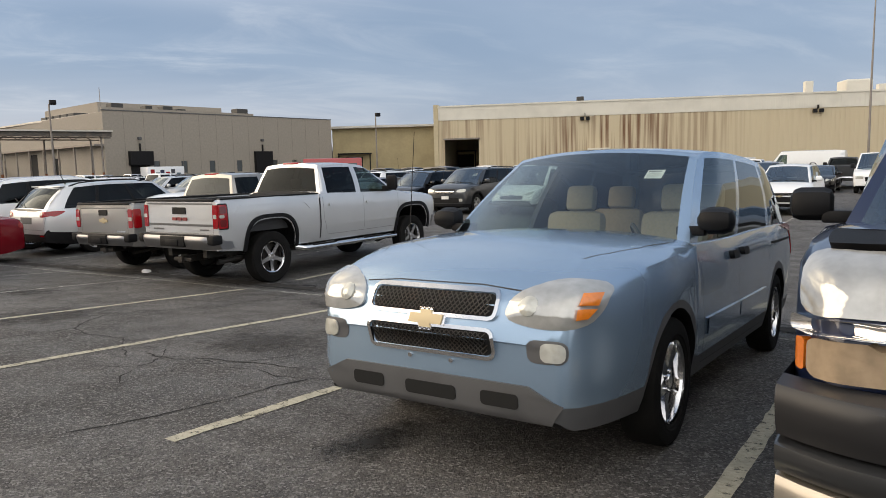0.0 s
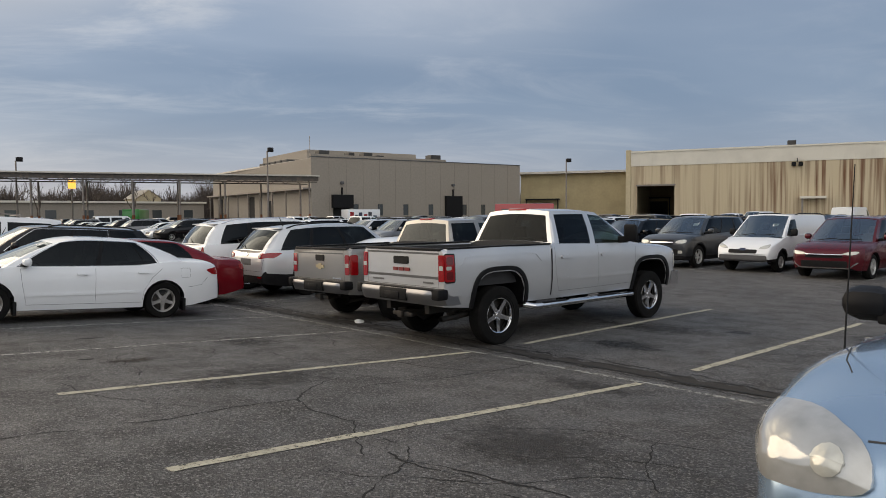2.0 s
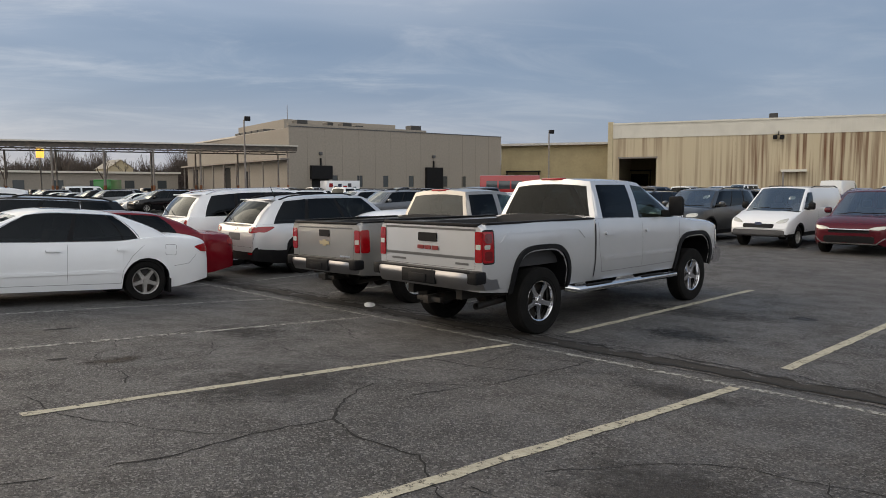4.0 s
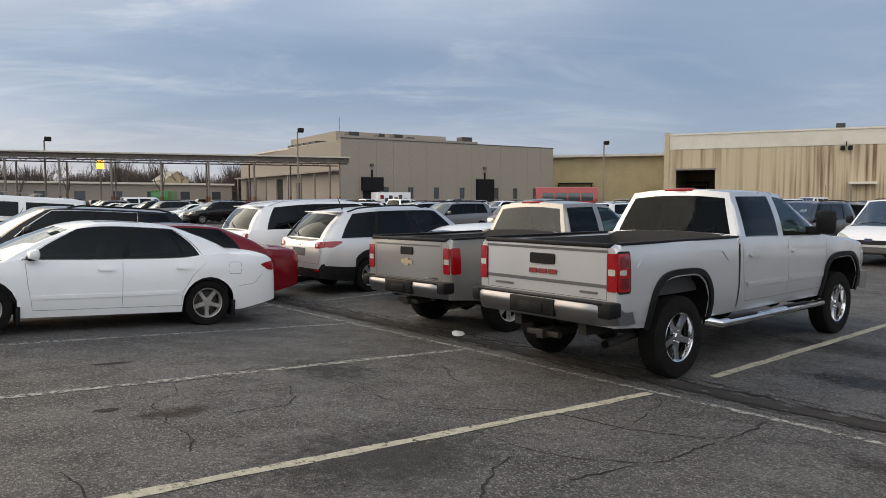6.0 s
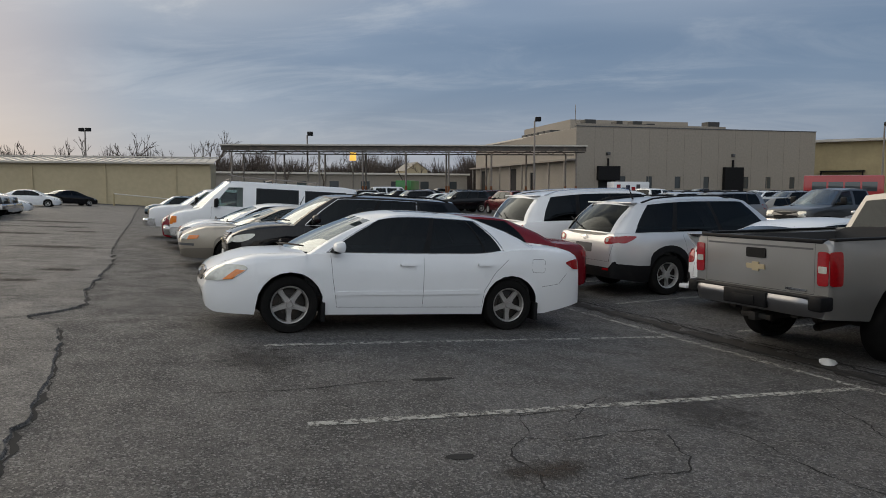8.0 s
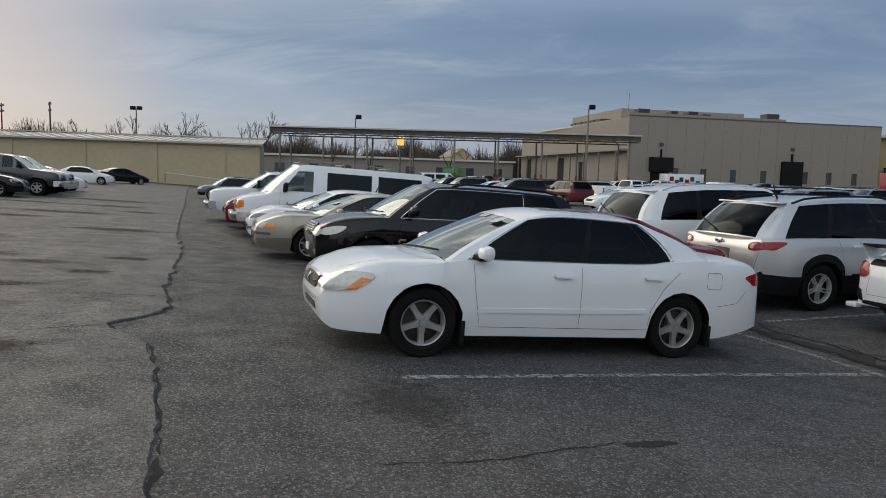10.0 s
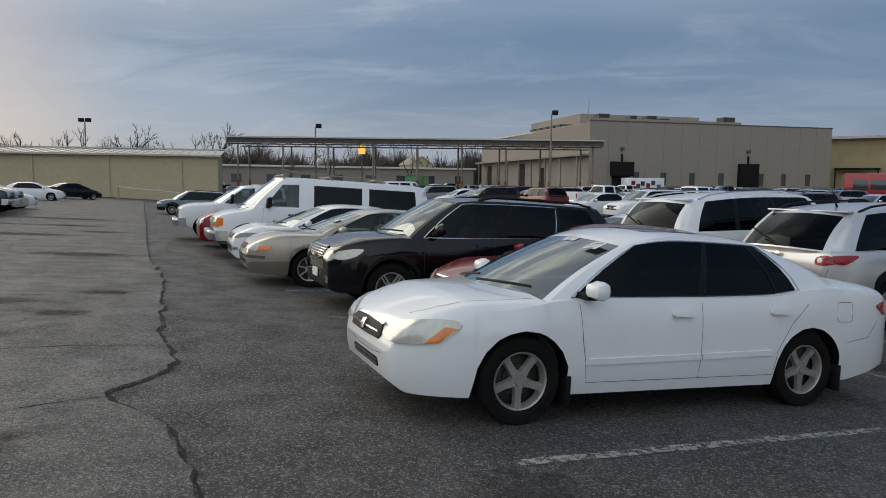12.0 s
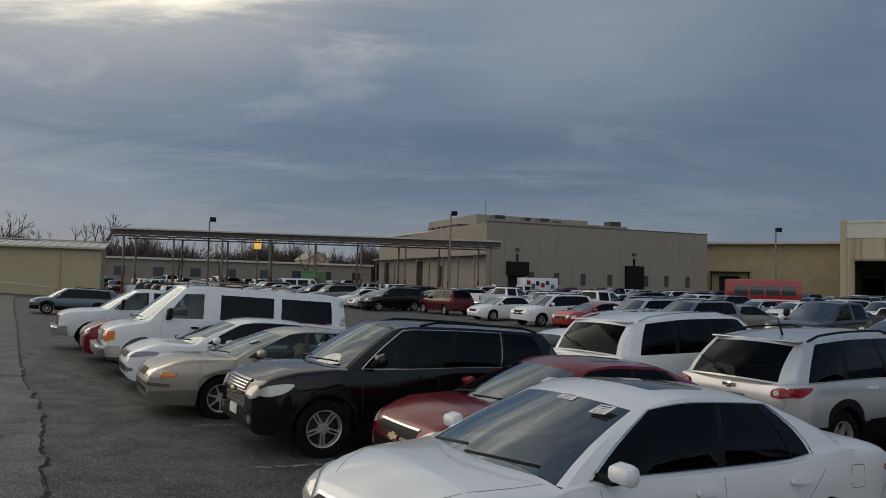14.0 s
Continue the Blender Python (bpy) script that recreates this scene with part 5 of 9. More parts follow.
def far_woods():
    """A low line of leafless woods along the horizon, each tree a fan of twigs."""
    vs, fs = [], []
    r = random.Random(5)
    for k in range(4200):
        # every fifth tree fills the unseen arc, added to darken low reflections
        deg = r.uniform(18, 112) if k % 5 else r.uniform(112, 378)
        x, y = at_heading(deg, r.uniform(230, 330))
        h = r.uniform(7.5, 15) * (0.9 + 0.16 * math.sin(deg * 0.7) + 0.12 * math.sin(deg * 2.3))
        w = h * r.uniform(0.35, 0.6)
        for j in range(36):
            a = r.uniform(0, 2 * math.pi)
            el = r.uniform(0.15, 1.5)
            root = Vector((x, y, h * r.uniform(0.05, 0.55)))
            tip = Vector((x + w * math.cos(a) * math.cos(el) * r.uniform(0.7, 1.1), y + w * math.sin(a) * math.cos(el) * r.uniform(0.7, 1.1), h * (0.45 + 0.5 * math.sin(el) * r.uniform(0.7, 1.08))))
            side = Vector((-math.sin(radians(deg)) * r.uniform(-1, 1), r.uniform(-1, 1), 0.4)).normalized() * r.uniform(0.05, 0.16)
            n = len(vs)
            vs += [root - side, root + side, tip + side * 0.35, tip - side * 0.35]
            fs.append((n, n + 1, n + 2, n + 3))
    me = bpy.data.meshes.new("far_woods")
    me.from_pydata([tuple(v) for v in vs], [], fs)
    me.materials.append(mat("winter_woods", (0.085, 0.066, 0.055), 0.95, grain=0.4, grain_scale=0.2))
    tagged(new("far_woods", me), "distant brown winter woods on the horizon", "trees", kind="stuff")


far_woods()


def low_block(deg0, d0, deg1, d1, h, m, roofm, label):
    t = tagged(new("low_building"), label, "building")
    M, L = wall_frame(at_heading(deg0, d0), at_heading(deg1, d1))
    slab(t, "wall", M, 0, L, 0, 10, -1, h, m)
    slab(t, "roof", M, -0.4, L + 0.4, -0.6, 10.6, h + 0.002, h + 0.4, roofm)
    for k in range(int(L / 7)):
        slab(t, "window", M, 3 + 7 * k, 5 + 7 * k, -0.05, -0.002, h * 0.35, h * 0.7, WINDOW_DARK)
    return t


low_block(86, 150, 66, 165, 4.9, CONCRETE, CREAM_BAND, "long low grey building with a pale roof edge")


def gabled_house():
    """Small tan house whose gable looks over the canopy."""
    t = tagged(new("gabled_house"), "small tan house with a pale pitched roof", "building")
    M, L = wall_frame(at_heading(71.0, 185), at_heading(69.3, 187))
    slab(t, "wall", M, 0, L, 0, 9, -1, 6.6, TAN_WALL)
    for sgn in (1, -1):
        bm = bmesh.new()
        a, b = L / 2 - sgn * (L / 2 + 0.4), L / 2
        lo, hi = [(a, y, 6.5) for y in (-0.4, 9.4)], [(b, y, 8.8) for y in (-0.4, 9.4)]
        vs = [bm.verts.new(p) for p in (lo[0], lo[1], hi[1], hi[0])]
        bm.faces.new(vs)
        bmesh.ops.solidify(bm, geom=bm.faces[:], thickness=0.2)
        part("roof", bm, ROOF_METAL, t, smooth=False).matrix_basis = M
    bm = bmesh.new()
    f = [bm.verts.new((x, 0.0, z)) for x, z in ((0, 6.6), (L, 6.6), (L / 2, 8.7))]
    g = [bm.verts.new((v.co.x, 0.3, v.co.z)) for v in f]
    bm.faces.new(f)
    bm.faces.new(g[::-1])
    for k in range(3):
        bm.faces.new((f[k], f[(k + 1) % 3], g[(k + 1) % 3], g[k]))
    part("gable", bm, TAN_WALL, t, smooth=False).matrix_basis = M


gabled_house()


def south_hall():
    """Plain long hall, never in view, added behind the walk for reflections in glass and paint."""
    t = tagged(new("south_hall"), "plain long tan metal hall behind the car park", "building")
    M, L = wall_frame((60, -52), (-70, -62))
    slab(t, "wall", M, 0, L, 0, 0.4, -1, 7.5, TAN_WALL)
    slab(t, "roof", M, -0.5, L + 0.5, -0.6, 20, 7.502, 7.9, ROOF_METAL)


south_hall()


# ---- vehicle shapes ----
def sedan(name, L=4.8, w=1.82, H=1.45, wb=2.74, fo=0.95, r=0.325, deck=1.03, belt=0.95, hood=0.74, **kw):
    ro = L - wb - fo
    xf, xr = wb / 2 + fo, -wb / 2 - ro
    s = dict(name=name, wb=wb, fo=fo, ro=ro, w=w, r=r, rim=r * 0.655, arch=r + 0.05, sill=0.21, tail_up=0.14,
             top=[(xr, 0.60), (xr + 0.03, 0.84), (xr + 0.10, deck - 0.04), (xr + 0.30, deck), (xr + 0.85, deck - 0.005), (-0.9, belt + 0.025), (0.2, belt), (0.95, belt - 0.01), (1.3, belt - 0.045),
                  (xf - 0.55, hood + 0.07), (xf - 0.25, hood - 0.02), (xf - 0.11, hood - 0.09), (xf - 0.035, hood - 0.17), (xf, hood - 0.29)],
             roof=[(-1.9, H - 0.30), (-1.15, H - 0.10), (-0.6, H - 0.052), (-0.2, H - 0.045), (0.3, H - 0.085), (0.6, H - 0.15)],
             cab=(1.22, 0.36, -1.08, -1.72), wr=w - 0.52, drop=0.035, tubs=[(-1.70, 1.20, 0.42)], panes=[(0.07, 0.47, GLASS_TINT), (0.50, 0.835, GLASS_TINT)], black=[(0.47, 0.50)], crown=0.055,
             inset=0.05, nose_k=0.40, nose_r=0.95, tail_k=0.24, tail_r=0.6, h0=0.04, h1=0.93, bulge=(0.06, 0.09), mirror=(0.86, belt + 0.07, (0.13, 0.19, 0.14), kw["paint"]))
    s.update(kw)
    return s


def suv(name, L=4.77, w=1.84, H=1.70, wb=2.86, fo=0.92, r=0.35, belt=1.10, hood=0.98, **kw):
    ro = L - wb - fo
    xf, xr = wb / 2 + fo, -wb / 2 - ro
    s = dict(name=name, wb=wb, fo=fo, ro=ro, w=w, r=r, rim=r * 0.64, arch=r + 0.065, sill=0.27, tail_up=0.10,
             top=[(xr, 0.85), (xr + 0.03, belt - 0.05), (xr + 0.12, belt + 0.03), (-0.8, belt + 0.01), (0.3, belt - 0.03), (1.0, belt - 0.045), (1.35, belt - 0.06), (xf - 0.6, hood), (xf - 0.28, hood - 0.07),
                  (xf - 0.08, hood - 0.16), (xf, hood - 0.30)],
             roof=[(xr, H - 0.13), (xr + 0.5, H - 0.07), (-0.6, H - 0.045), (0.1, H - 0.055), (0.5, H - 0.11), (0.8, H - 0.18)],
             cab=(1.18, 0.42, xr + 0.42, xr + 0.10), wr=w - 0.46, tubs=[(xr + 0.12, 1.16, 0.5)], panes=[(0.06, 0.37, GLASS_TINT), (0.395, 0.66, GLASS_TINT), (0.69, 0.90, GLASS_TINT)], black=[(0.37, 0.395), (0.66, 0.69)],
             crown=0.06, inset=0.05, nose_k=0.24, tail_k=0.12, h0=0.03, h1=0.92, deck_bow=0.08, bow_r=0.10, mirror=(0.80, belt + 0.09, (0.15, 0.2, 0.18), kw["paint"]))
    s.update(kw)
    return s


def pickup(name, L=6.08, w=2.03, H=1.95, wb=3.90, fo=0.98, r=0.41, belt=1.30, hood=1.26, bed=1.40, cab_back=-0.72, cab_front=1.52, **kw):
    ro = L - wb - fo
    xf, xr = wb / 2 + fo, -wb / 2 - ro
    s = dict(name=name, wb=wb, fo=fo, ro=ro, w=w, r=r, rim=r * 0.60, arch=r + 0.09, sill=0.46, tail_up=0.06, chin=-0.02, tyre_w=0.26,
             top=[(xr, bed - 0.015), (xr + 0.05, bed), (cab_back - 0.06, bed), (cab_back + 0.03, belt + 0.02), (0.5, belt - 0.005), (cab_front - 0.1, belt - 0.02), (cab_front + 0.3, hood), (xf - 0.35, hood - 0.06),
                  (xf - 0.12, hood - 0.12), (xf - 0.03, hood - 0.20), (xf, hood - 0.32)],
             roof=[(cab_back - 0.1, H - 0.10), (cab_back + 0.3, H - 0.05), (0.3, H - 0.045), (0.6, H - 0.07), (1.0, H - 0.15)],
             cab=(cab_front, 0.74, cab_back + 0.20, cab_back + 0.02), wr=w - 0.56, tubs=[(xr + 0.06, cab_back - 0.10, 0.88), (cab_back + 0.06, cab_front - 0.02, 0.75)],
             panes=[(0.06, 0.50, GLASS_GREEN), (0.56, 0.92, GLASS_TINT)], black=[], crown=0.05, inset=0.05, nose_k=0.12, nose_r=0.4, tail_k=0.025, tail_r=0.12, tuck=0.03, crease=0.004, h0=0.03, h1=0.90, sq=0.46,
             deck_bow=0.02, bow_r=0.02, bow=0.08, rail_in=0.03, rw_h=(0.06, 0.86), rw_q=0.9, flare=0.03, wheel_in=0.0, bulge=(0.03, 0.01), mirror=(cab_front - 0.38, belt + 0.16, (0.10, 0.24, 0.30), BLACK))
    s.update(kw)
    return s


def van(name, L=5.4, w=2.0, H=2.08, wb=3.51, fo=0.78, r=0.37, belt=1.28, hood=1.15, **kw):
    ro = L - wb - fo
    xf, xr = wb / 2 + fo, -wb / 2 - ro
    s = dict(name=name, wb=wb, fo=fo, ro=ro, w=w, r=r, rim=r * 0.58, arch=r + 0.06, sill=0.34, tail_up=0.06,
             top=[(xr, belt), (xr + 0.05, belt + 0.02), (0, belt), (xf - 1.05, belt - 0.02), (xf - 0.75, hood + 0.02), (xf - 0.3, hood - 0.06), (xf - 0.06, hood - 0.16), (xf, hood - 0.30)],
             roof=[(xr, H - 0.10), (xr + 0.4, H - 0.05), (0.3, H - 0.045), (0.9, H - 0.07), (1.4, H - 0.17)],
             cab=(xf - 0.86, xf - 1.62, xr + 0.10, xr + 0.03), wr=w - 0.34, tubs=[(xr + 0.06, xf - 0.90, 0.6)],
             panes=[(0.07, 0.25, GLASS_GREEN), (0.33, 0.60, GLASS_TINT), (0.64, 0.92, GLASS_TINT)], black=[], crown=0.05, inset=0.04, nose_k=0.14, nose_r=0.5, tail_k=0.05, tail_r=0.2, tuck=0.02,
             h0=0.05, h1=0.80, sq=0.24, deck_bow=0.02, bow_r=0.02, cowl_bow=0.25, bulge=(0.03, 0.02), mirror=(xf - 1.25, belt + 0.12, (0.12, 0.20, 0.26), BLACK))
    s.update(kw)
    return s


def ends(s):
    return s["wb"] / 2 + s["fo"], -s["wb"] / 2 - s["ro"]


def gap(face, pts, **kw):
    return ("panel_gap", face, pts, 0.0045, SEAM, dict(off=0.0015, **kw))


def sedan_doors(s, belt, lo=0.30):
    """Gaps of two doors, the boot and the bonnet; handles and a moulding."""
    xf, xr = ends(s)
    R = s["arch"]
    s.setdefault("strips", []).extend([
        gap("l", [(0.93, belt - 0.04), (0.90, 0.62), (0.84, lo), (-0.20, lo)]), gap("l", [(-0.20, belt - 0.03), (-0.20, lo)]),
        gap("l", [(-0.20, lo), (-0.98, lo), (-1.00, 0.50), (-1.15, 0.74), (-1.32, belt - 0.03)]),
        gap("t", [(1.26, 0.735), (1.45, 0.72), (xf - 0.66, 0.685), (xf - 0.46, 0.63), (xf - 0.32, 0.56), (xf - 0.22, 0.46)]),
        ("side_moulding", "l", [(0.84, 0.46), (-0.19, 0.475)], 0.045, s.get("mould", s["paint"]), dict(off=0.012, thick=0.014)),
        ("side_moulding", "l", [(-0.21, 0.475), (-0.93, 0.49)], 0.045, s.get("mould", s["paint"]), dict(off=0.012, thick=0.014)),
    ])
    s.setdefault("patches", []).extend([
        ("door_handle", "l", rrect(-0.10, 0.10, belt - 0.135, belt - 0.10, 0.015), s["paint"], dict(off=0.035, thick=0.03, rings=2)),
        ("door_handle", "l", rrect(-1.10, -0.90, belt - 0.115, belt - 0.08, 0.015), s["paint"], dict(off=0.035, thick=0.03, rings=2)),
    ])
    return s


def seat(thing, x, y, z, m, name="seat"):
    bm = bmesh.new()
    box(bm, -0.25, 0.27, -0.25, 0.25, 0, 0.16, 0.06)
    box(bm, -0.32, -0.16, -0.25, 0.25, 0.10, 0.74, 0.07, m=Matrix.Rotation(radians(-10), 4, "Y"))
    box(bm, -0.34, -0.22, -0.13, 0.13, 0.76, 0.98, 0.05, m=Matrix.Rotation(radians(-12), 4, "Y"))
    o = part(name, bm, m, thing)
    o.matrix_basis = Matrix.Translation((x, y, z))
    return o


def cockpit(mat_seat, x, z, y=0.38, dash=None):
    def fn(thing, sh, P, hi):
        if not hi:
            return
        for sgn in (1, -1):
            seat(thing, x, y * sgn, z, mat_seat)
        bm = bmesh.new()
        xa = sh.s["cab"][0]
        box(bm, xa - 0.42, xa + 0.02, -sh.hw + 0.16, sh.hw - 0.16, sh.top(xa) - 0.35, sh.top(xa) - 0.03, 0.05)
        part("dashboard", bm, dash or CAB_DARK, thing)
        bm = bmesh.new()
        lathe(bm, [(0.165, 0), (0.18, 0.015), (0.195, 0), (0.18, -0.015), (0.165, 0)], 20)
        box(bm, -0.165, 0.165, -0.01, 0.01, -0.03, 0.03)
        bmesh.ops.transform(bm, matrix=Matrix.Translation((xa - 0.52, y, sh.top(xa) - 0.06)) @ Matrix.Rotation(radians(-65), 4, "Z") @ Matrix.Rotation(radians(90), 4, "Z") @ Matrix.Rotation(radians(25), 4, "X"), verts=bm.verts)
        part("steering_wheel", bm, CAB_DARK, thing)
    return fn


def window_sticker(*where, ink=True, m=None, lines=4):
    """Paper on the inside of the windshield: (y, z, width, height)."""
    def fn(thing, sh, P, hi):
        for y, z, w, h in where:
            pts = [(y - w / 2, z - h / 2), (y + w / 2, z - h / 2), (y + w / 2, z + h / 2), (y - w / 2, z + h / 2)]
            def glass_at(yy, zz):
                # plane of the windshield by its belt and header
                s = sh.s
                xA, xAt = s["cab"][0], s["cab"][1]
                zb, zt = sh.top(xA), sh.roof(xAt)
                q = min(abs(yy) / (sh.hw - 0.25), 1)
                h_ = (zz - zb) / (zt - zb)
                return lerp(xA + s.get("cowl_bow", 0.2) * (1 - q * q), xAt + s.get("bow", 0.1) * (1 - q * q), h_) + s.get("bulge", (0.05, 0.06))[0] * math.sin(math.pi * min(max(h_, 0), 1)) + 0.030
            bm = bmesh.new()
            bm.faces.new([bm.verts.new((glass_at(a, b), a, b)) for a, b in pts])
            o = part("price_sticker", bm, m or PAPER, thing, "white paper sticker with small print", smooth=False)
            if ink:
                bm = bmesh.new()
                for k in range(lines):
                    zz = z + h * (0.34 - 0.68 * k / max(1, lines - 1))
                    ww = w * (0.36 if k % 2 else 0.42)
                    hh = h * (0.022 if k else 0.05)
                    bm.faces.new([bm.verts.new((glass_at(a, b) + 0.004, a, b)) for a, b in ((y - ww, zz - hh), (y + ww * 0.8, zz - hh), (y + ww * 0.8, zz + hh), (y - ww, zz + hh))])
                part("print_lines", bm, GREYPL, o, smooth=False)
    return fn


def window_frame(m, a0, a1, split=None):
    """Bright moulding round the side glass, and the bar that parts off the rear quarter pane."""
    def fn(thing, sh, P, hi):
        h0, h1 = sh.s.get("h0", 0.05), sh.s.get("h1", 0.90)
        way = [(a0, lerp(h0, h1, k / 6)) for k in range(7)] + [(lerp(a0, a1, k / 24), h1) for k in range(1, 25)] + [(a1, lerp(h1, h0, k / 6)) for k in range(1, 7)] + [(lerp(a1, a0, k / 24), h0) for k in range(1, 25)]
        for sgn in (1, -1):
            def at(a, h, o):
                p = sh.side(a, h)
                return Vector((p.x, sgn * (p.y + o), p.z))
            bm = bmesh.new()
            tube(bm, [at(a, h, 0.002) for a, h in way], 0.008, 5)
            part("window_moulding", bm, m, thing)
            if split:
                bm = bmesh.new()
                tube(bm, [at(split, lerp(h0, h1, k / 4), 0.0) for k in range(5)], 0.011, 5)
                part("quarter_bar", bm, BLACK, thing)
    return fn


def wipers(thing, sh, P, hi):
    if not hi:
        return
    xA = sh.s["cab"][0]
    for y0, y1 in ((0.05, 0.62), (-0.55, 0.02)):
        bm = bmesh.new()
        pts = []
        for k in range(5):
            y = lerp(y0, y1, k / 4)
            q = y / (sh.hw - 0.2)
            pts.append((xA + sh.s.get("cowl_bow", 0.2) * (1 - q * q) - 0.035 * k / 4 + 0.02, y, sh.top(xA) + 0.05 + 0.8 * sh.s.get("crown", 0.05) * (1 - q * q) - 0.015 + 0.04 * k / 4))
        tube(bm, pts, 0.011, 5)
        part("wiper", bm, BLACK, thing)


def roof_rails(thing, sh, P, hi):
    x0, x1 = sh.s["cab"][2] + 0.1, sh.s["cab"][1] - 0.35
    for sgn in (1, -1):
        bm = bmesh.new()
        pts = []
        for k in range(9):
            x = lerp(x0, x1, k / 8)
            pts.append((x, sgn * (sh.s["wr"] / 2 - 0.06), sh.roof(x) + (0.055 if 0 < k < 8 else 0.01)))
        tube(bm, pts, 0.018, 6)
        part("roof_rail", bm, sh.s.get("rail_mat", BLACK), thing)


def bowtie(w, h):
    a = w / 2
    b = h / 2
    return [(-a, -b * 0.55), (-a * 0.36, -b * 0.55), (-a * 0.30, -b), (a * 0.36, -b), (a * 0.30, -b * 0.55), (a * 0.92, -b * 0.55), (a, b * 0.55), (a * 0.36, b * 0.55), (a * 0.30, b), (-a * 0.36, b), (-a * 0.30, b * 0.55), (-a * 0.92, b * 0.55)]


def shift(pts, u, v):
    return [(a + u, b + v) for a, b in pts]


def mesh_grille(y0, y1, z0, z1, step=0.035, wire=0.0032):
    """Crossed diagonal wires in front of a dark opening."""
    def fn(thing, sh, P, hi):
        if not hi:
            return
        bm = bmesh.new()
        n = int((y1 - y0 + (z1 - z0)) / step)
        for sgn in (1, -1):
            for k in range(n + 1):
                a = y0 - (z1 - z0) + k * step
                pts = []
                for j in range(5):
                    z = lerp(z0, z1, j / 4)
                    y = a + (z - z0)
                    if y0 <= y <= y1:
                        p, nn = P.at("f", y * sgn, z)
                        pts.append(p + nn * 0.020)
                if len(pts) > 1:
                    tube(bm, pts, wire, 4, cap=False)
        part("grille_mesh", bm, DARKMETAL, thing, "dark crossed wire grille")
    return fn


def bars(name, face, us, vs, n, m, width=0.02, off=0.02, vertical=False):
    """Parallel bars across an opening, each one a part."""
    def fn(thing, sh, P, hi):
        for k in range(n):
            t = (k + 0.5) / n
            pts = [(us[0], lerp(vs[0], vs[1], t)), (us[1], lerp(vs[0], vs[1], t))] if not vertical else [(lerp(us[0], us[1], t), vs[0]), (lerp(us[0], us[1], t), vs[1])]
            part(name, P.strip(face, pts, width, off=off, thick=0.015), m, thing)
    return fn


def arch_trim(s, m, width=0.055, off=0.018):
    R, e, k = s["arch"] + width * 0.55 + 0.006, 2 / s.get("arch_n", 2.0), s.get("arch_h", 1.0)
    for ax in (s["wb"] / 2, -s["wb"] / 2):
        pts = [(ax + R * math.copysign(abs(math.cos(t)) ** e, math.cos(t)), s["r"] + k * R * math.copysign(abs(math.sin(t)) ** e, math.sin(t))) for t in np.linspace(0.0, math.pi, 26)]
        s.setdefault("strips", []).append(("arch_trim", "l", pts, width, m, dict(off=off, thick=off + 0.006)))
    return s


def antenna(x, y, z, h, lean=0.1):
    def fn(thing, sh, P, hi):
        bm = bmesh.new()
        tube(bm, [(x, y, z - 0.03), (x - lean, y, z + h)], [0.004, 0.002], 5)
        part("antenna", bm, BLACK, thing)
    return fn


def bumper_bar(front, z0, z1, depth, m, width=None, wrap=0.25, notch=None, name="bumper", top=None):
    """A truck's steel bumper with turned-in ends."""
    def fn(thing, sh, P, hi):
        x = sh.xf if front else sh.xr
        sg = 1 if front else -1
        hw = (width or sh.s["w"] - 0.02) / 2
        bm = bmesh.new()
        ys = list(np.linspace(-hw, hw, 25))
        prof = [(0.0, z0), (depth * 0.70, z0 + 0.005), (depth * 0.88, lerp(z0, z1, 0.30)), (depth, lerp(z0, z1, 0.62)), (depth * 0.97, lerp(z0, z1, 0.86)), (depth * 0.86, z1 - 0.008), (0, z1)]
        rows = []
        for y in ys:
            q = max(0, (abs(y) - (hw - wrap)) / wrap)
            back = sg * -0.16 * q ** 2.2
            dz = 0.0
            if notch and abs(y) < notch:
                dz = -0.05
            rows.append([bm.verts.new((x + back + sg * d, y, z + (dz if z > (z0 + z1) / 2 else 0))) for d, z in prof])
        for a, b in zip(rows, rows[1:]):
            for k in range(len(prof) - 1):
                bm.faces.new((a[k], a[k + 1], b[k + 1], b[k]))
        for sgn, r in ((-1, rows[0]), (1, rows[-1])):
            q = [bm.verts.new((v.co.x - sg * wrap, v.co.y, v.co.z)) for v in r]
            for k in range(len(prof) - 1):
                bm.faces.new((r[k], r[k + 1], q[k + 1], q[k]))
        o = part(name, bm, m, thing)
        if top:
            bm = bmesh.new()
            box(bm, min(x, x + sg * depth * 0.8), max(x, x + sg * depth * 0.8), -hw + 0.1, hw - 0.1, z1 - 0.012, z1 + 0.012, 0.006)
            part("step_pad", bm, top, o)
    return fn


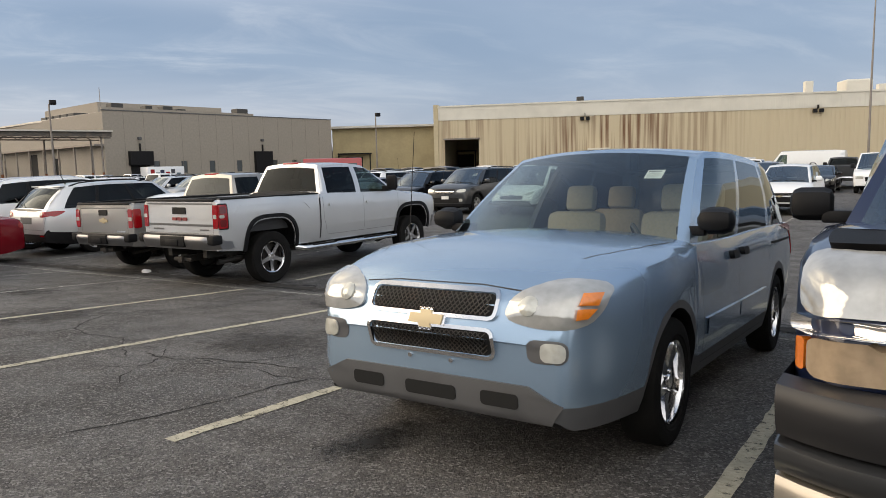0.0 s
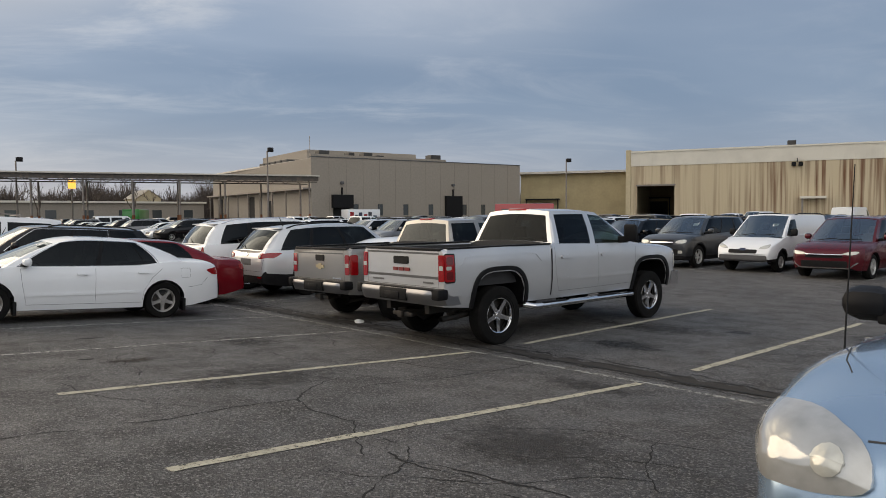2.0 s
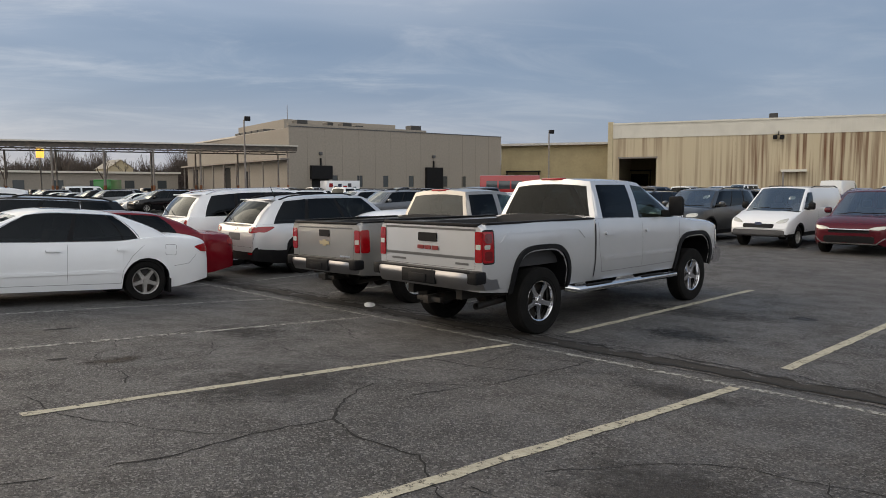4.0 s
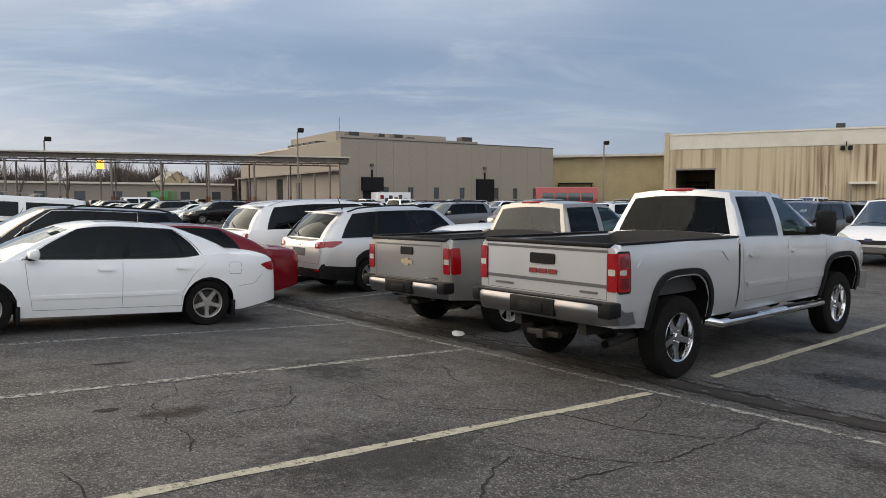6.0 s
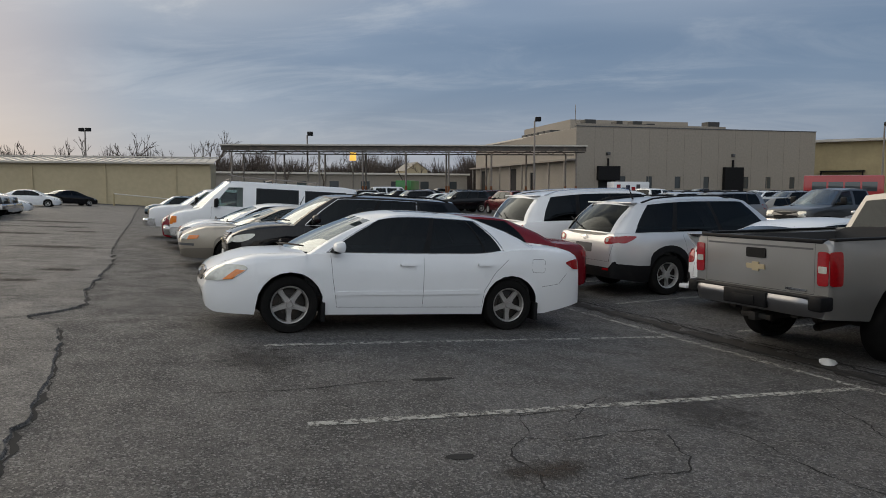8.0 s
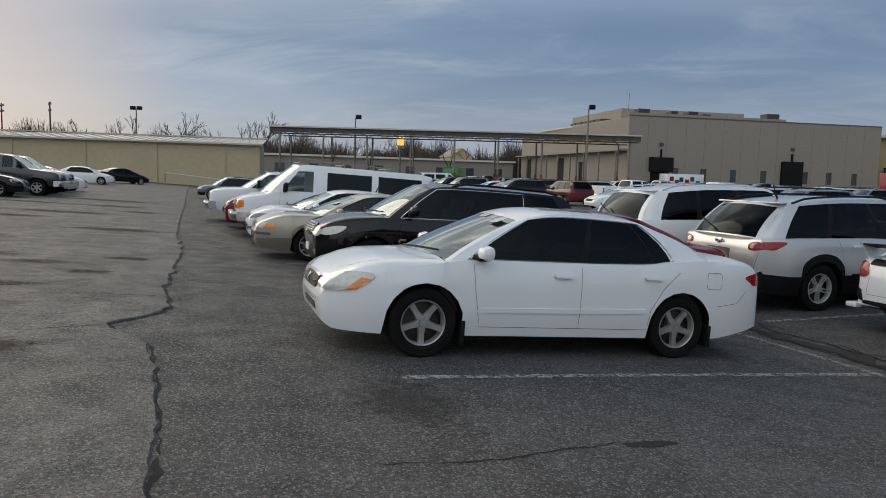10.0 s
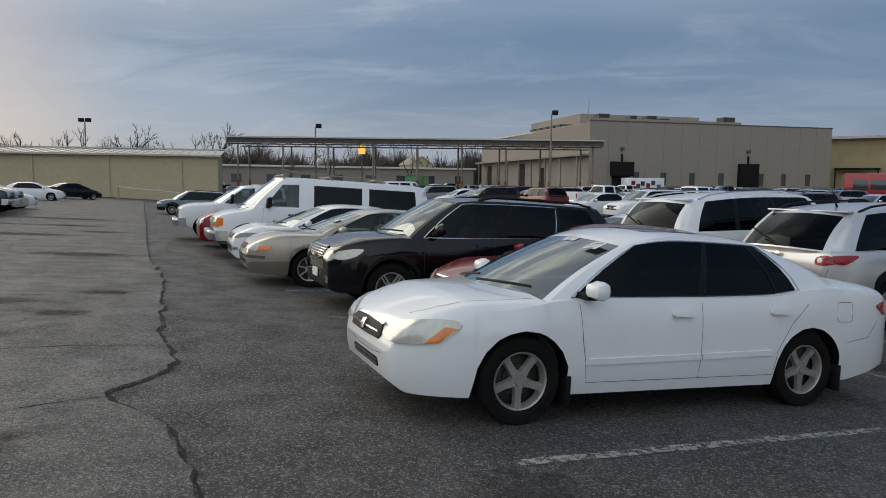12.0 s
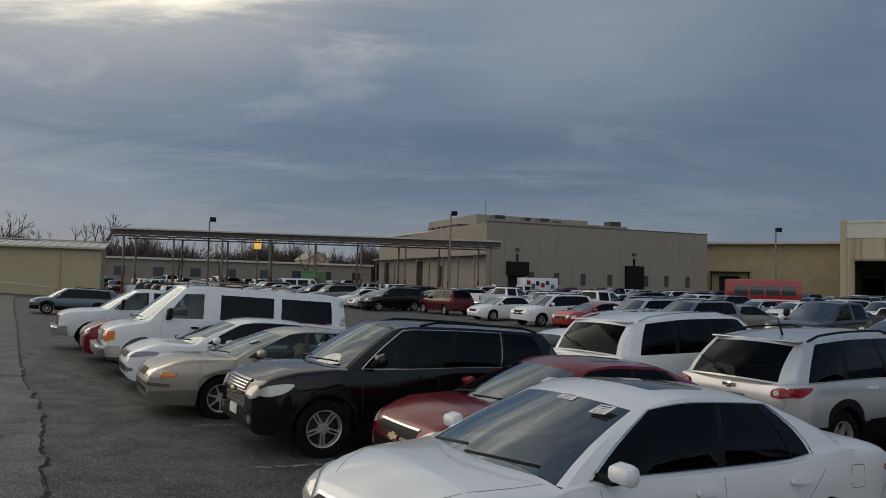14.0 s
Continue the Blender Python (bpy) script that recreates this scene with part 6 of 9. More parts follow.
def undercar(thing, sh, P, hi):
    """Axle, frame rails, hitch and exhaust seen under a truck."""
    s = sh.s
    bm = bmesh.new()
    for sgn in (1, -1):
        box(bm, sh.xr + 0.1, sh.xf - 0.3, sgn * 0.45 - 0.05, sgn * 0.45 + 0.05, 0.50, 0.64)
    part("frame_rail", bm, DARKMETAL, thing, smooth=False)
    for ax in (s["wb"] / 2, -s["wb"] / 2):
        bm = bmesh.new()
        tube(bm, [(ax, -s["w"] / 2 + 0.25, s["r"]), (ax, s["w"] / 2 - 0.25, s["r"])], 0.06, 8)
        lathe(bm, [(0.001, -0.14), (0.13, -0.10), (0.17, 0), (0.13, 0.10), (0.001, 0.14)], 12, m=Matrix.Translation((ax, 0, s["r"])))
        part("axle", bm, DARKMETAL, thing)
    bm = bmesh.new()
    tube(bm, [(-s["wb"] / 2 + 1.2, -0.55, 0.48), (-s["wb"] / 2 - 0.3, -0.62, 0.46), (sh.xr + 0.12, -0.72, 0.44)], 0.042, 10, cap=False)
    part("exhaust_pipe", bm, DARKMETAL, thing)
    bm = bmesh.new()
    box(bm, sh.xr - 0.05, sh.xr + 0.5, -0.05, 0.05, 0.42, 0.52, 0.008)
    box(bm, sh.xr + 0.0, sh.xr + 0.06, -0.22, 0.22, 0.44, 0.50, 0.008)
    part("tow_hitch", bm, DARKMETAL, thing)


def bed_rails(thing, sh, P, hi):
    """Black caps on the bed sides and tailgate."""
    xr, xc = sh.xr, sh.s["cab"][3] - 0.12
    z = sh.top(xr + 0.4)
    for sgn in (1, -1):
        bm = bmesh.new()
        box(bm, xr + 0.06, xc, sgn * (sh.hw - 0.055) - 0.05, sgn * (sh.hw - 0.055) + 0.035, z - 0.004, z + 0.022, 0.008)
        part("bed_rail_cap", bm, BLACK, thing)
    bm = bmesh.new()
    box(bm, xr - 0.012, xr + 0.07, -sh.hw + 0.10, sh.hw - 0.10, z - 0.03, z + 0.012, 0.01)
    part("tailgate_cap", bm, BLACK, thing)
    bm = bmesh.new()
    for k in range(-6, 7):
        box(bm, xr + 0.08, xc, k * 0.125 - 0.03, k * 0.125 + 0.03, 0.885, 0.905)
    part("bed_liner", bm, BLACK, thing, smooth=False)


def running_board(z, m=None):
    def fn(thing, sh, P, hi):
        s = sh.s
        for sgn in (1, -1):
            bm = bmesh.new()
            x0, x1 = -s["wb"] / 2 + s["arch"] + 0.12, s["wb"] / 2 - s["arch"] - 0.05
            tube(bm, [(x0 - 0.05, sgn * (sh.hw - 0.10), z + 0.03), (x0 + 0.06, sgn * (sh.hw + 0.02), z), (x1 - 0.06, sgn * (sh.hw + 0.02), z), (x1 + 0.05, sgn * (sh.hw - 0.1), z + 0.03)], 0.048, 10)
            part("running_board", bm, m or CHROME, thing)
            bm = bmesh.new()
            for xx in (lerp(x0, x1, 0.2), lerp(x0, x1, 0.72)):
                box(bm, xx - 0.3, xx + 0.3, sgn * (sh.hw + 0.02) - 0.04, sgn * (sh.hw + 0.02) + 0.04, z + 0.035, z + 0.055, 0.006)
            part("step_pad", bm, BLACK, thing)
    return fn


def place(ob, x, y, heading, mode=None):
    """Stand a vehicle on the ground: x, y of the middle between the axles, heading in degrees from +x."""
    a = radians(heading)
    u = Vector((math.cos(a), math.sin(a)))
    v = Vector((-u.y, u.x))
    zf, zr = gz(x + u.x * 1.4, y + u.y * 1.4), gz(x - u.x * 1.4, y - u.y * 1.4)
    zl, zq = gz(x + v.x * 0.75, y + v.y * 0.75), gz(x - v.x * 0.75, y - v.y * 0.75)
    X = Vector((u.x * 2.8, u.y * 2.8, zf - zr)).normalized()
    Y = Vector((v.x * 1.5, v.y * 1.5, zl - zq)).normalized()
    Z = X.cross(Y).normalized()
    Y = Z.cross(X)
    m = Matrix((X, Y, Z)).transposed().to_4x4()
    m.translation = (x, y, (zf + zr) / 2 - 0.004)
    if ob is not None:
        ob.matrix_basis = m
    return m


W, BK, SV = PAINTS["white"], PAINTS["black"], PAINTS["silver"]

SUNROOF = mat("sunroof_glass", (0.02, 0.022, 0.025), 0.08, spec=0.8)
# white four-door saloon
s = sedan("saloon_car", L=4.76, w=1.815, H=1.45, wb=2.74, fo=0.95, r=0.322, paint=PAINTS["white"], style="chunk", spokes=5, rim_mat=DULL_ALLOY, tint={"windshield": GLASS_CLEAR, "rear_window": GLASS_TINT}, hood=0.775, nose_k=0.36, belt=0.925, tail_k=0.17, tail_r=0.45, cab=(1.17, 0.34, -1.10, -1.74))
xf, xr = ends(s)
sedan_doors(s, 0.925)
s["patches"] += [
    ("headlight", "f", [(0.40, 0.60), (0.53, 0.575), (0.70, 0.575), (0.81, 0.595), (0.845, 0.715), (0.825, 0.765), (0.66, 0.735), (0.49, 0.675)], LAMP, dict(off=0.016, thick=0.03, dense=0.03, rings=6, label="yellowed headlight lens")),
    ("indicator", "f", [(0.768, 0.592), (0.806, 0.602), (0.838, 0.70), (0.812, 0.712)], AMBER, dict(off=0.022, thick=0.02)),
    ("taillight", "r", [(0.52, 0.80), (0.86, 0.79), (0.89, 0.88), (0.84, 0.925), (0.55, 0.93)], RED, dict(off=0.008, thick=0.02)),
    ("grille", "f", [(-0.36, 0.55), (0.36, 0.55), (0.40, 0.60), (0.33, 0.655), (-0.33, 0.655), (-0.40, 0.60)], BLACK, dict(off=0.012, thick=0.03, dense=0.025, rings=6, both=False)),
    ("lower_grille", "f", rrect(-0.33, 0.33, 0.335, 0.405, 0.025), BLACK, dict(off=0.003, thick=0.02, both=False)),
    ("number_plate", "r", rrect(-0.16, 0.16, 0.66, 0.80, 0.01), PAPER, dict(off=0.012, thick=0.01, both=False)),
    ("side_taillight", "l", [(xr + 0.03, 0.785), (xr + 0.22, 0.80), (xr + 0.17, 0.925), (xr + 0.03, 0.925)], RED, dict(off=0.010, thick=0.02)),
    ("sunroof", "t", rrect(-0.55, 0.05, -0.40, 0.40, 0.06), SUNROOF, dict(off=0.003, thick=0.008, both=False)),
    ("emblem", "f", rrect(-0.04, 0.04, 0.57, 0.64, 0.02), CHROME, dict(off=0.032, thick=0.02, both=False, rings=2)),
]
s["strips"] += [gap("r", [(-0.75, 0.78), (0.75, 0.78)], both=False), gap("l", [(-1.80, 0.56), (-2.05, 0.60), (-2.18, 0.74)]), gap("l", rrect(-1.84, -1.66, 0.74, 0.91, 0.03), closed=True),
                gap("f", [(-0.42, 0.46), (-0.2, 0.435), (0.2, 0.435), (0.42, 0.46)], both=False),
                ("grille_bar", "f", [(-0.34, 0.60), (0.34, 0.60)], 0.012, CHROME, dict(off=0.022, thick=0.014, both=False)),
                ("grille_trim", "f", [(-0.36, 0.657), (0, 0.672), (0.36, 0.657)], 0.018, CHROME, dict(off=0.020, thick=0.014, both=False)),
                gap("t", [(xr + 0.60, -0.62), (xr + 0.60, 0.62)], both=False)]


def mud_flaps(thing, sh, P, hi):
    s = sh.s
    for ax in (s["wb"] / 2, -s["wb"] / 2):
        for sgn in (1, -1):
            bm = bmesh.new()
            x = ax - s["arch"] - 0.005
            box(bm, x - 0.02, x + 0.03, sgn * (sh.hw - 0.10) - 0.11, sgn * (sh.hw - 0.10) + 0.10, 0.13, 0.36, 0.015)
            part("mud_flap", bm, BLACK, thing)


s["extras"] = [cockpit(CAB_DARK, 0.05, 0.42), wipers, mud_flaps, window_sticker((0.06, 1.335, 0.17, 0.035), (0.46, 1.30, 0.13, 0.05)), window_frame(CHROME, 0.06, 0.845, 0.76), bars("grille_slat", "f", (-0.31, 0.31), (0.34, 0.40), 2, GREYPL, 0.012, 0.01)]
accord = build_car(s, "white four-door saloon with tinted windows and dull alloy wheels")
place(accord, -16.85, -3.66, -90)

# ---- silver crew-cab pickup ----
s = pickup("pickup_truck", paint=SV, style="chunk", spokes=5, rim_mat=CHROME, H=2.00, cab_mat=CAB_DARK, bed=1.43, belt=1.41, hood=1.35, L=5.95, w=1.93, sill=0.58, arch_n=3.4, arch_h=1.22,
           tint={"windshield": GLASS_CLEAR, "rear_window": GLASS_REAR}, r=0.43, arch=0.53)
xf, xr = ends(s)
arch_trim(s, BLACK, 0.06, 0.03)
s["patches"] = [
    ("taillight", "r", rrect(0.835, 0.945, 0.985, 1.35, 0.02), RED, dict(off=0.014, thick=0.03, label="red and clear tail lamp")),
    ("side_taillight", "l", rrect(xr + 0.005, xr + 0.16, 0.985, 1.35, 0.02), RED, dict(off=0.014, thick=0.03)),
    ("lamp_cell", "l", rrect(xr + 0.025, xr + 0.135, 1.215, 1.325, 0.03), RED_DEEP, dict(off=0.018, thick=0.01, rings=2)), ("lamp_cell", "l", rrect(xr + 0.025, xr + 0.135, 1.01, 1.12, 0.03), RED_DEEP, dict(off=0.018, thick=0.01, rings=2)),
    ("lamp_clear", "l", rrect(xr + 0.02, xr + 0.10, 1.145, 1.195, 0.015), LAMP, dict(off=0.018, thick=0.01, rings=2)),
    ("lamp_bezel", "l", rrect(xr + 0.003, xr + 0.18, 0.965, 1.37, 0.03), BLACK, dict(off=0.008, thick=0.02)),
    ("reversing_light", "r", rrect(0.85, 0.93, 1.14, 1.20, 0.01), LAMP, dict(off=0.016, thick=0.008)),
    ("tailgate_handle", "r", rrect(-0.17, 0.17, 1.20, 1.31, 0.02), BLACK, dict(off=0.014, thick=0.02, both=False)),
    ("headlight", "f", rrect(0.58, 0.92, 0.90, 1.14, 0.03), LAMP, dict(off=0.01, thick=0.02)),
    ("grille", "f", rrect(-0.54, 0.54, 0.80, 1.16, 0.05), BLACK, dict(off=0.008, thick=0.02, both=False)),
    ("door_handle", "l", rrect(0.46, 0.70, 1.20, 1.25, 0.02), SV, dict(off=0.035, thick=0.03, rings=2)),
    ("door_handle", "l", rrect(-0.58, -0.34, 1.20, 1.25, 0.02), SV, dict(off=0.035, thick=0.03, rings=2)),
    ("emblem_bar", "r", rrect(-0.20, -0.09, 1.10, 1.15, 0.012), EMBLEM_RED, dict(off=0.018, thick=0.012, both=False, label="red maker's badge")),
    ("emblem_bar", "r", rrect(-0.065, 0.045, 1.10, 1.15, 0.012), EMBLEM_RED, dict(off=0.018, thick=0.012, both=False, label="red maker's badge")),
    ("emblem_bar", "r", rrect(0.07, 0.18, 1.10, 1.15, 0.012), EMBLEM_RED, dict(off=0.018, thick=0.012, both=False, label="red maker's badge")),
    ("badge", "r", rrect(0.42, 0.70, 0.945, 0.97, 0.008), GREYPL, dict(off=0.008, thick=0.006, both=False)),
    ("badge", "r", rrect(-0.72, -0.50, 0.945, 0.97, 0.008), GREYPL, dict(off=0.008, thick=0.006, both=False)),
]
s["strips"] += [gap("r", [(-0.825, 0.90), (-0.825, 1.41)], both=False), gap("r", [(0.825, 0.90), (0.825, 1.41)], both=False), gap("r", [(-0.825, 0.90), (0.825, 0.90)], both=False),
                ("tailgate_groove", "r", [(-0.83, 1.03), (0.83, 1.03)], 0.035, GREYPL, dict(off=0.004, both=False)), ("tailgate_groove", "r", [(-0.84, 1.365), (0.84, 1.365)], 0.025, GREYPL, dict(off=0.003, both=False)),
                gap("l", [(1.48, 1.36), (1.44, 0.70), (0.40, 0.69), (0.40, 1.38)]), gap("l", [(0.40, 0.69), (-0.62, 0.69), (-0.70, 0.98), (-0.72, 1.38)]), ("cab_gap", "l", [(-0.80, 0.64), (-0.80, 1.41)], 0.03, GAP, dict(off=0.004)),
                ("door_moulding", "l", [(1.38, 0.88), (0.44, 0.88)], 0.05, SV, dict(off=0.012, thick=0.014)), ("door_moulding", "l", [(0.36, 0.88), (-0.62, 0.88)], 0.05, SV, dict(off=0.012, thick=0.014)),
                ("body_crease", "l", [(-0.86, 1.20), (-1.05, 1.20), (-1.16, 1.30), (-1.30, 1.325), (xr + 0.50, 1.325), (xr + 0.40, 1.30), (xr + 0.30, 1.20)], 0.022, SV, dict(off=0.008, thick=0.01))]


DULL = mat("dull_chrome", (0.26, 0.26, 0.27), 0.36, 1.0, stain=0.3, stain_scale=6, stain_color=(0.25, 0.24, 0.23))


def plate_recess(thing, sh, P, hi):
    """Black number plate recess and hitch step in the middle of the rear bumper."""
    zb = 0.665 if sh.s["r"] > 0.4 else 0.575
    bm = bmesh.new()
    box(bm, sh.xr - 0.18, sh.xr - 0.10, -0.31, 0.31, zb + 0.03, zb + 0.20, 0.015)
    part("plate_recess", bm, BLACK, thing)
    bm = bmesh.new()
    box(bm, sh.xr - 0.192, sh.xr - 0.178, -0.16, 0.16, zb + 0.05, zb + 0.15, 0.006)
    part("plate_frame", bm, BLACK, thing)
    for sgn in (1, -1):
        bm = bmesh.new()
        box(bm, sh.xr - 0.13, sh.xr + 0.06, sgn * (sh.hw - 0.085) - 0.085, sgn * (sh.hw - 0.085) + 0.085, zb + 0.07, zb + 0.225, 0.03)
        part("corner_step", bm, BLACK, thing)


def high_brake_light(thing, sh, P, hi):
    bm = bmesh.new()
    x = sh.s["cab"][2]
    box(bm, x - 0.03, x + 0.06, -0.20, 0.20, sh.roof(x) + 0.018, sh.roof(x) + 0.062, 0.015)
    part("high_brake_light", bm, RED, thing)


s["extras"] = [cockpit(CAB_DARK, 0.45, 0.80, 0.42), bumper_bar(False, 0.66, 0.875, 0.17, DULL, top=BLACK), plate_recess, bumper_bar(True, 0.58, 0.82, 0.14, CHROME), undercar, bed_rails, running_board(0.50), high_brake_light,
               antenna(1.75, -0.85, 1.36, 0.7)]
gmc = build_car(s, "silver crew-cab pickup truck with chrome bumper and tall tyres", "pickup truck")
place(gmc, -11.09, 2.42, 90)

# ---- grey extended-cab pickup ----
s = pickup("pickup_truck", paint=PAINTS["pewter"], L=5.72, w=1.95, wb=3.65, fo=0.96, style="twin", spokes=6, H=1.86, bed=1.36, belt=1.24, hood=1.18, r=0.385, arch=0.48, sill=0.50, arch_n=2.8, arch_h=1.1, cab_back=-0.58, cab_front=1.42,
           tint={"windshield": GLASS_CLEAR, "rear_window": GLASS_CAB}, panes=[(0.06, 0.52, GLASS_GREEN), (0.58, 0.93, GLASS_TINT)])
xf, xr = ends(s)
s["patches"] = [
    ("taillight", "r", rrect(0.82, 0.95, 0.90, 1.25, 0.03), RED, dict(off=0.012, thick=0.03, label="red and clear tail lamp")),
    ("side_taillight", "l", rrect(xr + 0.005, xr + 0.16, 0.90, 1.25, 0.03), RED, dict(off=0.012, thick=0.03)),
    ("reversing_light", "r", rrect(0.835, 0.935, 1.03, 1.10, 0.01), LAMP, dict(off=0.016, thick=0.008)),
    ("tailgate_handle", "r", rrect(-0.14, 0.14, 1.13, 1.24, 0.02), BLACK, dict(off=0.014, thick=0.02, both=False)),
    ("emblem", "r", shift(bowtie(0.27, 0.10), 0, 1.03), GOLD, dict(off=0.016, thick=0.012, both=False, rings=2, label="gold maker's badge")),
    ("headlight", "f", rrect(0.58, 0.92, 0.74, 1.0, 0.03), LAMP, dict(off=0.01, thick=0.02)),
    ("grille", "f", rrect(-0.54, 0.54, 0.68, 1.0, 0.05), BLACK, dict(off=0.008, thick=0.02, both=False)),
    ("door_handle", "l", rrect(0.18, 0.42, 1.05, 1.10, 0.02), BLACK, dict(off=0.035, thick=0.03, rings=2)),
    ("badge", "r", rrect(-0.70, -0.42, 0.82, 0.845, 0.008), CHROME, dict(off=0.008, thick=0.006, both=False)),
]
s["strips"] = [gap("r", [(-0.78, 0.80), (-0.78, 1.34)], both=False), gap("r", [(0.78, 0.80), (0.78, 1.34)], both=False), gap("r", [(-0.78, 0.80), (0.78, 0.80)], both=False),
               ("tailgate_groove", "r", [(-0.76, 1.27), (0.76, 1.27)], 0.02, GREYPL, dict(off=0.003, both=False)), gap("l", [(1.38, 1.2), (1.34, 0.55), (0.12, 0.53), (0.12, 1.22)]), gap("l", [(0.12, 0.53), (-0.5, 0.53), (-0.55, 1.22)]),
               ("cab_gap", "l", [(-0.66, 0.5), (-0.66, 1.33)], 0.03, GAP, dict(off=0.004))]
s["extras"] = [cockpit(CAB_DARK, 0.35, 0.75, 0.42), bumper_bar(False, 0.57, 0.775, 0.16, DULL, width=1.86, top=BLACK), plate_recess, bumper_bar(True, 0.46, 0.70, 0.14, CHROME), undercar, bed_rails, high_brake_light]
chevy = build_car(s, "grey pickup truck with a gold badge on its tailgate", "pickup truck")
place(chevy, -14.15, 2.86, 90)

# ---- silver-white crossover seen from the back ----
PEARL = PAINTS["pearl"]
s = suv("crossover_car", L=5.2, w=1.99, H=1.79, wb=3.02, fo=1.0, r=0.365, belt=1.12, hood=1.0, paint=paint("champagne_white", (0.60, 0.605, 0.615), 0.5), clad=2, style="twin", spokes=5, tail_k=0.2, tail_r=0.6, rw_h=(0.04, 0.90), rw_q=0.88, deck_bow=0.14)
xf, xr = ends(s)
s["cab"] = (1.18, 0.42, xr + 0.66, xr + 0.12)
s["roof"] = [(xr, 1.50), (xr + 0.6, 1.655), (-0.9, 1.735), (0.1, 1.72), (0.5, 1.66), (0.8, 1.59)]
s["patches"] = [
    ("taillight", "r", [(0.66, 0.975), (0.80, 0.965), (0.93, 1.0), (0.94, 1.10), (0.78, 1.11), (0.66, 1.07)], RED, dict(off=0.012, thick=0.025)),
    ("reversing_light", "r", rrect(0.70, 0.785, 1.0, 1.075, 0.037), LAMP, dict(off=0.018, thick=0.01)),
    ("side_taillight", "l", [(xr + 0.10, 1.0), (xr + 0.24, 0.975), (xr + 0.36, 1.02), (xr + 0.52, 1.10), (xr + 0.26, 1.11), (xr + 0.10, 1.10)], RED, dict(off=0.017, thick=0.02)),
    ("number_plate_recess", "r", rrect(-0.27, 0.27, 0.80, 0.96, 0.02), GREYPL, dict(off=0.003, thick=0.01, both=False)),
    ("emblem", "r", shift(bowtie(0.22, 0.08), 0, 1.06), CHROME, dict(off=0.014, thick=0.01, both=False, rings=2)),
    ("headlight", "f", rrect(0.55, 0.92, 0.66, 0.84, 0.03), LAMP, dict(off=0.01, thick=0.02)),
    ("grille", "f", rrect(-0.5, 0.5, 0.5, 0.8, 0.05), BLACK, dict(off=0.006, thick=0.02, both=False)),
    ("door_handle", "l", rrect(0.0, 0.22, 0.98, 1.02, 0.015), PEARL, dict(off=0.03, thick=0.03, rings=2)),
    ("door_handle", "l", rrect(-0.95, -0.73, 1.0, 1.04, 0.015), PEARL, dict(off=0.03, thick=0.03, rings=2)),
    ("bumper_reflector", "r", rrect(0.62, 0.80, 0.50, 0.54, 0.01), RED, dict(off=0.01, thick=0.012)),
]
s["strips"] = [gap("r", [(-0.80, 0.66), (0.80, 0.66)], both=False), gap("r", [(0.80, 0.66), (0.86, 0.95)]), gap("l", [(1.05, 1.08), (1.0, 0.42), (-0.1, 0.4), (-0.1, 1.1)]), gap("l", [(-0.1, 0.4), (-1.0, 0.4), (-1.2, 1.1)]),
               ("side_moulding", "l", [(0.95, 0.55), (-0.95, 0.56)], 0.05, BLACK, dict(off=0.012, thick=0.014))]


def rear_wiper(thing, sh, P, hi):
    bm = bmesh.new()
    xb = sh.s["cab"][3]
    tube(bm, [(xb - 0.15, 0.02, sh.top(xb) + 0.10), (xb - 0.12, 0.25, sh.top(xb) + 0.18), (xb - 0.08, 0.48, sh.top(xb) + 0.27)], 0.012, 5)
    part("rear_wiper", bm, BLACK, thing)


def spoiler(thing, sh, P, hi):
    bm = bmesh.new()
    x = sh.s["cab"][2]
    w = sh.s["wr"] / 2 - 0.06
    box(bm, x - 0.12, x + 0.03, -w, w, sh.roof(x) + 0.008, sh.roof(x) + 0.036, 0.012)
    part("roof_spoiler", bm, sh.s["paint"], thing)


def fin(thing, sh, P, hi):
    bm = bmesh.new()
    x = sh.s["cab"][2] + 0.3
    tube(bm, [(x, -0.2, sh.roof(x) + 0.02), (x - 0.12, -0.2, sh.roof(x) + 0.30)], [0.02, 0.004], 6)
    part("roof_antenna", bm, BLACK, thing)


s["extras"] = [roof_rails, rear_wiper, spoiler, fin]
traverse = build_car(s, "pale silver crossover with black roof rails and red tail lamps")
place(traverse, -19.42, 3.70, 90)

